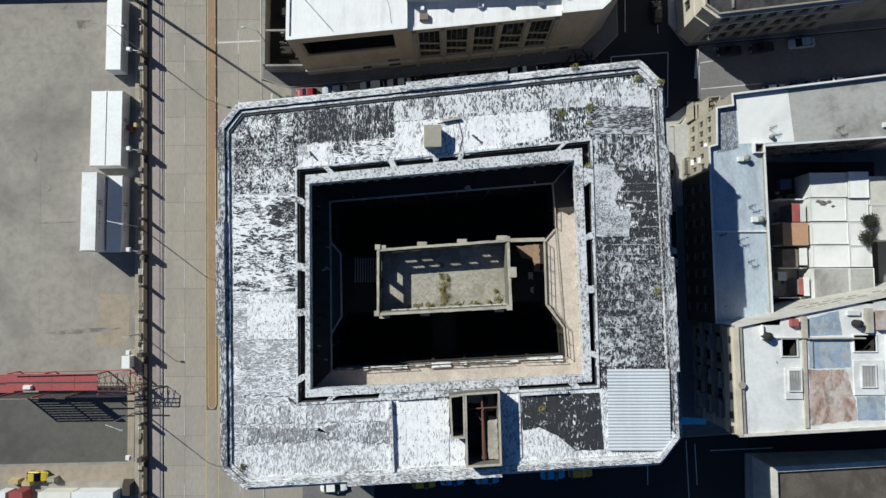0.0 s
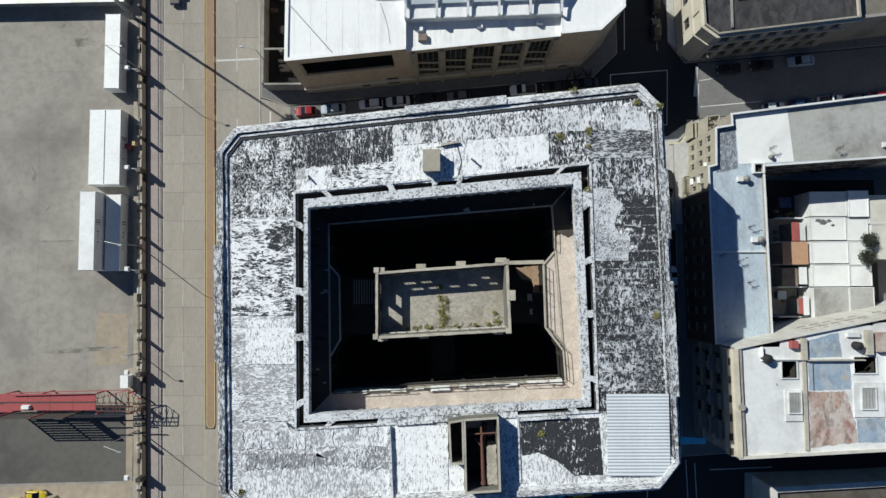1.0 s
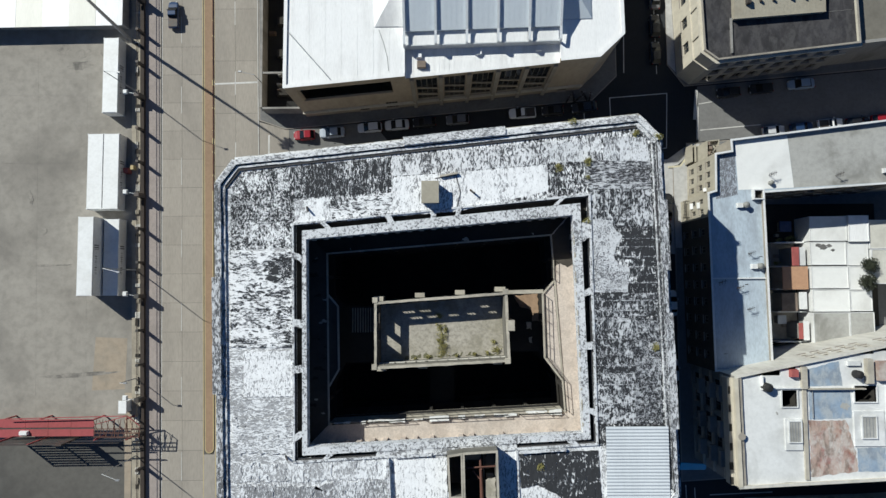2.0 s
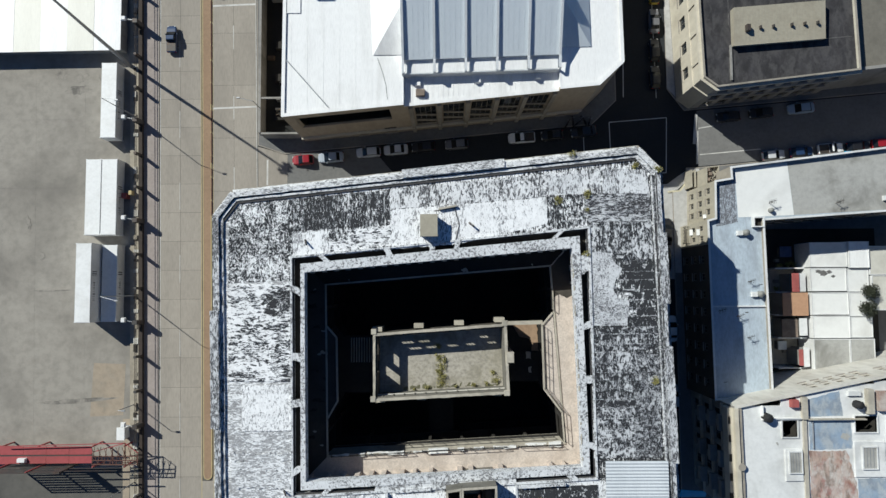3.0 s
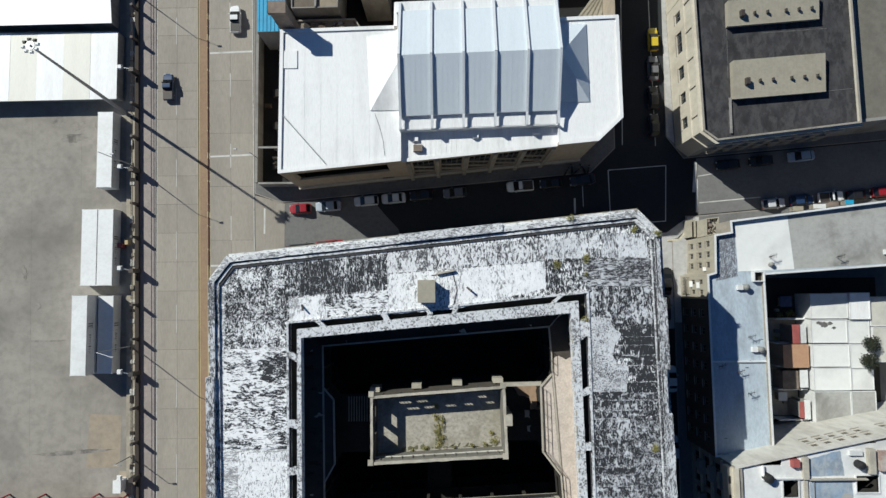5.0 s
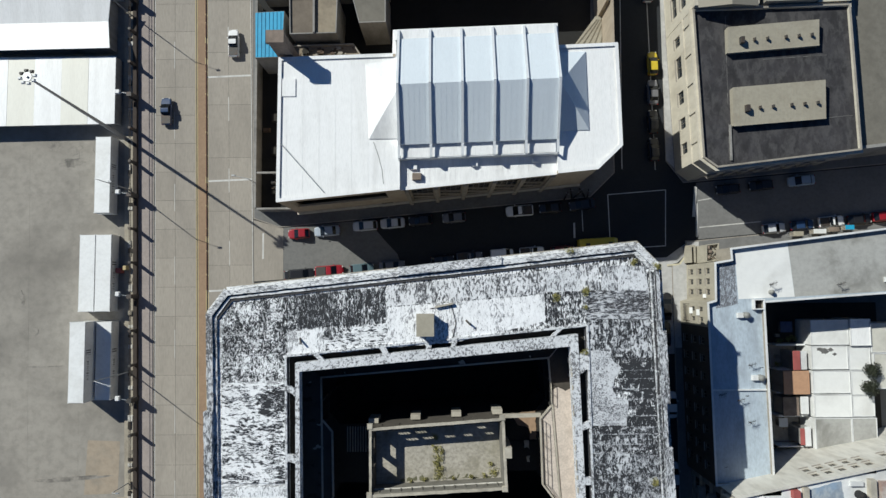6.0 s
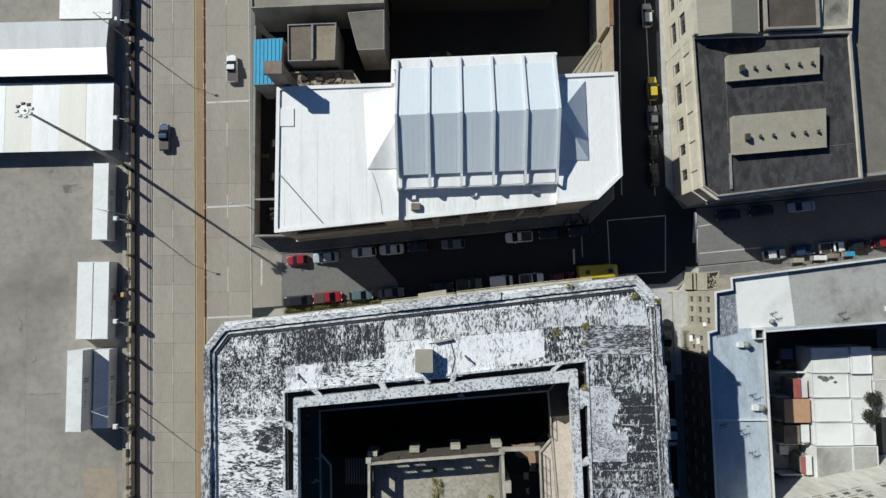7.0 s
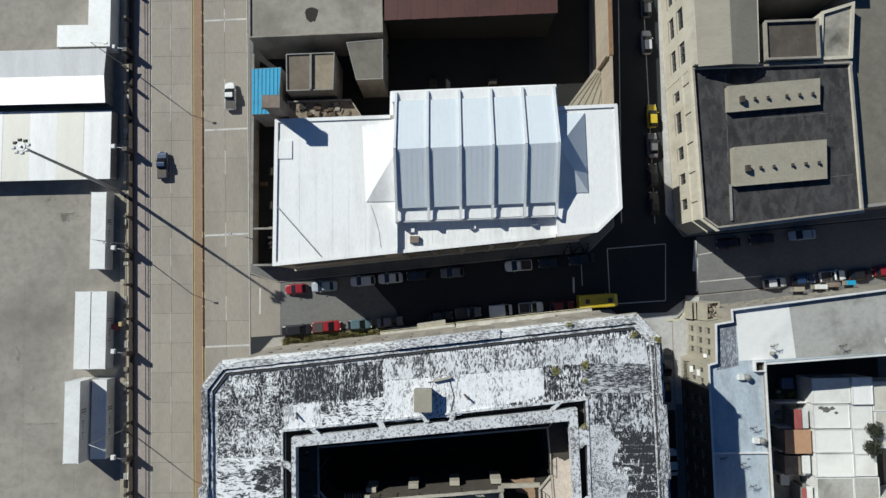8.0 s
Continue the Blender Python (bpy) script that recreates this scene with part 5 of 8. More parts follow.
for k in range(6):
    x = 18.0 + k * 1.25
    part("seam", beam(bmesh.new(), (x, 44.0 if x > 21.4 else 41.0, HZ + 0.02), (x, 56.6, HZ + 0.005), 0.03, 0.012), M_WHITESHEET, hall)

# raised centre: two slopes with steel frames over them
VX0, VX1 = -5.6, 16.5


def vy(x, y):
    """The hall runs slightly off the x axis."""
    return y + 0.028 * (x + 5.6)


def slope(y0, z0, y1, z1, m, name="roof_slope", n=5):
    for k in range(n):
        xa, xb = VX0 + (VX1 - VX0) * k / n, VX0 + (VX1 - VX0) * (k + 1) / n
        bm = bmesh.new()
        vs = [bm.verts.new((x, vy(x, y), z + d)) for d in (0, -0.12) for x, y, z in ((xa, y0, z0), (xb, y0, z0), (xb, y1, z1), (xa, y1, z1))]
        bm.faces.new(vs[:4]), bm.faces.new(vs[4:][::-1])
        for i in range(4):
            bm.faces.new((vs[i], vs[4 + i], vs[4 + (i + 1) % 4], vs[(i + 1) % 4]))
        part(name, bm, m, hall)
        for s in range(1, 6):
            x = xa + (xb - xa) * s / 6
            part("seam", beam(bmesh.new(), (x, vy(x, y0), z0 + 0.005), (x, vy(x, y1), z1 + 0.005), 0.04, 0.02), m, hall)


slope(42.9, 16.2, 50.5, 19.25, M_VAULT)
slope(50.5, 19.25, 58.0, 16.2, M_VAULT)
part("clerestory_wall", prism(bmesh.new(), [(VX0, vy(VX0, 43.3)), (VX1, vy(VX1, 43.3)), (VX1, vy(VX1, 43.6)), (VX0, vy(VX0, 43.6))], HZ, 16.25), M_WHITESHEET, hall)
part("north_wall_top", prism(bmesh.new(), [(VX0 - 0.6, vy(VX0, 58.0)), (VX1 + 0.3, vy(VX1, 58.0)), (VX1 + 0.3, vy(VX1, 59.4)), (VX0 - 0.6, vy(VX0, 59.4))], HZ, 15.9), M_WHITESHEET, hall)
for x, m in ((VX0 - 0.18, M_WHITESHEET), (VX1 + 0.02, M_WHITESHEET)):
    bm = bmesh.new()
    pts = [(42.9, HZ), (42.9, 16.3), (50.5, 19.35), (58.0, 16.3), (58.0, HZ)]
    a = [bm.verts.new((x, vy(x, y), z)) for y, z in pts]
    b = [bm.verts.new((x + 0.16, vy(x, y), z)) for y, z in pts]
    bm.faces.new(a), bm.faces.new(b[::-1])
    for i in range(5):
        bm.faces.new((a[i], a[(i + 1) % 5], b[(i + 1) % 5], b[i]))
    part("gable", bm, m, hall)
for k in range(6):
    x = VX0 + (VX1 - VX0) * k / 5
    bm = bmesh.new()
    pts = [(41.0, 14.5), (41.0, 16.3), (42.8, 16.5), (50.5, 19.5), (58.0, 16.45), (59.2, 16.1), (59.2, 15.3)]
    for (y0, z0), (y1, z1) in zip(pts, pts[1:]):
        beam(bm, (x, vy(x, y0), z0 - 0.05), (x, vy(x, y1), z1 - 0.05), 0.34, 0.24)
    part("roof_frame", bm, M_RIB, hall)
# solid board added in place of a rail to cast the deck's shadow band
part("eave_fascia", prism(bmesh.new(), [(VX0 - 0.2, vy(VX0, 40.98)), (VX1 + 0.2, vy(VX1, 40.98)), (VX1 + 0.2, vy(VX1, 41.1)), (VX0 - 0.2, vy(VX0, 41.1))], DECK, 15.72), M_RIB, hall)
for k in range(5):
    xa, xb = VX0 + (VX1 - VX0) * k / 5 + 0.18, VX0 + (VX1 - VX0) * (k + 1) / 5 - 0.18
    bm = bmesh.new()
    vs = [bm.verts.new((x, vy(x, y), z)) for x, y, z in ((xa, 41.2, HZ + 0.35), (xb, 41.2, HZ + 0.35), (xb, 43.2, HZ + 0.55), (xa, 43.2, HZ + 0.55), (xa, 41.3, HZ - 0.2), (xb, 41.3, HZ - 0.2), (xb, 43.2, HZ - 0.2), (xa, 43.2, HZ - 0.2))]
    for f in ((0, 1, 2, 3), (4, 7, 6, 5), (0, 4, 5, 1), (1, 5, 6, 2), (2, 6, 7, 3), (3, 7, 4, 0)):
        bm.faces.new([vs[i] for i in f])
    part("skylight", bm, M_WHITESHEET, hall)
for apex, base in ((((-5.8, 50.1, 17.9)), [(-9.9, 44.0), (-5.8, 44.0), (-5.8, 55.3), (-10.4, 54.8)]), (((16.7, 50.9, 18.3)), [(16.7, 44.9), (21.1, 44.95), (20.85, 56.2), (16.7, 56.2)])):
    bm = bmesh.new()
    lo = [bm.verts.new((x, y, HZ + 0.02)) for x, y in base]
    hi = [bm.verts.new((x, y, HZ + 0.14)) for x, y in base]
    top = bm.verts.new(apex)
    bm.faces.new(lo[::-1])
    for i in range(4):
        j = (i + 1) % 4
        bm.faces.new((lo[i], lo[j], hi[j], hi[i])), bm.faces.new((hi[i], hi[j], top))
    part("hip_roof", bm, M_WHITESHEET if apex[0] < 0 else M_VAULT, hall)
for x, y, m in ((-3.6, 40.0, M_WHITESHEET), (5.0, 40.4, M_WHITESHEET), (13.6, 40.9, M_WHITESHEET)):
    part("roof_vent", box(bmesh.new(), x - 0.45, x + 0.45, y - 0.35, y + 0.35, DECK, DECK + 0.45, 0.08), m, hall)
part("brick_vent", box(bmesh.new(), -3.9, -2.6, 38.2, 39.2, DECK, DECK + 0.6, 0.04), M_BROWNROOF, hall)
part("roof_curb", box(bmesh.new(), -22.3, -20.3, 50.2, 52.8, HZ, HZ + 0.14, 0.03), M_WHITESHEET, hall)
bm = bmesh.new()
tube(bm, (-22.4, 43.5, HZ + 0.15), (-16.2, 36.4, HZ + 0.15), 0.07)
part("roof_pipe", bm, M_GALV, hall)

# side yard of the hall, towards the avenue
yw = thing("yard_wall", "grey stained wall along the hall's side yard", "wall", (-29.6, 48, 0))
part("wall", box(bmesh.new(), -29.9, -29.5, 36.0, 70.0, 0, 3.2), M_GREYWALL, yw)
part("wall", box(bmesh.new(), -29.4, -23.2, 35.7, 36.0, 0, 3.2), M_GREYWALL, yw)
part("cross_beam", box(bmesh.new(), -29.4, -23.1, 41.5, 41.8, 2.9, 3.2), M_GREYWALL, yw)
for k in range(24):
    x, y, r = random.uniform(-28.9, -24.0), random.uniform(36.6, 56.0), random.uniform(0.25, 0.7)
    solo("yard_scrap", box(bmesh.new(), x - r, x + r, y - 0.6 * r, y + 0.6 * r, 0.12, 0.4 + random.uniform(0, 1.2), 0.12), (M_GREYWALL, M_STEEL, M_CONC, M_BROWNWALL)[k % 4], "weathered scrap heaped in the side yard", "scrap", group="scrap in the side yard")
# crates take the near-black colour in place of the yard's shade
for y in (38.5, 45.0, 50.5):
    solo("roof_scrap", box(bmesh.new(), -27.8, -25.6, y, y + 1.4, 0.12, 1.1, 0.1), M_CONC_DARK, "crate in the side yard, coloured dark for its shade", "crate", group="crates in the side yard")

lot = thing("back_lot", "back lot ground coloured black for shade", "yard", (0, 66, 0), kind="structure")
# the lots' shade is put into the ground colour
part("paving", prism(bmesh.new(), [(-30.4, 36.2), (-23.1, 36.4), (-23.0, 56.0), (-6.6, 56.4), (-6.6, 60.0), (20.8, 60.6), (25.2, 66.6), (26.0, 100), (-30.8, 100)], 0.1, 0.128), M_SHADEBLACK, lot)
for k in range(7):
    x, y = -4 + k * 3.3, 63.5 + 2.5 * math.sin(k * 2.1)
    solo("scrap_block", box(bmesh.new(), x - 0.9, x + 0.8, y - 0.6, y + 0.9, 0.12, 0.7 + 0.3 * (k % 3), 0.25), M_CONC_DARK, "dark scrap block on the back lot", "scrap", group="scrap on the back lot")

# ---- old sheds and blocks north-west ----
building("shed", "low shed with bright blue sheet roof", [(-28.5, 58.8), (-24.4, 58.9), (-24.0, 66.2), (-28.6, 66.0)], 7.5, M_GREYWALL, M_BLUESHEET, parapet=0.0, thick=0.06, category="shed")
for k in range(7):
    x = -28.2 + k * 0.6
    solo("roof_batten", beam(bmesh.new(), (x, 59.0, 7.53), (x, 66.0, 7.53), 0.08, 0.08), M_BLUESHEET, "blue raised seam of a sheet roof", "roof seam", group="seams of the blue roof")
tank = thing("tank_tower", "tall brown tank tower rising above the sheds", "tower", (-21.9, 57, 0))
part("shaft", box(bmesh.new(), -23.0, -20.8, 56.2, 57.7, 0.1, 19.8), M_BROWNROOF, tank)
part("cap", box(bmesh.new(), -23.2, -20.7, 56.0, 57.8, 19.8, 20.4, 0.04), M_BROWNROOF, tank)
building("old_house", "brown-roofed house with split flat roof", [(-23.0, 62.2), (-15.8, 62.3), (-15.6, 68.2), (-23.1, 68.0)], 8.0, M_GREYWALL, M_BROWNLID, parapet=0.25, thick=0.16, coping=0.0)
solo("roof_half", prism(bmesh.new(), [(-19.05, 62.5), (-15.98, 62.5), (-15.8, 68.0), (-19.05, 67.95)], 7.95, 8.01), M_TANLID, "dusty tan half of a split flat roof", "roof")
solo("roof_ridge", box(bmesh.new(), -19.4, -19.1, 62.4, 68.0, 8.0, 8.45), M_GREYWALL, "low wall dividing the brown flat roof", "roof wall")
building("ruined_house", "roofless ruin with broken rendered floor", [(-24.0, 56.6), (-10.4, 56.7), (-13.5, 61.6), (-23.4, 61.4)], 5.5, M_OLDWALL, M_RUIN, parapet=0.3, thick=0.2, coping=0.0)
building("stair_block", "grey concrete block with flat roof", [(-12.2, 63.5), (-8.1, 63.6), (-8.1, 69.8), (-13.7, 69.4)], 9.0, M_GREYWALL, M_NEIGHBOUR, parapet=0.05, thick=0.15, coping=0.0)
building("long_house", "long stained flat-roofed house beside the avenue", [(-28.45, 70.2), (-8.1, 70.8), (-8.3, 92), (-28.7, 92)], 9.0, M_OLDWALL, M_OLDROOF, parapet=0.25, thick=0.18, coping=0.0)
bm = bmesh.new()
prism(bm, [(-19.0 + (0.95 + 0.12 * math.sin(3 * t)) * math.cos(t) + random.uniform(-0.07, 0.07), 73.8 + (1.3 + 0.15 * math.cos(2 * t)) * math.sin(t) + random.uniform(-0.07, 0.07)) for t in (k * math.tau / 40 for k in range(40))], 8.95, 9.012)
solo("roof_stain", bm, M_CONC_DARK, "round black soot stain on the long house's roof", "stain")
red = thing("red_shed", "big shed with dull oxide-red sheet roof", "shed", (5, 82, 0))
# body coloured black for the shade below the roof
part("body", box(bmesh.new(), -7.6, 18.2, 73.4, 95, 0, 9.6), M_SHADEBLACK, red)
for k in range(13):
    x = -7.8 + 2.02 * k
    part("sheet", prism(bmesh.new(), [(x, 72.4 + 0.03 * (x + 8)), (x + 2.0, 72.45 + 0.03 * (x + 10)), (x + 2.0, 96), (x, 96)], 9.6, 9.72 + 0.01 * (k % 2)), M_REDROOF, red)
lowroof = thing("lean_to", "tan corrugated lean-to beside the lane", "shed", (24, 66, 0))
part("body", prism(bmesh.new(), [(21.0, 60.8), (26.3, 60.8), (26.3, 66.6), (25.5, 66.6)], 0, 2.7), M_TANWALL, lowroof)
part("roof", prism(bmesh.new(), [(20.8, 60.6), (26.35, 60.6), (26.35, 66.8), (25.4, 66.8)], 2.7, 2.95), M_BEIGESHEET, lowroof)
lane = thing("lane_wall", "tall tan rendered wall along the side lane, extended to shade it", "wall", (26.5, 75, 0))
# southern end added out of view behind the hall to block sun from the street
part("wall", box(bmesh.new(), 26.4, 26.75, 55.6, 66.8, 0.0, 9.0, 0.02), M_TANWALL, lane)
part("wall", box(bmesh.new(), 25.8, 26.8, 66.8, 100, 0.0, 8.6, 0.02), M_TANWALL, lane)
part("wall_coping", box(bmesh.new(), 26.3, 26.9, 66.9, 100, 8.6, 9.0, 0.02), M_BROWNRUST, lane)
for k in range(5):
    part("seam", beam(bmesh.new(), (21.4 + k * 1.1, 61.0, 2.98), (25.6 + k * 0.35, 66.2, 2.98), 0.12, 0.08), M_OLIVESHEET, lowroof)

for k in range(34):
    x, y, r = random.uniform(-22.8, -13.4), random.uniform(57.1, 61.0), random.uniform(0.18, 0.55)
    solo("masonry_lump", prism(bmesh.new(), ragged([(x - r, y - r), (x + r, y - 0.7 * r), (x + 0.8 * r, y + r), (x - 0.9 * r, y + 0.8 * r)], 0.12, 0.2), 5.48, 5.62 + random.uniform(0, 0.35)), (M_BROWNWALL, M_OLDWALL, M_CONC_DARK, M_RUIN)[k % 4], "broken lump of masonry on the ruin's floor", "rubble", group="rubble in the ruin")
for k in range(26):
    x, y = random.uniform(-22.5, -13.2), random.uniform(57.2, 61.0)
    a = random.uniform(0, math.pi)
    l = random.uniform(0.3, 1.1)
    solo("rubble_piece", beam(bmesh.new(), (x, y, 5.58 + 0.004 * k), (x + l * math.cos(a), y + l * math.sin(a), 5.62 + 0.004 * k), 0.12, 0.1), M_CONC if k % 2 else M_BROWNWALL, "broken beam lying on the ruin's floor", "rubble", group="rubble in the ruin")

# ---- cream corner building, north-east ----
NE = [(38.5, 41.6), (40.5, 40.1), (61.6, 42.5), (61.0, 64.4), (37.7, 63.9)]
rows = [(1.2, 3.4), (4.8, 6.8), (8.4, 10.3)]
neh = {4: [(u, u + w, 3.6, 5.9) for u, w in ((1.6, 1.6), (4.9, 3.3), (10.4, 2.0), (14.6, 1.7), (18.6, 1.7))], 1: grid_holes(dist(NE[1], NE[2]), 8, 1.4, rows)}
# southern side greyed: its shade is put into the wall colour
ne = building("corner_building", "cream corner building with moulded facade and dark felt roof", NE, 11.1, M_CREAM, M_FELTDECK, parapet=0.5, thick=0.22, holes=neh, parapet_mat=M_OLDWALL, coping=0.02, side_mats={1: M_GREYWALL})
for a, b in (((56.6, 47.4), (61.2, 47.8)), ((42.5, 41.2), (42.7, 63.0)), ((48.0, 56.3), (57.5, 56.9))):
    bm = bmesh.new()
    strip(bm, a, b, 11.05, 11.106, -0.05, 0.04, 0.6, 0.02)
    part("felt_lap", bm, M_FELTLAP, ne)
for z, d, h in ((7.4, 0.18, 0.22), (10.9, 0.42, 0.3)):
    part("string_course", ring(bmesh.new(), inset(NE, -d), inset(NE, 0.01), z, z + h), M_CREAM, ne)
for k in range(5):
    c = Vector(NE[4]).lerp(Vector(NE[0]), (k + 0.35) / 5.0)
    part("pilaster", box(bmesh.new(), c.x - 0.16, c.x - 0.01, c.y - 0.16, c.y + 0.16, 7.8, 10.8), M_CREAM, ne)
NU = [(37.7, 64.0), (47.0, 64.2), (47.4, 92), (36.9, 92)]
nuh = {3: grid_holes(28, 5, 3.3, [(3.4, 5.4), (7.0, 9.2)], 0.6)}
nu = building("terrace_building", "cream building with grey gabled sheet roof", NU, 12.0, M_CREAM, M_BLACKROOF, parapet=0.6, thick=0.4, holes=nuh)
bm = bmesh.new()
vs = [bm.verts.new(v) for v in ((38.1, 63.6, 12.7), (42.4, 63.4, 14.2), (46.9, 63.8, 12.7), (37.5, 92, 12.7), (42.2, 92, 14.2), (47.2, 92, 12.7))]
for f in ((0, 1, 4, 3), (1, 2, 5, 4), (0, 2, 1), (3, 4, 5), (0, 3, 5, 2)):
    bm.faces.new([vs[i] for i in f])
part("gable_roof", bm, M_TANGABLE, nu)
for n, (x0, x1, y0, y1) in enumerate(((42.9, 56.4, 46.2, 51.55), (42.5, 55.9, 57.1, 60.6))):
    shed = thing("roof_monitor", "beige corrugated roof monitor with a row of small vents", "roof shed", (49, y0, 11.1), group="roof monitors on the felt roof")
    bm = bmesh.new()
    pts = [(y0, 11.1), (y0, 12.0), (y1 + 0.2, 12.3), (y1 + 0.2, 11.1)]
    a = [bm.verts.new((x0, y, z)) for y, z in pts]
    b = [bm.verts.new((x1, y + 1.0, z)) for y, z in pts]
    bm.faces.new(a[::-1]), bm.faces.new(b)
    for i in range(4):
        bm.faces.new((a[i], a[(i + 1) % 4], b[(i + 1) % 4], b[i]))
    part("body", bm, M_BEIGESHEET, shed)
    for k in range(28):
        x = x0 + 0.3 + k * 0.465
        s = (x - x0) / (x1 - x0)
        part("rib", beam(bmesh.new(), (x, y0 + s, 12.0), (x, y1 + 0.2 + s, 12.3), 0.06, 0.03), M_BEIGESHEET, shed)
    for k in range(6):
        x = x0 + 1.9 + k * 1.9 + (0.8 if k > 2 else 0)
        y = y0 + (y1 - y0) * 0.42 + (x - x0) / (x1 - x0)
        w, d = (0.3, 0.5) if k == 0 else (0.14, 0.24)
        part("vent", box(bmesh.new(), x - w, x + w, y - d, y + d, 12.2, 12.9 if k == 0 else 12.66, 0.05), M_STEEL, shed)
    part("eave", beam(bmesh.new(), (x0, y0 - 0.06, 12.0), (x1, y0 + 0.94, 12.0), 0.16, 0.12), M_BEIGESHEET, shed)
solo("roof_curb", box(bmesh.new(), 42.6, 42.85, 41.2, 46.5, 11.1, 11.4), M_GREYWALL, "low pale curb on the felt roof", "roof curb")
building("rear_house", "brown flat-roofed rear house", [(48.2, 64.6), (56.0, 64.8), (56.0, 70.6), (48.2, 70.4)], 12.0, M_OLDWALL, M_DARKBROWN, parapet=0.4, thick=0.2)
building("rear_house", "pale rear house with stained roof", [(56.4, 64.8), (61.2, 65.0), (62.0, 73.5), (57.0, 72.0)], 11.2, M_CREAM, M_STAINROOF, parapet=0.3)
building("rear_house", "narrow grey rear house beyond a dark lightwell", [(47.8, 76), (62.0, 76), (62.0, 92), (47.8, 92)], 12.4, M_GREYWALL, M_GREYROOF, parapet=0.5)
building("neighbour_house", "lower grey-roofed neighbouring house", [(62.2, 43.0), (92, 46.2), (92, 92), (62.4, 92)], 9.6, M_GREYWALL, M_NEIGHBOUR, parapet=0.3)

# ---- low apartment rows, east ----
ROWS = [(38.9, -5.6), (47.3, -5.2), (46.9, 20.4), (67.0, 21.7), (90, 23.4), (90, 34.2), (65.2, 31.1), (42.2, 28.35), (42.3, 26.7), (39.85, 26.3), (39.75, 20.8), (38.6, 20.5), (38.64, 16.9)]
r3 = [(1.3, 2.8), (4.6, 6.1), (7.7, 9.1)]
# shade is put into colour: dark brown fronts, cream only where sunlit
w1 = building("apartment_row", "L-shaped apartment row with bluish, white and grey painted flat roofs", ROWS, 10.3, M_OLDWALL, M_SILVERROOF, parapet=0.6, thick=0.22, coping=0.03, holes={11: grid_holes(3.6, 2, 0.7, r3, 0.3), 12: grid_holes(22.4, 8, 1.1, r3), 1: grid_holes(25, 6, 1.0, r3), 9: grid_holes(5.5, 3, 0.9, r3, 0.4), 6: grid_holes(22, 8, 1.2, r3), 2: grid_holes(20, 6, 1.1, r3)}, parapet_mat=M_WHITEROOF, side_mats={11: M_TANCREAM, 12: M_SHADEBROWN, 2: M_SHADEBROWN, 8: M_TANCREAM, 9: M_TANCREAM, 10: M_TANCREAM})
part("roof_patch", prism(bmesh.new(), [(43.4, 20.9), (51.6, 21.2), (50.9, 29.0), (43.1, 28.1)], 10.25, 10.312), M_LOWROOF, w1)
part("roof_patch", prism(bmesh.new(), [(51.62, 21.2), (67.0, 22.0), (89.7, 23.7), (89.7, 33.9), (65.2, 30.8), (50.92, 29.05)], 10.25, 10.308), M_GREYROOF, w1)
part("roof_patch", prism(bmesh.new(), ragged([(40.1, 19.6), (43.3, 20.2), (43.0, 28.0), (42.6, 26.5), (40.2, 26.0)], 0.08), 10.25, 10.306), M_SILVERPATCH, w1)
part("roof_divider", box(bmesh.new(), 39.0, 47.0, 7.75, 7.95, 10.3, 10.6), M_WHITEROOF, w1)
part("stair_hatch", ring(bmesh.new(), [(45.3, 19.4), (46.9, 19.4), (46.9, 20.9), (45.3, 20.9)], [(45.45, 19.55), (46.7, 19.55), (46.7, 20.75), (45.45, 20.75)], 10.3, 11.1), M_WHITEROOF, w1)
# dark pane painted in as the shade of the open hatch
part("hatch_lid", box(bmesh.new(), 45.45, 46.7, 19.55, 20.75, 10.3, 10.36), M_CONC_DARK, w1)
for k in range(5):
    x, y = random.uniform(39.5, 46.3), random.uniform(-4.5, 18.5)
    part("roof_tear", prism(bmesh.new(), ragged([(x, y), (x + random.uniform(0.3, 0.9), y), (x + random.uniform(0.3, 0.9), y + 0.09), (x, y + 0.07)], 0.03, 0.2), 10.28, 10.305 + 0.001 * k), M_BLACKROOF, w1)
lt = thing("entrance_terrace", "small tan entrance terrace with railing and clutter", "terrace", (40, 28, 0))
TER = [(40.5, 26.5), (42.45, 26.8), (42.55, 29.4), (40.6, 29.2)]
part("deck", prism(bmesh.new(), TER, 0.1, 5.8), M_TANCREAM, lt)
part("parapet", ring(bmesh.new(), TER, inset(TER, 0.14), 5.8, 6.4), M_TANCREAM, lt)
for k in range(16):
    x, y, a = random.uniform(40.8, 42.2), random.uniform(26.8, 29.0), random.uniform(0, math.pi)
    l = random.uniform(0.15, 0.45)
    part("debris", beam(bmesh.new(), (x - l * 0.5 * math.cos(a), y - l * 0.5 * math.sin(a), 5.86), (x + l * 0.5 * math.cos(a), y + l * 0.5 * math.sin(a), 5.9 + 0.2 * random.random()), 0.12, 0.1), (M_BROWNWALL, M_STEEL, M_CONC)[k % 3], lt)
for x in (39.5, 40.1):
    part("stair_wall", box(bmesh.new(), x, x + 0.18, 26.6, 29.4, 0.1, 3.0), M_TANCREAM, lt)
# floor coloured near-black for the shade in the stair slot
part("stair_floor", box(bmesh.new(), 39.68, 40.1, 26.7, 29.3, 0.1, 0.4), M_CONC_DARK, lt)


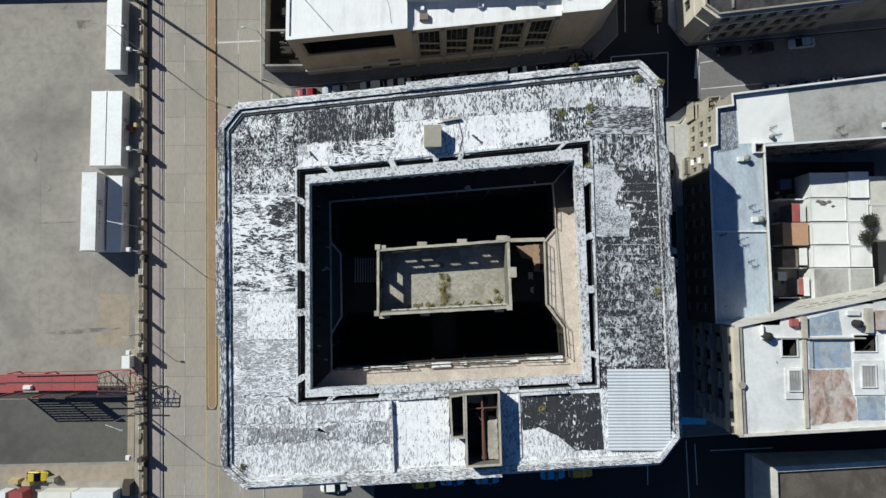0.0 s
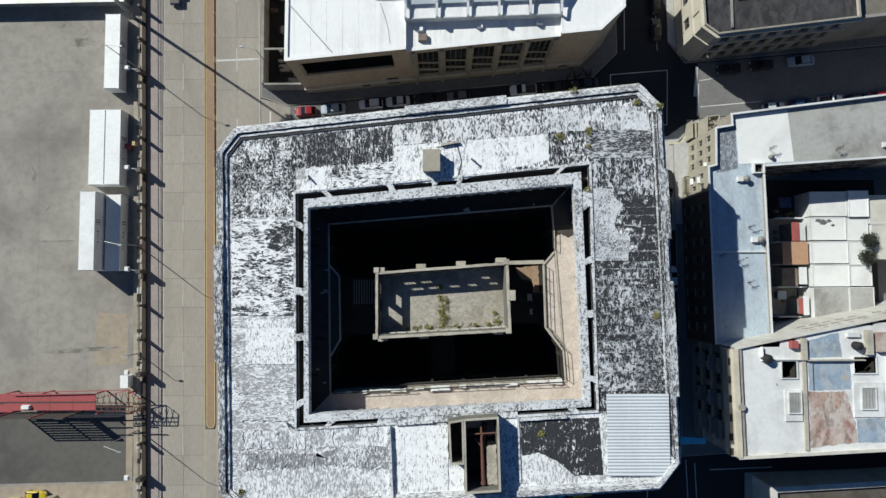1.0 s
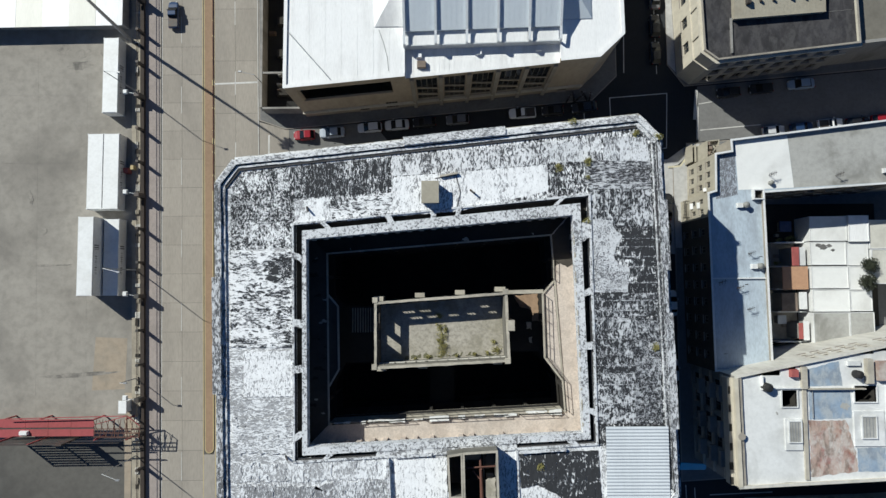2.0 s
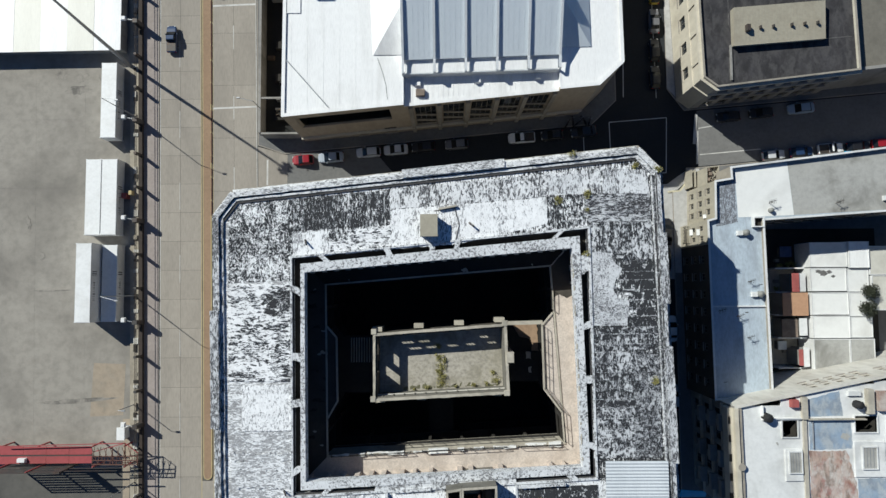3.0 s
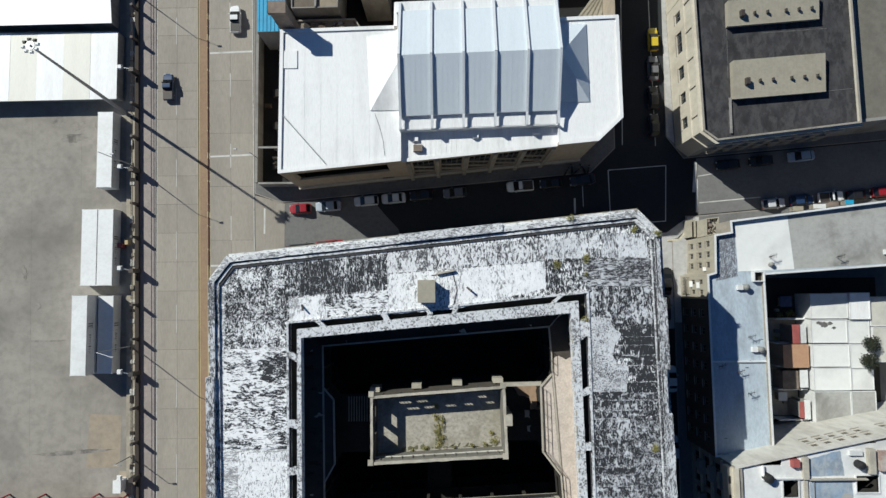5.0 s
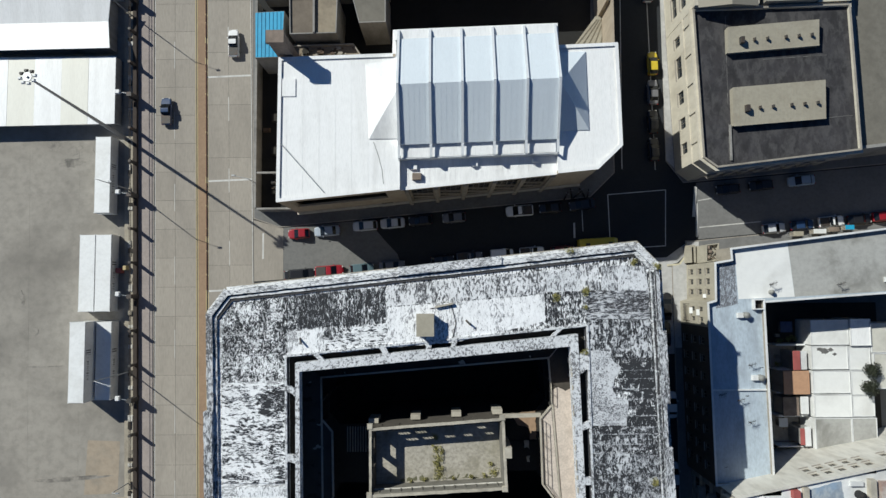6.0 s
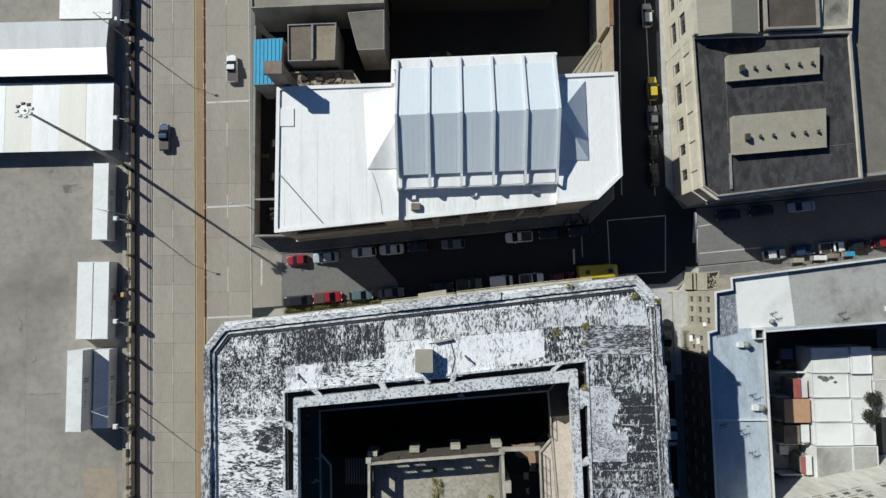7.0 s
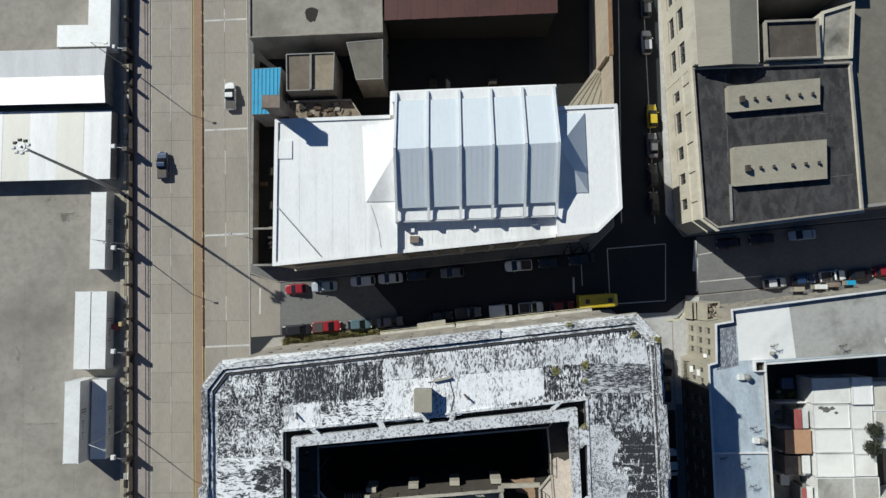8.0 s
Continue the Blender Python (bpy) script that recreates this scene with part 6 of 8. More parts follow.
for y, z, m in ((21.4, 7.4, M_WHITEROOF), (19.15, 4.9, M_WHITEROOF), (18.95, 7.6, M_WHITEROOF)):
    x, w = (39.75, 0.28) if y > 20.6 else (38.6, 0.45)
    root = thing("window_awning", "small faded awning over a window of the apartment row", "awning", (x, y, z), group="awnings of the apartment row")
    bm = bmesh.new()
    vs = [bm.verts.new(v) for v in ((x - 0.34, y - w, z), (x - 0.34, y + w, z), (x - 0.01, y + w, z + 0.4), (x - 0.01, y - w, z + 0.4), (x - 0.34, y - w, z - 0.1), (x - 0.34, y + w, z - 0.1), (x - 0.01, y + w, z + 0.3), (x - 0.01, y - w, z + 0.3))]
    for f in ((0, 1, 2, 3), (4, 7, 6, 5), (0, 4, 5, 1), (1, 5, 6, 2), (2, 6, 7, 3), (3, 7, 4, 0)):
        bm.faces.new([vs[i] for i in f])
    part("canvas", bm, m, root)


bal = part("balcony", box(bmesh.new(), 37.9, 38.59, 17.5, 20.2, 2.9, 3.05), M_TANCREAM, w1)
bm = bmesh.new()
for a, b in (((37.95, 17.55), (37.95, 20.15)), ((37.95, 17.55), (38.6, 17.55)), ((37.95, 20.15), (38.6, 20.15))):
    for e in (0.45, 0.9):
        beam(bm, (*a, 3.05 + e), (*b, 3.05 + e), 0.06, 0.06)
for k in range(6):
    beam(bm, (37.95, 17.55 + k * 0.52, 3.0), (37.95, 17.55 + k * 0.52, 3.95), 0.05, 0.05)
part("balcony_rail", bm, M_BLACKSTEEL, bal)


def water_tank(x, y, z, r=0.75, h=1.5, stand=True):
    root = thing("water_tank", "grey round water tank with white block on flat roof", "water tank", (x, y, z), group="roof water tanks")
    part("drum", tube(bmesh.new(), (x, y, z), (x, y, z + h), r, r * 0.96, 20), M_TANK, root)
    part("lid", tube(bmesh.new(), (x, y, z + h), (x, y, z + h + 0.2), r * 1.02, r * 0.3, 20), M_TANK, root)
    if stand:
        part("block", box(bmesh.new(), x - r - 0.75, x - r + 0.1, y - 0.4, y + 0.35, z, z + 0.55, 0.04), M_WHITEROOF, root)


def aerial(x, y, z, h=1.3):
    root = thing("roof_aerial", "thin metal television aerial on a flat roof", "aerial", (x, y, z), group="roof aerials")
    bm = bmesh.new()
    tube(bm, (x, y, z), (x, y, z + h), 0.045, n=6)
    tube(bm, (x - 0.6, y, z + h * 0.92), (x + 0.6, y + 0.3, z + h * 0.92), 0.04, n=5)
    for k in range(5):
        a = -0.45 + k * 0.22
        tube(bm, (x + a, y - 0.3 + a * 0.3, z + h * 0.92), (x + a, y + 0.4 + a * 0.3, z + h * 0.92), 0.022, n=5)
    part("mast", bm, M_STEEL, root)


for x, y, st in ((44.2, 18.6, True), (48.1, 21.9, False), (46.0, 9.6, True)):
    water_tank(x, y, 10.31, 0.32 if not st else 0.45, 0.6 if not st else 0.9, st)
for x, y in ((57.8, 22.9), (48.0, 23.0)):
    aerial(x, y, 10.3)
for x, y in ((40.2, 7.2), (42.8, 6.4), (44.6, 11.4), (44.2, 3.3)):
    aerial(x, y, 10.3, 1.1)
water_tank(66.0, 23.6, 10.31, 0.6, 1.2)

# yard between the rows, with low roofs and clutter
back_yard = thing("back_yard", "paved back yard between apartment rows, coloured dark for shade", "yard", (52, 8, 0), kind="structure")
# paving coloured near-black to stand for the yard's shade
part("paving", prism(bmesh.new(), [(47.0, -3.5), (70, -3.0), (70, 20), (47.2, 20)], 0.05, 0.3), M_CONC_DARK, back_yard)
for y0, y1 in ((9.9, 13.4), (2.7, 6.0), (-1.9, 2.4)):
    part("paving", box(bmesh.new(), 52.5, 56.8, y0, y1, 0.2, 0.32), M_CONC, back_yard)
LOW = [((57.0, -2.4, 62.6, 2.5), M_GREYROOF, 4.5), ((57.0, 2.65, 62.75, 6.1), M_LOWROOF, 4.55), ((56.95, 6.25, 62.7, 9.7), M_LOWROOF, 4.5), ((56.9, 9.9, 62.5, 13.5), M_LOWROOF, 4.5), ((56.9, 13.65, 62.7, 17.5), M_LOWROOF, 4.6), ((62.85, 13.5, 66.0, 17.6), M_WHITESHEET, 4.8), ((62.65, 9.8, 66.0, 13.4), M_LOWROOF, 4.4), ((62.85, 6.0, 66.2, 9.7), M_LOWROOF, 4.45), ((62.9, 2.7, 66.3, 5.9), M_LOWROOF, 4.4), ((62.7, -2.3, 66.5, 2.5), M_GREYROOF, 4.4), ((66.15, 12.4, 76, 16.9), M_PALEBEIGE, 4.5), ((66.35, 6.9, 76, 12.3), M_PALEBEIGE, 4.6)]
for (x0, y0, x1, y1), m, z in LOW:
    lh = building("low_house", "low house with pale flat roof and a mossy stain" if y0 == 9.9 else "low house with pale painted flat roof", [(x0, y0), (x1, y0), (x1, y1), (x0, y1)], z, M_WHITEROOF, m, parapet=0.07, thick=0.12, coping=0.0)
    if y0 == 9.9:
        for k, (x, y, r) in enumerate(((58.2, 13.0, 0.5), (59.0, 12.7, 0.7), (59.9, 12.9, 0.45), (60.5, 12.2, 0.35))):
            part("roof_stain", prism(bmesh.new(), [(x + r * random.uniform(0.6, 1.25) * math.cos(t), y + 0.6 * r * random.uniform(0.6, 1.25) * math.sin(t)) for t in (j * math.tau / 22 for j in range(22))], z - 0.05, z + 0.008 + 0.003 * k), M_FELTLAP, lh)
for x0, x1, y0, y1, z, m, lab in ((52.55, 56.55, 6.1, 9.7, 4.35, M_ORANGE, "orange-roofed lean-to in the back yard"), (54.2, 55.3, 9.8, 12.75, 4.3, M_REDPAINT, "red-roofed hutch in the back yard"), (55.35, 56.4, 9.85, 12.7, 4.1, M_WHITEROOF, "white hutch beside a red roof in the back yard"), (52.7, 55.2, 2.7, 5.6, 3.6, M_BROWNROOF, "brown sheet-roofed store in the back yard"), (55.3, 56.5, 3.0, 5.7, 3.9, M_WHITEROOF, "pale canopy in the back yard"), (55.6, 56.5, -1.8, 1.2, 4.2, M_WHITEROOF, "white hutch in the back yard"), (54.9, 55.55, -1.6, 0.9, 4.2, M_REDPAINT, "dull red hutch in the back yard"), (53.0, 54.4, 0.6, 2.0, 1.6, M_GREYSHEET, "grey sheeted store in the back yard"), (54.0, 55.9, 15.4, 17.1, 1.3, M_BLUETARP, "dark blue tarpaulin over a stack in the back yard")):
    h = thing("lean_to", lab, "shed", ((x0 + x1) / 2, (y0 + y1) / 2, 0.3))
    part("body", box(bmesh.new(), x0 + 0.1, x1 - 0.1, y0 + 0.1, y1 - 0.1, 0.3, z - 0.1), M_GREYWALL, h)
    part("roof", box(bmesh.new(), x0, x1, y0, y1, z - 0.1, z + 0.04, 0.02), m, h)
for y in (2.58, 6.18, 9.76, 13.55, -2.1):
    w = solo("yard_wall", box(bmesh.new(), 52.3, 56.9, y - 0.1, y + 0.1, 0.3, 3.0), M_WHITEROOF, "thin white wall dividing the back yards", "wall", group="back yard walls")
for x, y, r in ((55.6, 14.2, 0.7), (56.4, 14.4, 0.6), (54.4, 14.1, 0.6), (53.6, 10.4, 0.5)):
    weed(x, y, 0.3, r, 2.0, 160, "leafy green shrub in the back yard")
for x0, y0, w, d, z in ((53.2, 11.2, 0.8, 0.6, 0.3), (54.2, 0.0, 0.6, 0.8, 0.3), (53.4, 14.6, 0.7, 0.5, 0.3)):
    solo("crate", box(bmesh.new(), x0, x0 + w, y0, y0 + d, z, z + 0.6, 0.03), M_WOODFRAME, "small weathered crate lying in the back yard", "crate", group="crates among the low houses")
for x, y in ((65.4, 9.9), (65.0, 7.3)):
    root = thing("tree", "small dark tree between the low white roofs", "tree", (x, y, 4.4), group="trees behind the low roofs")
    bm = bmesh.new()
    tube(bm, (x, y, 4.4), (x + 0.1, y, 5.2), 0.14, 0.09, 8)
    for k in range(6):
        a = k * 1.05
        tube(bm, (x + 0.1, y, 4.7 + 0.1 * k), (x + 1.0 * math.cos(a), y + 1.0 * math.sin(a), 5.6 + 0.2 * (k % 3)), 0.06, 0.02, 6)
    part("trunk", bm, M_BROWNWALL, root)
    bm = bmesh.new()
    for k in range(9):
        a = k * 2.4
        tuft(bm, x + 0.9 * math.cos(a) * (k % 3) / 2, y + 0.9 * math.sin(a) * (k % 3) / 2, 4.9 + 0.2 * (k % 4), 0.75, 1.0, 130, 0.24)
    part("crown", bm, leafy("tree_leaf", (0.014, 0.018, 0.009), (0.032, 0.038, 0.017)), root)

# ---- corner apartment house, south-east ----
SE = [(39.7, -20.7), (61.5, -19.6), (90, -17.8), (90, 3.4), (60.2, -1.5), (41.4, -5.2), (39.5, -5.6)]
r4 = [(1.3, 3.2), (5.0, 7.0), (8.8, 10.8), (12.4, 14.2)]
# western front greyed for its shade; cream stays on the sunlit parts
se = building("apartment_house", "cream corner apartment house with rounded cornice and stained pale roof", SE, 15.4, M_CREAM, M_WHITEROOF, parapet=0.35, thick=0.3, coping=0.04, holes={6: grid_holes(15, 5, 1.9, r4), 0: grid_holes(22, 7, 1.3, r4), 4: [(0.8 + 1.9 * k, 1.9 + 1.9 * k, a, b) for k in range(5) for a, b in ((10.9, 12.2), (13.1, 14.4))], 3: [(16.0 + 1.9 * k, 17.1 + 1.9 * k, a, b) for k in range(7) for a, b in ((10.9, 12.2), (13.1, 14.4))]}, roof=False, side_mats={3: M_PARTY, 4: M_PARTY, 5: M_PARTY, 6: M_GREYWALL}, parapet_mat=M_PARTY)
WELLS = [(46.0, 48.05, -9.8, -7.55), (55.9, 58.9, -9.2, -7.0)]
tiles = [((39.9, -20.3), (46.0, -5.6)), ((46.0, -20.0), (48.05, -9.8)), ((46.0, -7.55), (48.05, -4.7)), ((48.05, -20.0), (55.9, -4.2)), ((55.9, -19.8), (58.9, -9.2)), ((55.9, -7.0), (58.9, -2.7)), ((58.9, -19.6), (62.0, -2.3)), ((62.0, -19.4), (89.7, -1.6))]
for (x0, y0), (x1, y1) in tiles:
    part("roof", box(bmesh.new(), x0, x1, y0, y1, 15.1, 15.4), M_WHITEROOF if x0 < 62 else M_GREYROOF, se)
part("roof", prism(bmesh.new(), [(48.05, -4.2), (55.9, -4.2), (55.9, -2.6), (48.05, -4.1)], 15.1, 15.398), M_WHITEROOF, se)
for x0, x1, y0, y1 in WELLS:
    out = [(x0 - 0.15, y0 - 0.15), (x1 + 0.15, y0 - 0.15), (x1 + 0.15, y1 + 0.15), (x0 - 0.15, y1 + 0.15)]
    inn_w = [(x0, y0), (x1, y0), (x1, y1), (x0, y1)]
    part("lightwell", ring(bmesh.new(), out, inn_w, 15.1, 15.6), M_WHITEROOF, se)
    # shaft and floor coloured near-black for the shade inside the well
    part("lightwell_shaft", ring(bmesh.new(), out, inn_w, 3.0, 15.09), M_CONC_DARK, se)
    part("lightwell_floor", box(bmesh.new(), x0, x1, y0, y1, 3.0, 3.2), M_CONC_DARK, se)
for x0, x1, y0, y1, px0, px1, py0, py1 in ((46.2, 48.6, -15.7, -11.4, 46.75, 48.3, -14.5, -11.8), (55.6, 59.8, -15.2, -10.4, 56.7, 58.5, -14.0, -11.2)):
    light = part("skylight", box(bmesh.new(), x0, x1, y0, y1, 15.4, 15.62, 0.05), M_WHITEROOF, se)
    part("skylight_curb", ring(bmesh.new(), [(px0 - 0.15, py0 - 0.15), (px1 + 0.15, py0 - 0.15), (px1 + 0.15, py1 + 0.15), (px0 - 0.15, py1 + 0.15)], [(px0, py0), (px1, py0), (px1, py1), (px0, py1)], 15.62, 15.85), M_WHITEROOF, light)
    part("skylight_pane", box(bmesh.new(), px0, px1, py0, py1, 15.6, 15.75), M_GREYROOF, light)
    for k in range(1, 4):
        x = px0 + (px1 - px0) * k / 4
        part("glazing_bar", box(bmesh.new(), x - 0.03, x + 0.03, py0, py1, 15.74, 15.79), M_GALV, light)
part("roof_patch", prism(bmesh.new(), ragged([(49.6, -19.3), (56.0, -18.6), (55.8, -15.9), (54.7, -11.7), (49.6, -11.7)], 0.1), 15.3, 15.412), M_RUSTBLOTCH, se)
for k, (m, cx, cy, a, b, turn) in enumerate(((M_GREYROOF, 54.6, -9.8, 0.7, 0.5, 0.0), (M_STAINROOF, 56.6, -5.6, 0.8, 0.6, 0.0), (M_GREYROOF, 45.3, -10.7, 0.15, 0.3, 0.5))):
    pts = []
    for t in range(24):
        r = random.uniform(0.65, 1.2)
        x, y = a * r * math.cos(t * math.tau / 24), b * r * math.sin(t * math.tau / 24)
        pts.append((cx + x * math.cos(turn) - y * math.sin(turn), cy + x * math.sin(turn) + y * math.cos(turn)))
    part("roof_stain", prism(bmesh.new(), pts, 15.3, 15.416 + 0.003 * k), m, se)
for poly in ([(49.5, -7.1), (54.4, -7.0), (54.0, -3.6), (49.5, -4.8)], [(49.7, -11.6), (55.5, -11.4), (55.4, -7.7), (49.7, -7.9)], [(56.05, -18.6), (59.8, -18.6), (59.9, -15.35), (56.0, -15.4)]):
    part("roof_patch", prism(bmesh.new(), ragged(poly, 0.06), 15.3, 15.409), M_BLUEROOF, se)
for x0, y0, x1, y1, h, m in ((48.6, -7.4, 49.4, -4.4, 0.55, M_CONC), (48.75, -19.6, 49.3, -7.4, 0.28, M_CONC), (43.2, -7.5, 43.4, -5.5, 0.5, M_WHITEROOF), (44.4, -7.4, 48.6, -7.2, 0.4, M_WHITEROOF), (49.4, -7.5, 57.3, -7.3, 0.6, M_CONC), (60.4, -19.3, 60.7, -7.0, 0.7, M_WHITEROOF), (50.1, -11.4, 50.2, -7.6, 0.25, M_GALV)):
    part("roof_divider", box(bmesh.new(), x0, x1, y0, y1, 15.4, 15.4 + h, 0.03), m, se)
part("red_hatch", box(bmesh.new(), 47.1, 48.1, -5.75, -4.7, 15.4, 16.2, 0.05), M_REDPAINT, se)
part("rear_block", box(bmesh.new(), 57.4, 58.3, -6.7, -3.3, 15.4, 16.2, 0.05), M_CONC, se)
part("rear_shed", box(bmesh.new(), 58.9, 66, -6.3, -3.6, 15.4, 16.2, 0.05), M_RUSTROOF, se)
part("roof_bench", box(bmesh.new(), 55.0, 56.8, -4.3, -3.6, 15.4, 15.8, 0.05), M_WHITEROOF, se)
bm = bmesh.new()
strip(bm, (39.5, -5.9), (39.7, -20.5), 15.2, 15.95, -0.1, 0.42, 0.9, 0.02)
part("cornice", bm, M_CREAM, se)
bm = bmesh.new()
strip(bm, (39.5, -5.9), (39.7, -20.5), 15.2, 15.72, 0.425, 0.95, 0.9, 0.02)
part("cornice", bm, M_OLDWALL, se)
bm = bmesh.new()
strip(bm, (39.5, -5.9), (39.7, -20.5), 14.95, 15.2, -0.3, 0.0, 0.9, 0.02)
part("cornice", bm, M_CREAM, se)
part("cornice_bow", tube(bmesh.new(), (40.15, -13.7, 15.2), (40.15, -13.7, 16.0), 0.62, 0.5, 24), M_OLDWALL, se)
# top storey drawn as a jutting band so the camera sees it sunlit
bm = bmesh.new()
strip(bm, (39.5, -5.9), (39.7, -20.5), 13.2, 14.9, -0.72, -0.02, 0.9, 0.02)
part("attic_gallery", bm, M_CREAM, se)
# dark marks on the band's top stand for the storey's windows
for u in (0.9, 3.4, 6.0, 8.6, 11.2, 13.2):
    part("gallery_opening", box(bmesh.new(), 38.92, 39.3, -6.2 - u - 1.0, -6.2 - u, 14.6, 14.93), M_CONC_DARK, se)
for z in (4.3, 8.1, 11.8):
    bm = bmesh.new()
    strip(bm, (39.5, -5.8), (39.7, -20.5), z, z + 0.25, -0.35, -0.01, 2.0, 0.01)
    part("string_course", bm, M_CREAM, se)
# balconies greyed too, carrying the front's shade in their colour
for z in (5.0, 8.8, 12.2):
    for y in (-8.5, -13.5, -17.6):
        part("balcony", box(bmesh.new(), 38.6, 39.6, y - 1.1, y + 1.1, z - 0.4, z + 0.5), M_GREYWALL, se)
for x, y, r in ((43.8, -7.1, 0.62), (56.2, -5.4, 0.55)):
    root = thing("water_tank", "black round water tank on the stained pale roof", "water tank", (x, y, 15.42), group="roof water tanks")
    part("drum", tube(bmesh.new(), (x, y, 15.4), (x, y, 16.5), r, r * 0.95, 20), M_BLACKSTEEL, root)
    part("lid", tube(bmesh.new(), (x, y, 16.5), (x, y, 16.65), r * 0.95, r * 0.3, 20), M_BLACKSTEEL, root)
awn = thing("shop_awning", "bright blue shop awning at the street corner", "awning", (38.0, -20.6, 3))
bm = bmesh.new()
vs = [bm.verts.new(v) for v in ((36.2, -21.8, 3.0), (40.2, -21.8, 3.0), (40.2, -20.75, 3.7), (36.2, -20.5, 3.7), (36.2, -21.8, 2.8), (40.2, -21.8, 2.8), (40.2, -20.75, 3.5), (36.2, -20.5, 3.5))]
for f in ((0, 1, 2, 3), (4, 7, 6, 5), (0, 4, 5, 1), (1, 5, 6, 2), (2, 6, 7, 3), (3, 7, 4, 0)):
    bm.faces.new([vs[i] for i in f])
part("canvas", bm, M_BLUESHEET, awn)
building("southern_house", "dark flat-roofed house across the southern street", [(48.6, -60), (90, -60), (90, -25.2), (48.6, -27.4)], 6.0, M_PARTY, M_DARKBROWN, parapet=0.5, thick=0.7)

# ---- port wall, yard and containers, west ----
wallp = thing("port_wall", "low stone wall with rusty pillars and rails along the port", "wall", (-50, 20, 0))
WY0, WY1 = -60.0, 108.0


def wx(y):
    return lean(-50.75, y, -0.022)


n = int((WY1 - WY0) / 5.47)
for k in range(n):
    y0, y1 = WY0 + k * 5.47, WY0 + (k + 1) * 5.47
    bm = bmesh.new()
    strip(bm, (wx(y0), y0), (wx(y1), y1), 0, 0.5, -0.24, 1.2, 0.9, 0.03)
    part("wall_panel", bm, M_WALLTOP, wallp)
    bm = bmesh.new()
    strip(bm, (wx(y0), y0), (wx(y1), y1), 0, 0.68, -0.86, -0.25, 0.9, 0.01)
    part("face_panel", bm, M_DARKWALL, wallp)
    for j in range(3):
        yb = y0 + random.uniform(0.4, 5.0)
        part("loose_block", box(bmesh.new(), wx(yb) - 0.6, wx(yb) + random.uniform(-0.1, 0.3), yb - random.uniform(0.2, 0.7), yb + random.uniform(0.1, 0.6), 0.45, random.uniform(0.55, 0.75), 0.04), (M_WALLTOP, M_CONC_DARK, M_PARTY)[(j + k) % 3], wallp)
    big = k % 3 == 0
    w, h = (0.40, 2.75) if big else (0.24, 2.62)
    xp = wx(y0) + 0.6
    part("pillar", box(bmesh.new(), xp - w, xp + w, y0 - w * 0.9, y0 + w * 0.9, 0, h, 0.03), M_STEEL, wallp)
    for z in (2.15, 2.58):
        bm = bmesh.new()
        tube(bm, (xp, y0, z), (wx(y1) + 0.6, y1, z), 0.045, n=6)
        part("rail", bm, M_DARKWALL, wallp)
    if big:
        root = thing("wall_lamp", "small pale floodlight on the port wall", "lamp", (wx(y0) - 0.6, y0 + 0.4, 0.6), group="port wall lamps")
        part("head", box(bmesh.new(), wx(y0) - 1.6, wx(y0) - 0.8, y0 + 0.0, y0 + 0.8, 2.6, 2.95, 0.12), M_CONTAINER, root)
        part("arm", beam(bmesh.new(), (wx(y0) - 1.2, y0 + 0.4, 2.6), (wx(y0) + 0.4, y0 + 0.1, 2.6), 0.08, 0.08), M_GALV, root)


def container(x0, y0, x1, y1, z, ribs=True, label="white forty-foot shipping container"):
    """A box with corrugated sides, corner posts and roof bows, lying along y."""
    root = thing("shipping_container", label, "container", ((x0 + x1) / 2, (y0 + y1) / 2, z), group="white shipping containers")
    part("body", box(bmesh.new(), x0 + 0.04, x1 - 0.04, y0 + 0.04, y1 - 0.04, z + 0.1, z + 2.58), M_CONTAINER, root)
    for x in (x0 + 0.07, x1 - 0.07):
        for y in (y0 + 0.07, y1 - 0.07):
            part("corner_post", box(bmesh.new(), x - 0.08, x + 0.08, y - 0.08, y + 0.08, z, z + 2.6), M_CONTAINER, root)
    for x in (x0 + 0.02, x1 - 0.02):
        bm = bmesh.new()
        for k in range(34):
            y = y0 + 0.4 + k * (y1 - y0 - 0.8) / 33
            box(bm, x - 0.035, x + 0.035, y - 0.09, y + 0.09, z + 0.2, z + 2.45)
        part("side_ribs", bm, M_CONTAINER, root)
    for k in range(2):
        part("door", box(bmesh.new(), x0 + 0.15 + k * 1.17, x0 + 1.28 + k * 1.17, y0 - 0.02, y0 + 0.05, z + 0.2, z + 2.45), M_CONTAINER, root)
    bm = bmesh.new()
    at_y = y0 + 3.4
    for w, lo, hi in ((0.30, 1.4, 1.8), (0.22, 1.4, 1.8), (0.42, 1.35, 1.85), (0.18, 1.4, 1.8), (0.34, 1.4, 1.8), (0.26, 1.4, 1.7), (0.38, 1.35, 1.8), (0.20, 1.4, 1.8), (0.75, 0.9, 2.1)):
        box(bm, x1 - 0.06, x1 + 0.012, at_y, at_y + w, z + lo, z + hi)
        at_y += w + 0.16 + 0.3 * (w == 0.20)
    part("side_lettering", bm, M_STEEL, root, "dark bars of illegible lettering")
    return root


container(-55.75, 35.5, -53.25, 47.9, 0)
container(-57.9, 19.7, -55.4, 32.0, 0)
container(-55.3, 19.7, -52.8, 32.0, 0)
for z in (0, 2.6):
    container(-57.6, 5.8, -55.15, 18.2, z)
container(-54.9, 5.8, -52.45, 18.1, 0)
cabin = thing("guard_cabin", "small white guard cabin beside the port wall", "cabin", (-50.9, -11.8, 0))
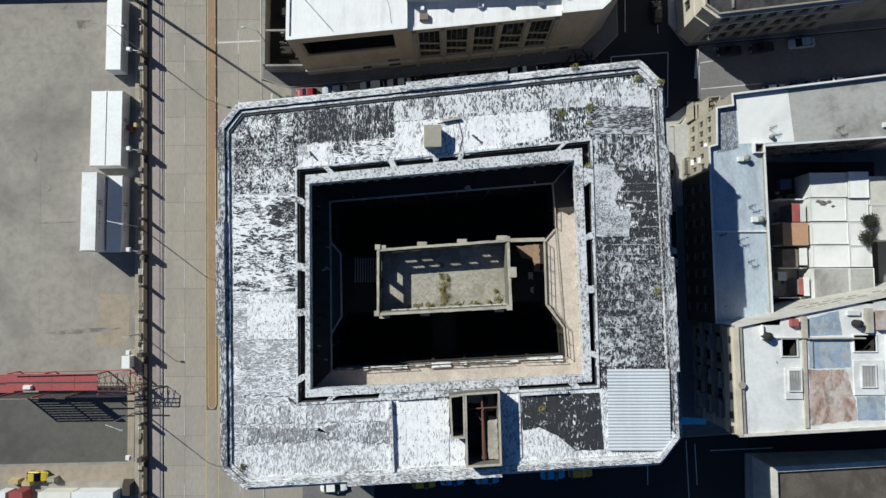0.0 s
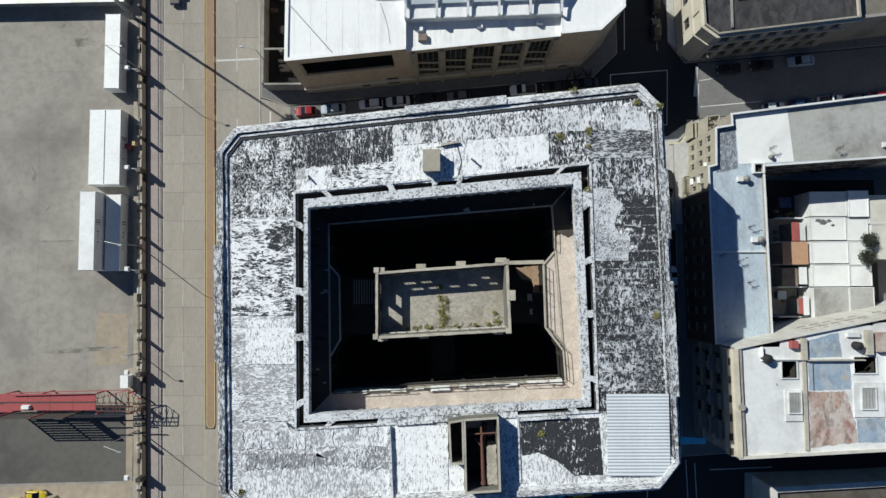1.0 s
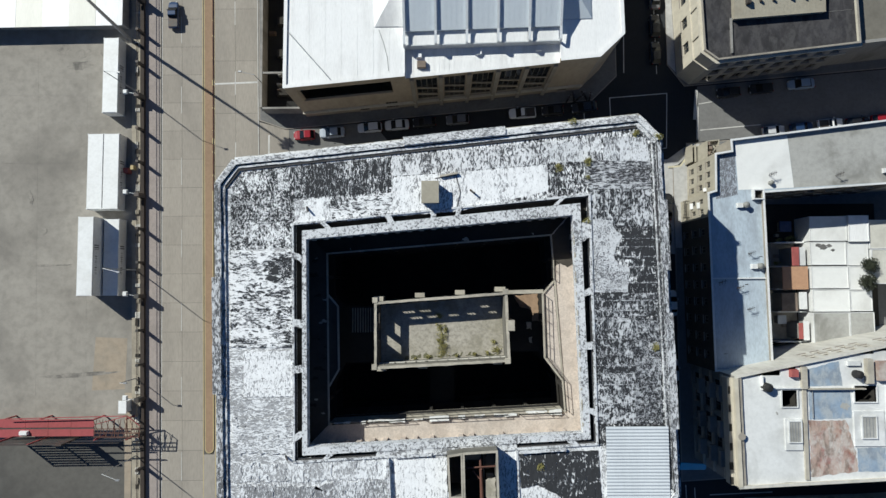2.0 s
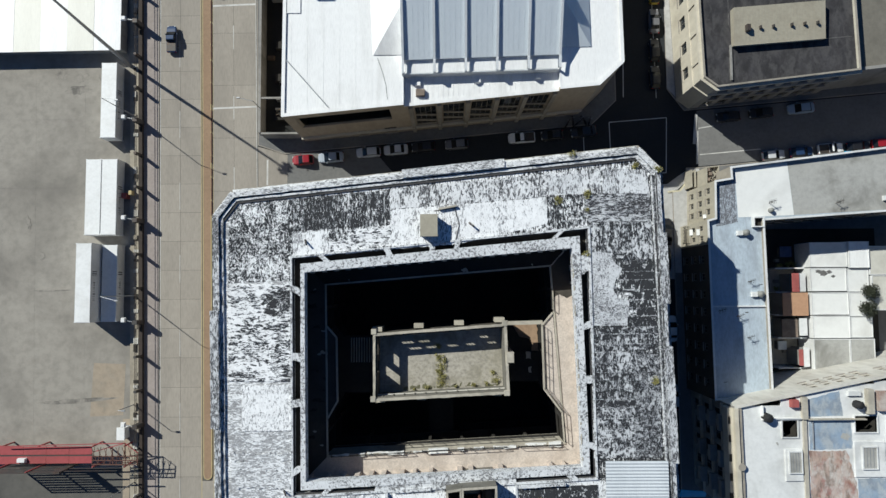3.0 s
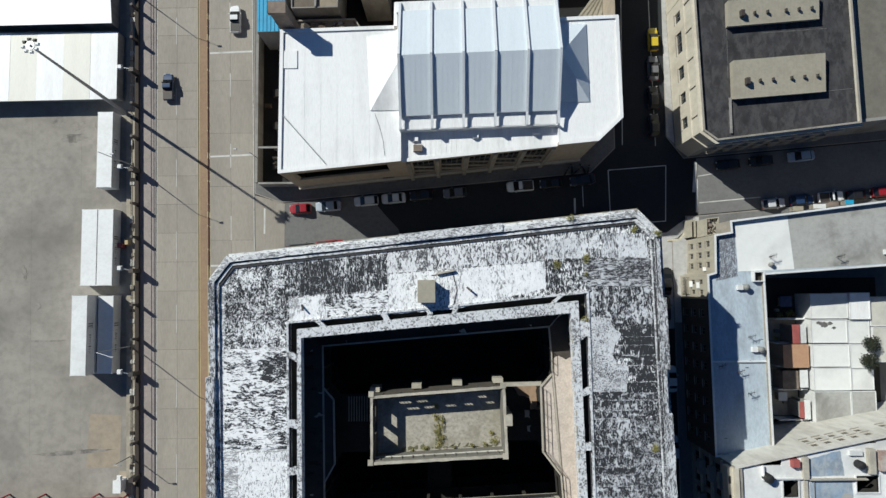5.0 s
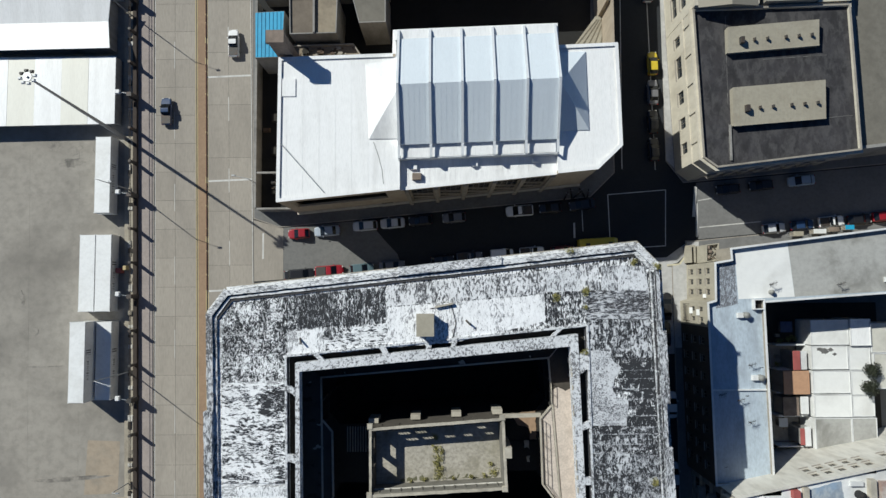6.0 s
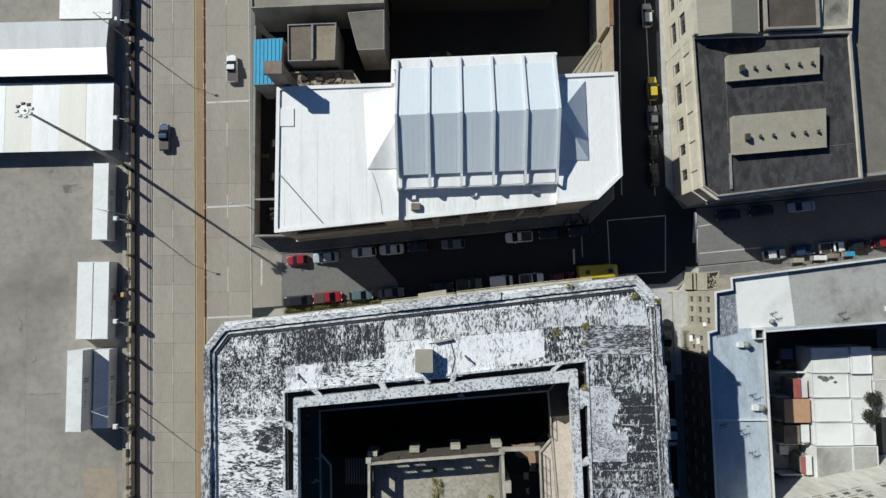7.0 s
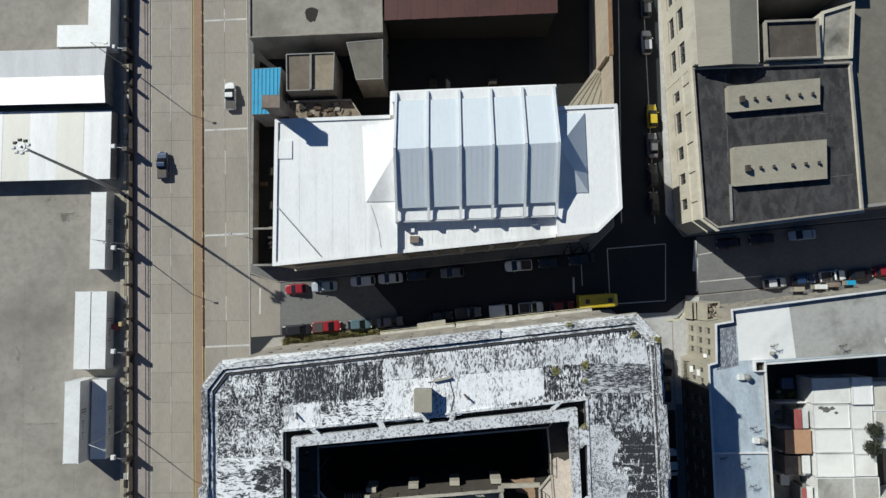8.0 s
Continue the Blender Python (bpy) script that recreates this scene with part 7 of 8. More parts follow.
part("body", box(bmesh.new(), -52.0, -50.9, -12.8, -11.0, 0, 2.1), M_CONTAINER, cabin)
part("roof", box(bmesh.new(), -52.1, -50.8, -12.9, -10.9, 2.1, 2.25, 0.02), M_CONTAINER, cabin)
cone = thing("red_bin", "red box beside the port wall", "box", (-52.2, 26.3, 0))
part("body", box(bmesh.new(), -52.7, -51.8, 25.8, 26.7, 0, 1.4, 0.06), M_REDPAINT, cone)
cone = thing("yellow_bin", "yellow hydrant box beside the port wall", "box", (-51.3, 26.6, 0))
part("body", box(bmesh.new(), -51.55, -50.95, 26.3, 27.1, 0.4, 1.4, 0.06), M_YELLOW, cone)

shed1 = thing("warehouse", "long warehouse with white sheet roof", "warehouse", (-75, 55, 0))
part("body", box(bmesh.new(), -110, -52.9, 50.4, 61.2, 0, 2.4), M_GREYWALL, shed1)
for k in range(13):
    x = -110 + 4.4 * k
    bm = bmesh.new()
    prism(bm, [(x, 50.05 + 0.012 * (x + 52)), (x + 4.38, 50.05 + 0.012 * (x + 56)), (x + 4.38, 61.2), (x, 61.2)], 2.4, 2.52 + 0.012 * (k % 3))
    part("sheet", bm, M_CREAMSHEET if k % 2 else M_WHITESHEET, shed1)
shed2 = thing("gabled_warehouse", "gabled warehouse with white and pale blue sheet roof", "warehouse", (-75, 67, 0))
part("body", box(bmesh.new(), -110, -53.9, 62.6, 70.6, 0, 2.7), M_GREYWALL, shed2)
for y0, z0, y1, z1, m in ((62.1, 3.9, 66.9, 2.9, M_WHITESHEET), (66.9, 2.9, 71.0, 3.9, M_WHITESHEET)):
    bm = bmesh.new()
    vs = [bm.verts.new(v) for d in (0, -0.12) for v in ((-110, y0 - 0.7, z0 + d), (-54.0 + (0.85 if y0 < 65 else 0), y0, z0 + d), (-54.0 + (0.85 if y1 > 68 else 0), y1, z1 + d), (-110, y1 - 0.7, z1 + d))]
    bm.faces.new(vs[:4]), bm.faces.new(vs[4:][::-1])
    for i in range(4):
        bm.faces.new((vs[i], vs[4 + i], vs[4 + (i + 1) % 4], vs[(i + 1) % 4]))
    part("roof_slope", bm, m, shed2)
shed3 = thing("port_office", "low port office with stepped white roof", "shed", (-58, 76, 0))
part("body", box(bmesh.new(), -61.6, -53.0, 71.6, 75.2, 0, 3.2), M_CONTAINER, shed3)
part("wing", box(bmesh.new(), -56.6, -53.0, 75.2, 92, 0, 3.2), M_CONTAINER, shed3)

mast = thing("light_mast", "tall steel floodlight mast behind the port wall", "light mast", (-52.6, 48.3, 0))
part("pole", tube(bmesh.new(), (-52.4, 48.3, 0), (-52.2, 50.2, 25.0), 0.32, 0.14, 14), M_GALV, mast)
part("head_frame", tube(bmesh.new(), (-52.2, 50.2, 24.65), (-52.2, 50.2, 24.8), 0.6, 0.6, 16), M_GALV, mast)
for k in range(8):
    a = k * math.tau / 8 + 0.2
    x, y = -52.2 + 0.95 * math.cos(a), 50.2 + 0.85 * math.sin(a)
    part("floodlight", box(bmesh.new(), x - 0.24, x + 0.24, y - 0.2, y + 0.2, 24.6, 24.9, 0.08), M_STEEL if 0 < k < 4 else M_CONTAINER, mast)


def street_lamp(x, y, h, dx=1.6, dy=0.0, dz=0.2):
    root = thing("street_lamp", "slender grey street lamp with a single arm", "street lamp", (x, y, 0), group="street lamps along the port wall")
    part("pole", tube(bmesh.new(), (x, y, 0), (x, y, h), 0.10, 0.05, 8), M_GALV, root)
    part("arm", tube(bmesh.new(), (x, y, h), (x + dx, y + dy, h + dz), 0.045, 0.035, 6), M_GALV, root)
    part("head", box(bmesh.new(), x + dx - 0.3, x + dx + 0.3, y + dy - 0.14, y + dy + 0.14, h + dz - 0.1, h + dz + 0.08, 0.05), M_GALV, root)


for y in (39.6, 9.9, -19.9, 69.3):
    street_lamp(wx(y) - 0.5, y, 10.6, 2.8, -0.6, 1.0)
for y, h in ((-7.6, 5.6),):
    street_lamp(wx(y) - 0.5, y, h, 0.9, 0.0)
street_lamp(-29.6, 40.0, 7.0, -2.2, 0.5)

# red steel canopy in the yard
can = thing("steel_canopy", "red sheet-roofed gantry with slatted steel side frame", "canopy", (-60, -15, 0))
for k in range(4):
    x = -69.8 + k * 3.6
    for y0, y1 in ((-16.2, -15.1), (-14.85, -13.6)):
        part("sheet", prism(bmesh.new(), [(x, y0), (x + 3.56, y0 + 0.03), (x + 3.56, y1 + 0.03), (x, y1)], 3.0, 3.1), M_REDSTEEL, can)
part("gutter", beam(bmesh.new(), (-69.8, -15.0, 2.98), (-55.4, -14.9, 2.98), 0.5, 0.1), M_STEEL, can)
LZ = 4.0
for p, q in (((-69.0, -13.3), (-49.8, -12.9)), ((-49.8, -12.9), (-47.75, -14.4)), ((-54.9, -14.25), (-49.8, -12.9)), ((-54.9, -16.1), (-47.85, -16.2)), ((-47.75, -14.4), (-47.85, -16.2)), ((-54.9, -15.5), (-47.8, -15.55)), ((-54.9, -14.9), (-47.75, -14.9)), ((-51.8, -13.45), (-51.6, -16.15)), ((-49.8, -12.9), (-49.7, -16.15))):
    part("chord", beam(bmesh.new(), (*p, LZ), (*q, LZ), 0.12, 0.12), M_REDSTEEL if q[1] > -14.5 and p[1] > -14.3 else M_RUST, can)
bm = bmesh.new()
for k in range(7):
    x = -54.9 + k * 0.95
    beam(bm, (x, -16.1, LZ), (x + 0.5, -13.4, LZ + 0.2), 0.07), beam(bm, (x + 0.9, -16.0, LZ), (x, -13.5, LZ + 0.2), 0.06)
part("lattice", bm, M_RUST, can)
for k in range(12):
    z = 0.6 + 0.49 * k
    part("slat", beam(bmesh.new(), (-69.9, -16.9, z), (-58.9 if k % 3 else -50.4, -16.8, z), 0.05, 0.27), M_STEEL, can)
part("side_panel", box(bmesh.new(), -60.1, -58.7, -16.98, -16.72, 0, 6.1), M_STEEL, can)
for x in (-69.8, -64.0, -55.4, -50.4):
    for y in (-16.8, -13.6):
        part("post", box(bmesh.new(), x - 0.1, x + 0.1, y - 0.1, y + 0.1, 0, 5.9 if y < -15 and x < -60 else 3.0), M_REDSTEEL, can)
trailer = thing("low_trailer", "long low red trailer parked in the yard", "trailer", (-77, -15.4, 0))
for y0, y1 in ((-16.9, -15.6), (-15.3, -14.0)):
    part("bed", box(bmesh.new(), -84.0, -70.1, y0, y1, 0.55, 0.85, 0.03), M_REDSTEEL, trailer)
part("spine", box(bmesh.new(), -84.0, -70.1, -15.6, -15.3, 0.45, 0.75), M_STEEL, trailer)
for x in (-82.5, -81.2, -72.5, -71.3):
    for y in (-16.6, -14.3):
        part("wheel", tube(bmesh.new(), (x, y - 0.15, 0.42), (x, y + 0.15, 0.42), 0.42, n=14), M_TYRE, trailer)
solo("roof_box", box(bmesh.new(), -67.0, -65.6, -16.0, -15.3, 3.1, 3.6, 0.1), M_CONTAINER, "white box lying on the red gantry", "box")
for x0, x1, m, lab in ((-71.5, -69.9, M_CONTAINER, "white port store with flat roof"), (-69.2, -67.2, M_REDSTEEL, "red port store with flat roof"), (-64.6, -59.6, M_CREAMSHEET, "cream port store with stained flat roof"), (-59.3, -52.9, M_CONTAINER, "bright white port store with flat roof")):
    b = thing("port_store", lab, "shed", (x0, -33, 0), group="stores at the yard's end")
    part("body", box(bmesh.new(), x0, x1, -42, -32.2, 0, 2.4), m, b)
    part("roof", box(bmesh.new(), x0 - 0.1, x1 + 0.1, -42.1, -32.1, 2.4, 2.52, 0.02), m, b)
for x, y, w in ((-69.6, -31.0, 0.9), (-67.6, -31.3, 0.8), (-63.6, -30.7, 0.7)):
    solo("tarped_crate", box(bmesh.new(), x - w, x + w, y - 0.45, y + 0.5, 0, 1.1, 0.15), M_YELLOW if w > 0.75 else M_BEIGESHEET, "yellow sheeted crate on the yard concrete", "crate", group="sheeted crates on the yard")
solo("tarpaulin", box(bmesh.new(), -52.4, -50.2, -33.5, -30.8, 0, 1.5, 0.5), M_STEEL, "dark tarpaulin over cargo beside the port wall", "tarpaulin")
for k, poly in enumerate(([(-76, -31.4), (-51.0, -31.0), (-50.9, -28.4), (-76, -29.0)], [(-51.9, -28.4), (-50.9, -28.4), (-51.0, -10.0), (-52.2, -10.0)])):
    part("stain", prism(bmesh.new(), poly, -0.02, 0.018 + 0.003 * k), M_TANPATCH, yard)
strip_y = thing("yard_strip", "oily dark patch of yard concrete", "yard", (-60, -22, 0), kind="structure")
part("patch", prism(bmesh.new(), [(-80, -28.6), (-50.6, -28.0), (-50.9, -17.8), (-80, -18.2)], -0.03, 0.016), M_YARD_DARK, strip_y)

# planting along the market's north front
verge = thing("grass_verge", "narrow verge of weedy dry grass before the market", "verge", (-18, 24.8, 0), kind="structure")
part("soil", prism(bmesh.new(), [(-25.6, 22.9), (-9.0, 24.3), (-7.6, 25.4), (-25.2, 24.0)], -0.04, 0.2), M_SOIL, verge)
bm = bmesh.new()
for k in range(2600):
    x = random.uniform(-25.3, -8.6)
    y = 23.1 + 0.0843 * (x + 25.4) + random.uniform(0, 0.95)
    tuft(bm, x, y, 0.18, 0.12, 0.2, 2, 0.22)
tagged(part("grass", bm, M_GRASS, verge), kind="stuff")
for k in range(15):
    x = -25.2 + k * 1.16 + random.uniform(-0.3, 0.3)
    weed(x, 23.75 + 0.085 * (x + 25.2) + random.uniform(-0.25, 0.3), 0.15, random.uniform(0.5, 0.85), random.uniform(0.7, 1.3), 150, "olive scrub growing on the verge before the market")
porch = thing("entrance_canopy", "pale concrete canopy on the market's front", "canopy", (-1.2, 25.6, 0))
part("slab", prism(bmesh.new(), [(-3.4, 25.2), (1.0, 25.6), (0.9, 27.0), (-3.5, 26.4)], 3.6, 3.9), M_CONC, porch)
for x, y in ((-3.2, 26.2), (0.7, 26.7)):
    part("post", box(bmesh.new(), x - 0.12, x + 0.12, y - 0.12, y + 0.12, 0.1, 3.6), M_CONC, porch)

# oil and tyre stains on the yard
def blot(cx, cy, a, b, turn, m, z):
    pts = []
    for k in range(26):
        t = k * math.tau / 26
        r = 1 + random.uniform(-0.35, 0.25)
        x, y = a * r * math.cos(t), b * r * math.sin(t)
        pts.append((cx + x * math.cos(turn) - y * math.sin(turn), cy + x * math.sin(turn) + y * math.cos(turn)))
    part("stain", prism(bmesh.new(), pts, -0.02, z), m, yard)


for k, (x, y, a, b, t) in enumerate(((-60.5, 46.2, 1.2, 0.7, 0.2), (-63.8, 47.0, 1.0, 0.8, 0.1), (-61.0, 44.2, 1.8, 0.6, 0.1), (-57.0, 46.5, 0.5, 0.9, 0.0), (-58.6, -7.0, 4.2, 0.35, 0.05), (-62.5, -7.3, 3.0, 0.25, 0.03), (-66.2, 16.5, 0.4, 0.6, 0.0), (-64.8, 10.8, 2.6, 0.12, 0.02), (-68.6, 22.0, 0.3, 0.9, 0.2)  )):
    blot(x, y, a * 1.15, b * 1.15, t, M_OILBLOT, 0.010 + 0.003 * k)
part("stain", prism(bmesh.new(), [(-57.6, -9.6), (-52.2, -9.4), (-52.0, -1.2), (-57.2, -1.0)], -0.02, 0.007), M_TANPATCH, yard)
# near-black floor painting in the shade at the bottom of the gap
void = thing("lightwell_floor", "floor of a deep lightwell, coloured black for shade", "yard", (52, 73, 0), kind="structure")
part("floor", box(bmesh.new(), 47.4, 62.4, 70.4, 76.4, 0.1, 0.2), M_CONC_DARK, void)
for x, y, w, h in ((40.95, 27.3, 0.25, 0.5), (41.3, 28.2, 0.3, 0.4), (41.0, 28.8, 0.2, 0.6)):
    solo("terrace_pot", box(bmesh.new(), x - w, x + w, y - 0.3, y + 0.3, 5.8, 5.8 + h, 0.08), M_BROWNROOF, "brown planter box on the entrance terrace", "planter", group="planters on the terrace")

low_wall = thing("verge_wall", "low pale yellow wall behind the grass verge", "wall", (-17, 23.4, 0))
bm = bmesh.new()
strip(bm, (-25.8, 22.8), (-8.2, 24.25), 0.1, 0.75, -0.1, 0.1, 0.8, 0.02)
part("wall", bm, M_YELLOW, low_wall)
for x0, x1, z, d in ((-9.0, 2.4, 5.2, 0.5), (2.6, 17.6, 6.3, 0.62), (17.8, 23.4, 5.4, 0.55)):
    a, b = between(MKT[5], MKT[4], x0), between(MKT[5], MKT[4], x1)
    bm = bmesh.new()
    strip(bm, a, b, z, z + 0.3, 0.02, d, 0.9, 0.03)
    part("front_ledge", bm, M_PARTY, market)
    bm = bmesh.new()
    for e in (0.16, 0.36):
        off = Vector((b[1] - a[1], a[0] - b[0])).normalized() * (-(d + e - 0.1))
        tube(bm, (a[0] + off.x, a[1] + off.y, z + 0.2), (b[0] + off.x, b[1] + off.y, z + 0.2), 0.05, n=6)
    for k in range(int((x1 - x0) / 1.8) + 1):
        c = between(MKT[5], MKT[4], x0 + k * 1.8)
        beam(bm, (c[0], c[1], z + 0.14), (c[0] - 0.09, c[1] + d + 0.3, z + 0.14), 0.06, 0.06)
    part("front_pipe", bm, M_CORNERKERB, market, "pale pipes on brackets")

# cables lying on the hall's roof, kiosks on the sunny pavement, motorcycles by the corner
bm = bmesh.new()
pts = [(-9.3, 43.6), (-8.6, 41.6), (-8.1, 39.6), (-7.9, 37.6)]
for a, b in zip(pts, pts[1:]):
    tube(bm, (*a, HZ + 0.02), (*b, HZ + 0.02), 0.025, n=6)
part("roof_cable", bm, M_CABLE, hall)
for x, y, w, m, lab in ((60.6, 31.45, 1.0, M_WHITEROOF, "white market stall on the pavement"), (65.4, 32.05, 0.7, M_BLUESHEET, "small blue market stall on the pavement"), (62.9, 31.75, 0.8, M_BROWNROOF, "brown market stall on the pavement"), (57.2, 31.1, 0.8, M_BEIGESHEET, "beige market stall on the pavement")):
    st = thing("market_stall", lab, "stall", (x, y, 0.12), group="stalls on the pavement")
    part("table", box(bmesh.new(), x - w, x + w, y - 0.36, y + 0.36, 0.8, 0.95, 0.02), M_WOODFRAME, st)
    part("canopy", box(bmesh.new(), x - w, x + w, y - 0.38, y + 0.38, 2.0, 2.08, 0.03), m, st)
    for dx in (-w, w):
        for dy in (-0.33, 0.33):
            part("leg", tube(bmesh.new(), (x + dx, y + dy, 0.12), (x + dx, y + dy, 2.0), 0.03, n=6), M_GALV, st)


def motorcycle(x, y, head):
    root = new("motorcycle")
    tagged(root, "dark motorcycle parked on its stand near the corner", "motorcycle", group="motorcycles by the corner")
    root.matrix_basis = pose(x, y, -0.05, 0, 0, head)

    def p(name, bm, m):
        me = bpy.data.meshes.new(name)
        bm.to_mesh(me)
        bm.free()
        me.materials.append(m)
        ob = new(name, me)
        ob.parent = root

    for dx in (-0.62, 0.62):
        p("wheel", tube(bmesh.new(), (dx, -0.06, 0.3), (dx, 0.06, 0.3), 0.3, n=14), M_TYRE)
    p("frame", beam(bmesh.new(), (-0.5, 0, 0.5), (0.45, 0, 0.62), 0.16, 0.25), M_STEEL)
    p("tank", box(bmesh.new(), -0.05, 0.4, -0.14, 0.14, 0.68, 0.9, 0.05), M_STEEL)
    p("seat", box(bmesh.new(), -0.7, -0.05, -0.13, 0.13, 0.68, 0.78, 0.03), M_TYRE)
    p("handlebar", tube(bmesh.new(), (0.45, -0.36, 1.0), (0.45, 0.36, 1.0), 0.025, n=6), M_GALV)


for k in range(5):
    motorcycle(20.4 + k * 0.9, 37.7 + 0.35 * (k % 2) + 0.08 * k, (60, 95, 40, 120, 75)[k])

# ---- vehicles ----
CARMATS = {}


def car_paint(key, c):
    if key not in CARMATS:
        CARMATS[key] = paint_mat("car_paint_" + key, c)
    return CARMATS[key]


M_CARGLASS = paint_mat("dark_car_glass", (0.012, 0.014, 0.017), 0.06)
M_CARGLASS.node_tree.nodes["Principled BSDF"].inputs["Specular IOR Level"].default_value = 0.15
M_LAMP = paint_mat("headlamp_glass", (0.55, 0.55, 0.52), 0.15)
M_TAIL = paint_mat("tail_lamp_red", (0.30, 0.02, 0.02), 0.25)


def loft(bm, stations, rnd=0.22):
    """Rounded sections along x: (x, half width, bottom, top)."""
    rings = []
    for x, w, a, b in stations:
        r = min(rnd, (b - a) * 0.45, w * 0.4)
        pts = [(-w, a), (w, a), (w, b - r), (w - r * 0.4, b - r * 0.25), (w - r, b), (-w + r, b), (-w + r * 0.4, b - r * 0.25), (-w, b - r)]
        rings.append([bm.verts.new((x, y, z)) for y, z in pts])
    bm.faces.new(rings[0][::-1]), bm.faces.new(rings[-1])
    for p, q in zip(rings, rings[1:]):
        for i in range(8):
            j = (i + 1) % 8
            bm.faces.new((p[i], p[j], q[j], q[i]))
    return bm


def vehicle(kind, x, y, heading, key, colour, label, z=-0.05, length=None):
    paint = car_paint(key, colour)
    L = length or {"hatch": 3.9, "sedan": 4.4, "pickup": 4.7, "van": 5.0, "bus": 6.8}[kind]
    W = {"hatch": 0.82, "sedan": 0.85, "pickup": 0.88, "van": 0.95, "bus": 1.1}[kind]
    f, r = L / 2, -L / 2
    root = new("car" if kind in ("hatch", "sedan") else {"pickup": "pickup_truck", "van": "van", "bus": "minibus"}[kind])
    tagged(root, label, "car" if kind in ("hatch", "sedan") else {"pickup": "pickup", "van": "van", "bus": "minibus"}[kind])
    root.matrix_basis = pose(x, y, z, 0, 0, heading)

    def p(name, bm, m, parent=root, lab=""):
        me = bpy.data.meshes.new(name)
        bmesh.ops.recalc_face_normals(bm, faces=bm.faces)
        bm.to_mesh(me)
        bm.free()
        me.materials.append(m)
        ob = new(name, me)
        ob.parent = parent
        return ob

    if kind in ("hatch", "sedan"):
        body = [(r, W * 0.62, 0.36, 0.66), (r + 0.06, W * 0.80, 0.32, 0.76), (r + 0.22, W * 0.94, 0.26, 0.86), (r + 0.7, W, 0.22, 0.92), (f - 1.35, W, 0.22, 0.90), (f - 0.6, W * 0.98, 0.24, 0.82), (f - 0.25, W * 0.88, 0.28, 0.74), (f - 0.08, W * 0.72, 0.32, 0.66), (f, W * 0.52, 0.36, 0.56)]
        c0 = r + (0.12 if kind == "hatch" else 0.62)
        cab = [(c0, W * 0.80, 0.84, 0.90), (c0 + 0.45, W * 0.76, 0.84, 1.36), (c0 + 0.6, W * 0.75, 0.84, 1.40), (f - 2.0, W * 0.75, 0.84, 1.42), (f - 1.75, W * 0.76, 0.84, 1.36), (f - 1.05, W * 0.84, 0.84, 0.88)]
        top = (c0 + 0.48, f - 1.85, 1.40)
    elif kind == "pickup":
        body = [(r, W * 0.84, 0.42, 0.84), (r + 0.08, W * 0.95, 0.36, 0.90), (r + 0.3, W, 0.34, 0.93), (f - 1.4, W, 0.34, 0.95), (f - 0.55, W * 0.97, 0.36, 0.89), (f - 0.2, W * 0.86, 0.38, 0.80), (f - 0.05, W * 0.70, 0.42, 0.70), (f, W * 0.54, 0.44, 0.62)]
        cab = [(r + 1.75, W * 0.82, 0.9, 1.30), (r + 1.95, W * 0.80, 0.9, 1.52), (f - 1.85, W * 0.80, 0.9, 1.52), (f - 1.1, W * 0.86, 0.9, 0.96)]
        top = (r + 1.9, f - 1.9, 1.52)
    else:
        h = 1.9 if kind == "van" else 2.55
        body = [(r, W * 0.95, 0.4, h * 0.97), (r + 0.1, W, 0.32, h), (f - 1.3, W, 0.32, h), (f - 0.6, W * 0.97, 0.32, h * 0.62 if kind == "van" else h * 0.96), (f, W * 0.86, 0.4, h * 0.45 if kind == "van" else h * 0.8)]
        cab = [(f - 1.32, W * 0.9, h * 0.55, h * 0.96), (f - 1.25, W * 0.9, h * 0.55, h * 0.97), (f - 0.5, W * 0.93, h * 0.5, h * 0.60)]
        top = None
    p("body", loft(bmesh.new(), body), paint)
    p("glasshouse", loft(bmesh.new(), cab, 0.12), M_CARGLASS)
    if top:
        a, b, zt = top
        rf = p("roof", loft(bmesh.new(), [(a, W * 0.68, zt - 0.03, zt), (a + 0.1, W * 0.72, zt - 0.03, zt + 0.03), (b - 0.12, W * 0.72, zt - 0.03, zt + 0.035), (b, W * 0.68, zt - 0.03, zt + 0.01)], 0.03), paint)
    if kind == "pickup":
        p("load_bed", box(bmesh.new(), r + 0.15, r + 1.68, -W * 0.84, W * 0.84, 0.9, 0.965), M_STEEL)
    if kind == "bus":
        for k in range(3):
            p("roof_hatch", box(bmesh.new(), r + 1.0 + k * 1.8, r + 1.7 + k * 1.8, -0.35, 0.35, 2.53, 2.64, 0.05), M_STEEL if k != 1 else paint)
        for s in (-1, 1):
            p("side_window", box(bmesh.new(), r + 0.4, f - 1.2, s * W - 0.02, s * W + 0.02, 1.35, 2.05), M_CARGLASS)
    wb = L * 0.30
    for wx_ in (-wb, wb):
        for s in (-1, 1):
            w = p("wheel", tube(bmesh.new(), (wx_, s * (W - 0.19), 0.31), (wx_, s * (W + 0.015), 0.31), 0.31, 0.30, 16), M_TYRE)
            p("rim", tube(bmesh.new(), (wx_, s * (W + 0.01), 0.31), (wx_, s * (W + 0.025), 0.31), 0.19, 0.16, 12), M_GALV, w)
    for s in (-1, 1):
        zl = 0.62 if kind in ("hatch", "sedan") else 0.75
        p("headlight", box(bmesh.new(), f - 0.20, f - 0.03, s * W * 0.62 - 0.16, s * W * 0.62 + 0.16, zl - 0.07, zl + 0.07, 0.02), M_LAMP)
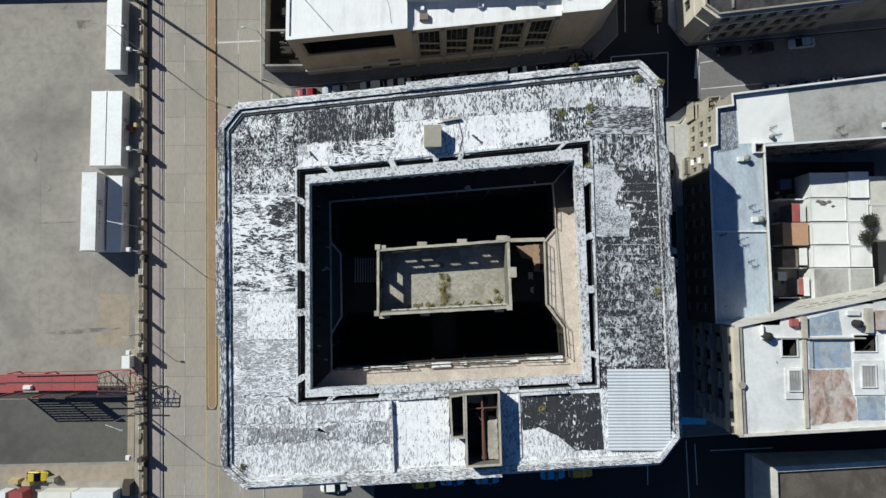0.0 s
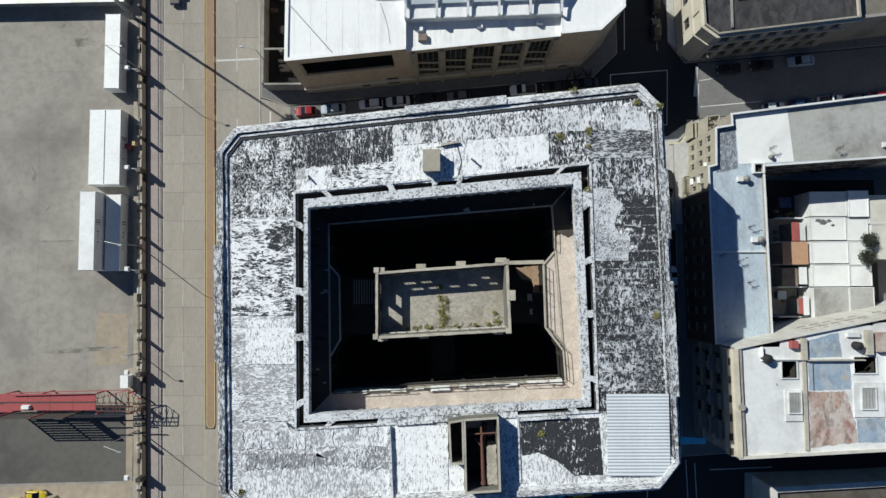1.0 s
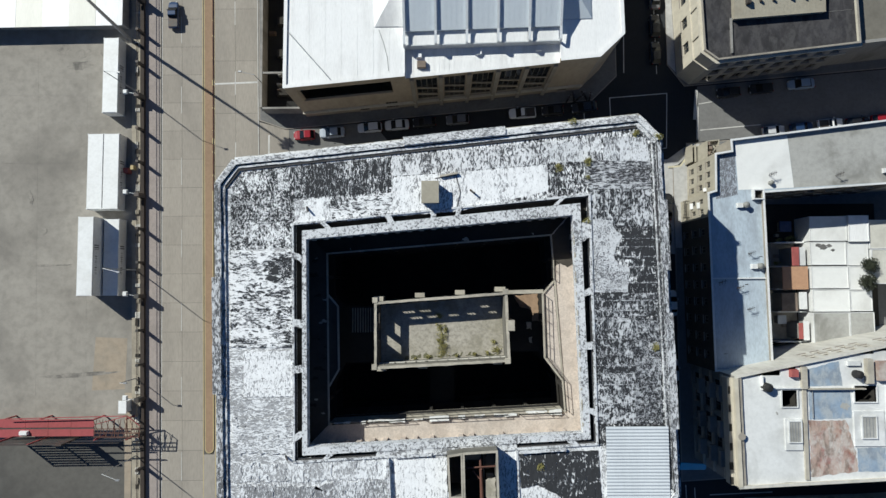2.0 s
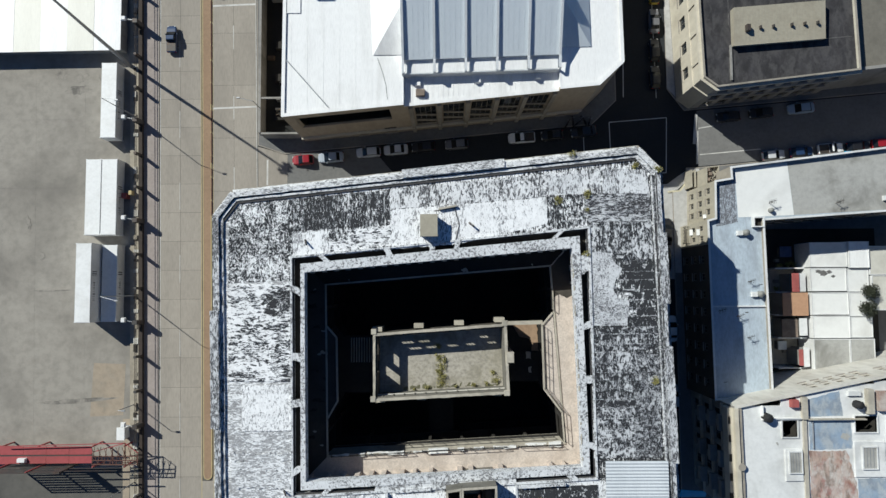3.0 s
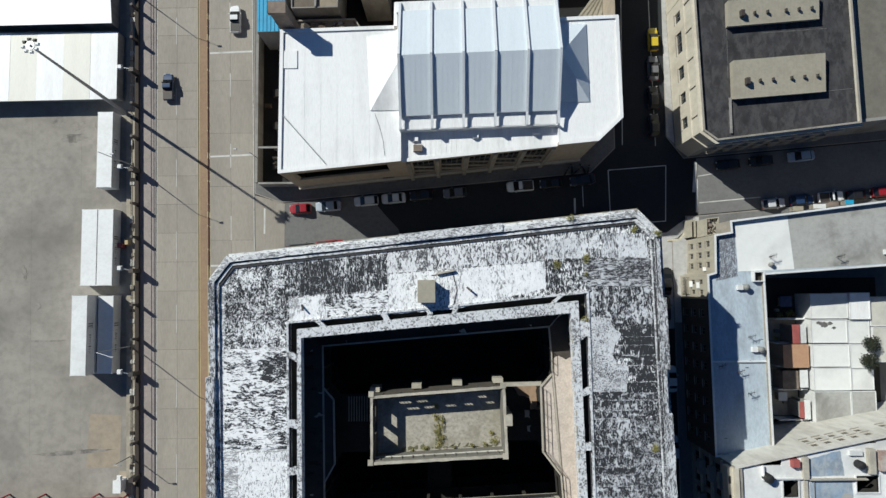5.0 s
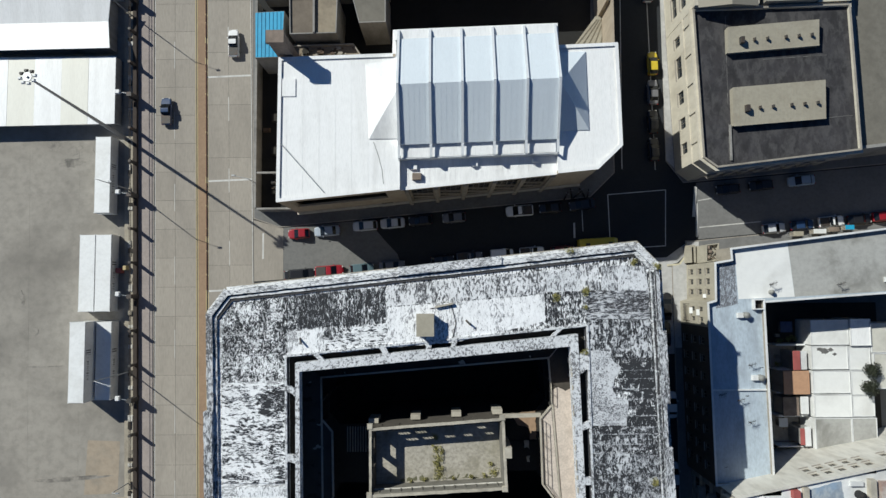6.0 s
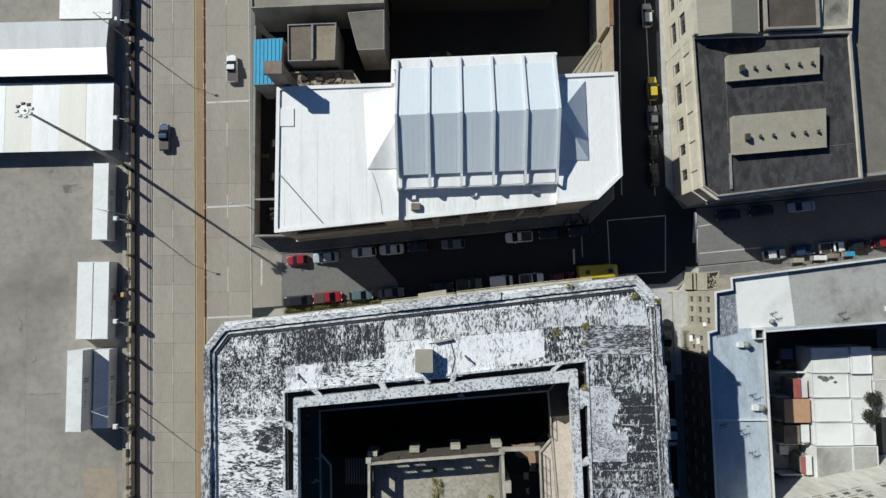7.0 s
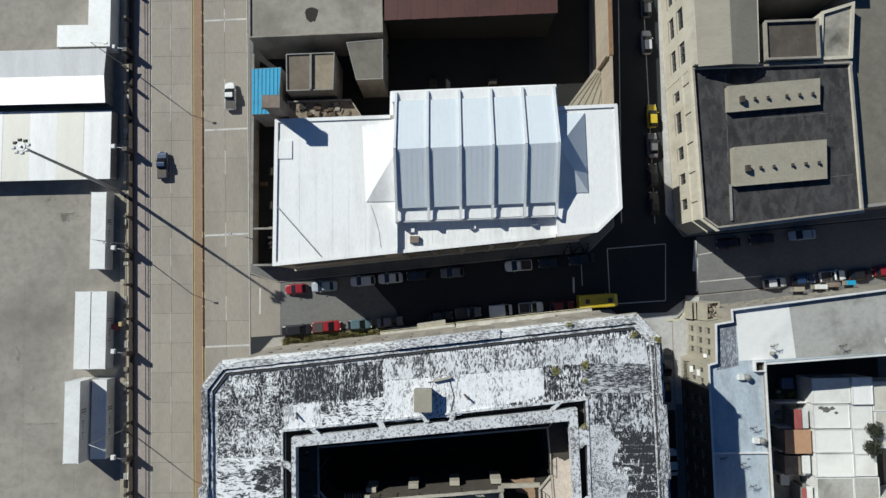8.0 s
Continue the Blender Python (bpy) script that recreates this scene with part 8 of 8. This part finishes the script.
        p("tail_light", box(bmesh.new(), r - 0.02, r + 0.08, s * W * 0.74 - 0.09, s * W * 0.74 + 0.09, 0.6, 0.8, 0.01), M_TAIL)
        p("door_mirror", box(bmesh.new(), f - 1.55, f - 1.38, s * (W + 0.09) - 0.08, s * (W + 0.09) + 0.08, 0.88, 1.0, 0.02), paint)
    return root


SILVER, WHITE, BLACK, RED = (0.58, 0.59, 0.61), (0.80, 0.80, 0.79), (0.018, 0.018, 0.02), (0.27, 0.014, 0.022)
NAVY, TEAL, YEL, SKYB, GREY = (0.025, 0.05, 0.12), (0.10, 0.15, 0.17), (0.58, 0.44, 0.02), (0.11, 0.44, 0.76), (0.16, 0.16, 0.17)
ROAD = -0.05
HALL_STREET_CARS = [
    ("hatch", -23.2, 32.0, 183, "red", RED, "small red hatchback parked in the street", 3.5),
    ("sedan", -18.6, 32.4, 184, "silver_blue", (0.36, 0.40, 0.46), "silver-blue saloon parked in the street", 4.2),
    ("hatch", -12.4, 33.2, 184, "silver", SILVER, "silver hatchback parked in the street", 4.0),
    ("sedan", -7.9, 33.6, 184, "silver", SILVER, "silver saloon parked in the street", 4.0),
    ("hatch", -3.4, 34.0, 184, "black", BLACK, "black hatchback parked in the shade", 3.8),
    ("hatch", 2.1, 34.4, 184, "grey", GREY, "grey hatchback parked in the shade", 3.8),
    ("pickup", 12.8, 35.4, 184, "white", WHITE, "white pickup parked in the shade", 4.4),
    ("hatch", 17.8, 35.8, 184, "black", BLACK, "dark hatchback with pale bonnet parked in the shade", 3.6),
    ("sedan", 23.0, 36.3, 188, "black", BLACK, "black saloon parked near the corner", 4.2),
    ("sedan", -23.0, 25.4, 4, "black", BLACK, "black saloon parked beside the grass verge", 5.0),
    ("pickup", -18.2, 25.9, 4, "red", RED, "red pickup parked beside the grass verge", 4.6),
    ("hatch", -12.9, 26.2, 4, "teal", TEAL, "dark teal hatchback parked beside the verge", 3.9),
    ("sedan", -8.0, 26.6, 4, "grey", GREY, "dark grey saloon parked in the shade", 4.2),
    ("hatch", 0.2, 27.4, 4, "black", BLACK, "black hatchback parked below the market", 3.8),
    ("pickup", 4.6, 27.9, 4, "grey", GREY, "grey pickup parked below the market", 4.2),
    ("van", 9.8, 28.2, 4, "white", WHITE, "white van parked below the market", 3.7),
    ("pickup", 14.7, 28.6, 4, "white", WHITE, "white pickup parked below the market", 4.0),
    ("hatch", 19.7, 28.8, 4, "dark_red", (0.13, 0.015, 0.015), "dark red hatchback parked below the market", 3.9),
    ("bus", 25.2, 29.6, 3, "yellow", YEL, "yellow minibus waiting by the crossing", 6.2),
]
SIDE_STREET_CARS = [
    ("hatch", 35.2, 59.7, 91, "yellow", YEL, "yellow taxi parked in the side street", 3.9),
    ("sedan", 35.1, 54.8, 91, "grey", GREY, "grey saloon parked in the side street", 4.1),
    ("hatch", 35.0, 49.9, 91, "black", BLACK, "black hatchback parked in the side street", 3.9),
    ("hatch", 35.0, 45.3, 91, "black", BLACK, "dark hatchback parked near the corner", 3.8),
    ("hatch", 34.7, 72.1, 91, "silver", SILVER, "silver hatchback parked up the side street", 4.0),
    ("hatch", 34.8, 78.3, 91, "grey", GREY, "grey hatchback parked up the side street", 4.0),
    ("hatch", 54.0, 32.15, 5, "silver", SILVER, "silver hatchback parked in sunlight", 3.7),
    ("hatch", 58.6, 32.65, 5, "navy", NAVY, "navy hatchback parked in sunlight", 3.8),
    ("pickup", 63.3, 33.15, 5, "white", WHITE, "white pickup parked in sunlight", 4.1),
    ("hatch", 67.9, 33.45, 5, "black", BLACK, "black hatchback parked in sunlight", 3.9),
    ("hatch", 72.0, 33.95, 5, "red", RED, "red hatchback parked in sunlight", 3.9),
    ("sedan", 58.8, 39.9, 185, "pale_blue", (0.34, 0.42, 0.52), "pale blue saloon parked below the corner building", 4.4),
    ("hatch", 46.8, 38.6, 185, "black", BLACK, "black hatchback parked below the corner building", 3.9),
    ("hatch", 52.2, 39.2, 185, "black", BLACK, "black hatchback parked in deep shade", 3.9),
]
OTHER_CARS = [
    ("pickup", -34.2, 63.9, 91, "white", WHITE, "white pickup with dark load bed on the avenue", 4.6),
    ("pickup", -45.2, 52.5, 91, "navy", NAVY, "dark blue pickup on the avenue", 4.5),
    ("sedan", -18.4, -31.9, 3, "white", WHITE, "white saloon parked on the southern street", 4.3),
    ("hatch", -4.0, -31.4, 3, "yellow", YEL, "yellow taxi parked on the southern street", 3.7),
    ("sedan", 0.5, -30.9, 3, "sky_blue", SKYB, "sky blue taxi parked on the southern street", 3.7),
    ("sedan", 6.1, -30.7, 3, "sky_blue", SKYB, "sky blue saloon parked on the southern street", 3.8),
    ("sedan", 16.6, -30.0, 3, "sky_blue", SKYB, "sky blue taxi in a row of taxis", 3.9),
    ("hatch", 21.0, -29.8, 3, "yellow", YEL, "yellow taxi at the end of a row", 3.8),
    ("sedan", 36.55, 4.0, 90, "white", WHITE, "white saloon parked in the alley", 4.2),
    ("hatch", 36.55, -6.9, 90, "silver", SILVER, "silver hatchback parked in the alley", 4.0),
    ("sedan", 36.25, 19.7, 88, "black", BLACK, "black saloon parked at the alley's mouth", 4.4),
    ("hatch", 35.95, 15.3, 90, "black", BLACK, "black hatchback parked in the alley", 3.9),
    ("hatch", -66.0, -30.2, 0, "yellow", YEL, "small yellow car parked beside the port stores", 3.4),
]
PARKED = HALL_STREET_CARS + SIDE_STREET_CARS + OTHER_CARS
for kind, x, y, head, key, col, label, ln in PARKED:
    on_slab = -47 < x < -31 or x < -51
    vehicle(kind, x, y, head, key, col, label, 0.0 if on_slab else ROAD, ln)

# ---- slabs of the avenue and the yard, tiles of the gallery ----
SLABS = {}


def slab(parent, x, y, w, l, z, m, name="slab", k=0.0, gap=0.02):
    key = (name, round(w, 2), round(l, 2), m.name, k)
    if key not in SLABS:
        bm = bmesh.new()
        a, b = w / 2 - gap, l / 2 - gap
        s = k * l / 2
        lo = [bm.verts.new(v) for v in ((-a - s, -b, -0.1), (a - s, -b, -0.1), (a + s, b, -0.1), (-a + s, b, -0.1))]
        hi = [bm.verts.new(v) for v in ((-a - s, -b, 0), (a - s, -b, 0), (a + s, b, 0), (-a + s, b, 0))]
        bm.faces.new(lo[::-1]), bm.faces.new(hi)
        for i in range(4):
            bm.faces.new((lo[i], lo[(i + 1) % 4], hi[(i + 1) % 4], hi[i]))
        me = bpy.data.meshes.new(name)
        bm.to_mesh(me)
        bm.free()
        me.materials.append(m)
        SLABS[key] = me
    ob = new(name, SLABS[key])
    ob.parent = parent
    if parent.parent is None:
        ob.matrix_parent_inverse = parent.matrix_basis.inverted()
    ob.location = (x, y, z + random.uniform(-0.003, 0.003))
    return ob


for x0, w, l in ((-45.5, 3.4, 4.75), (-42.05, 3.5, 4.75), (-36.75, 3.75, 8.9), (-33.0, 3.75, 8.9)):
    for k in range(int(170 / l)):
        y = -62 + (k + 0.5) * l
        slab(avenue, lean(x0, y), y, w, l, 0.0, M_CONCRETE_ROAD, k=-0.018)
far = bmesh.new()
for y0, y1 in ((-140, -62.2), (107.5, 220)):
    for xa, xb in ((-47.2, -40.3), (-38.6, -31.1)):
        long_quad(far, xa, xb, y0, y1, -0.1, 0.0)
part("far_carriageway", far, M_CONCRETE_ROAD, avenue)
for i in range(7):
    for j in range(16):
        x, y = -55.6 - i * 8.2, -70 + j * 11.5
        slab(yard, lean(x, y, -0.022), y, 8.2, 11.5, 0.0, M_YARD, k=-0.022, gap=0.006)
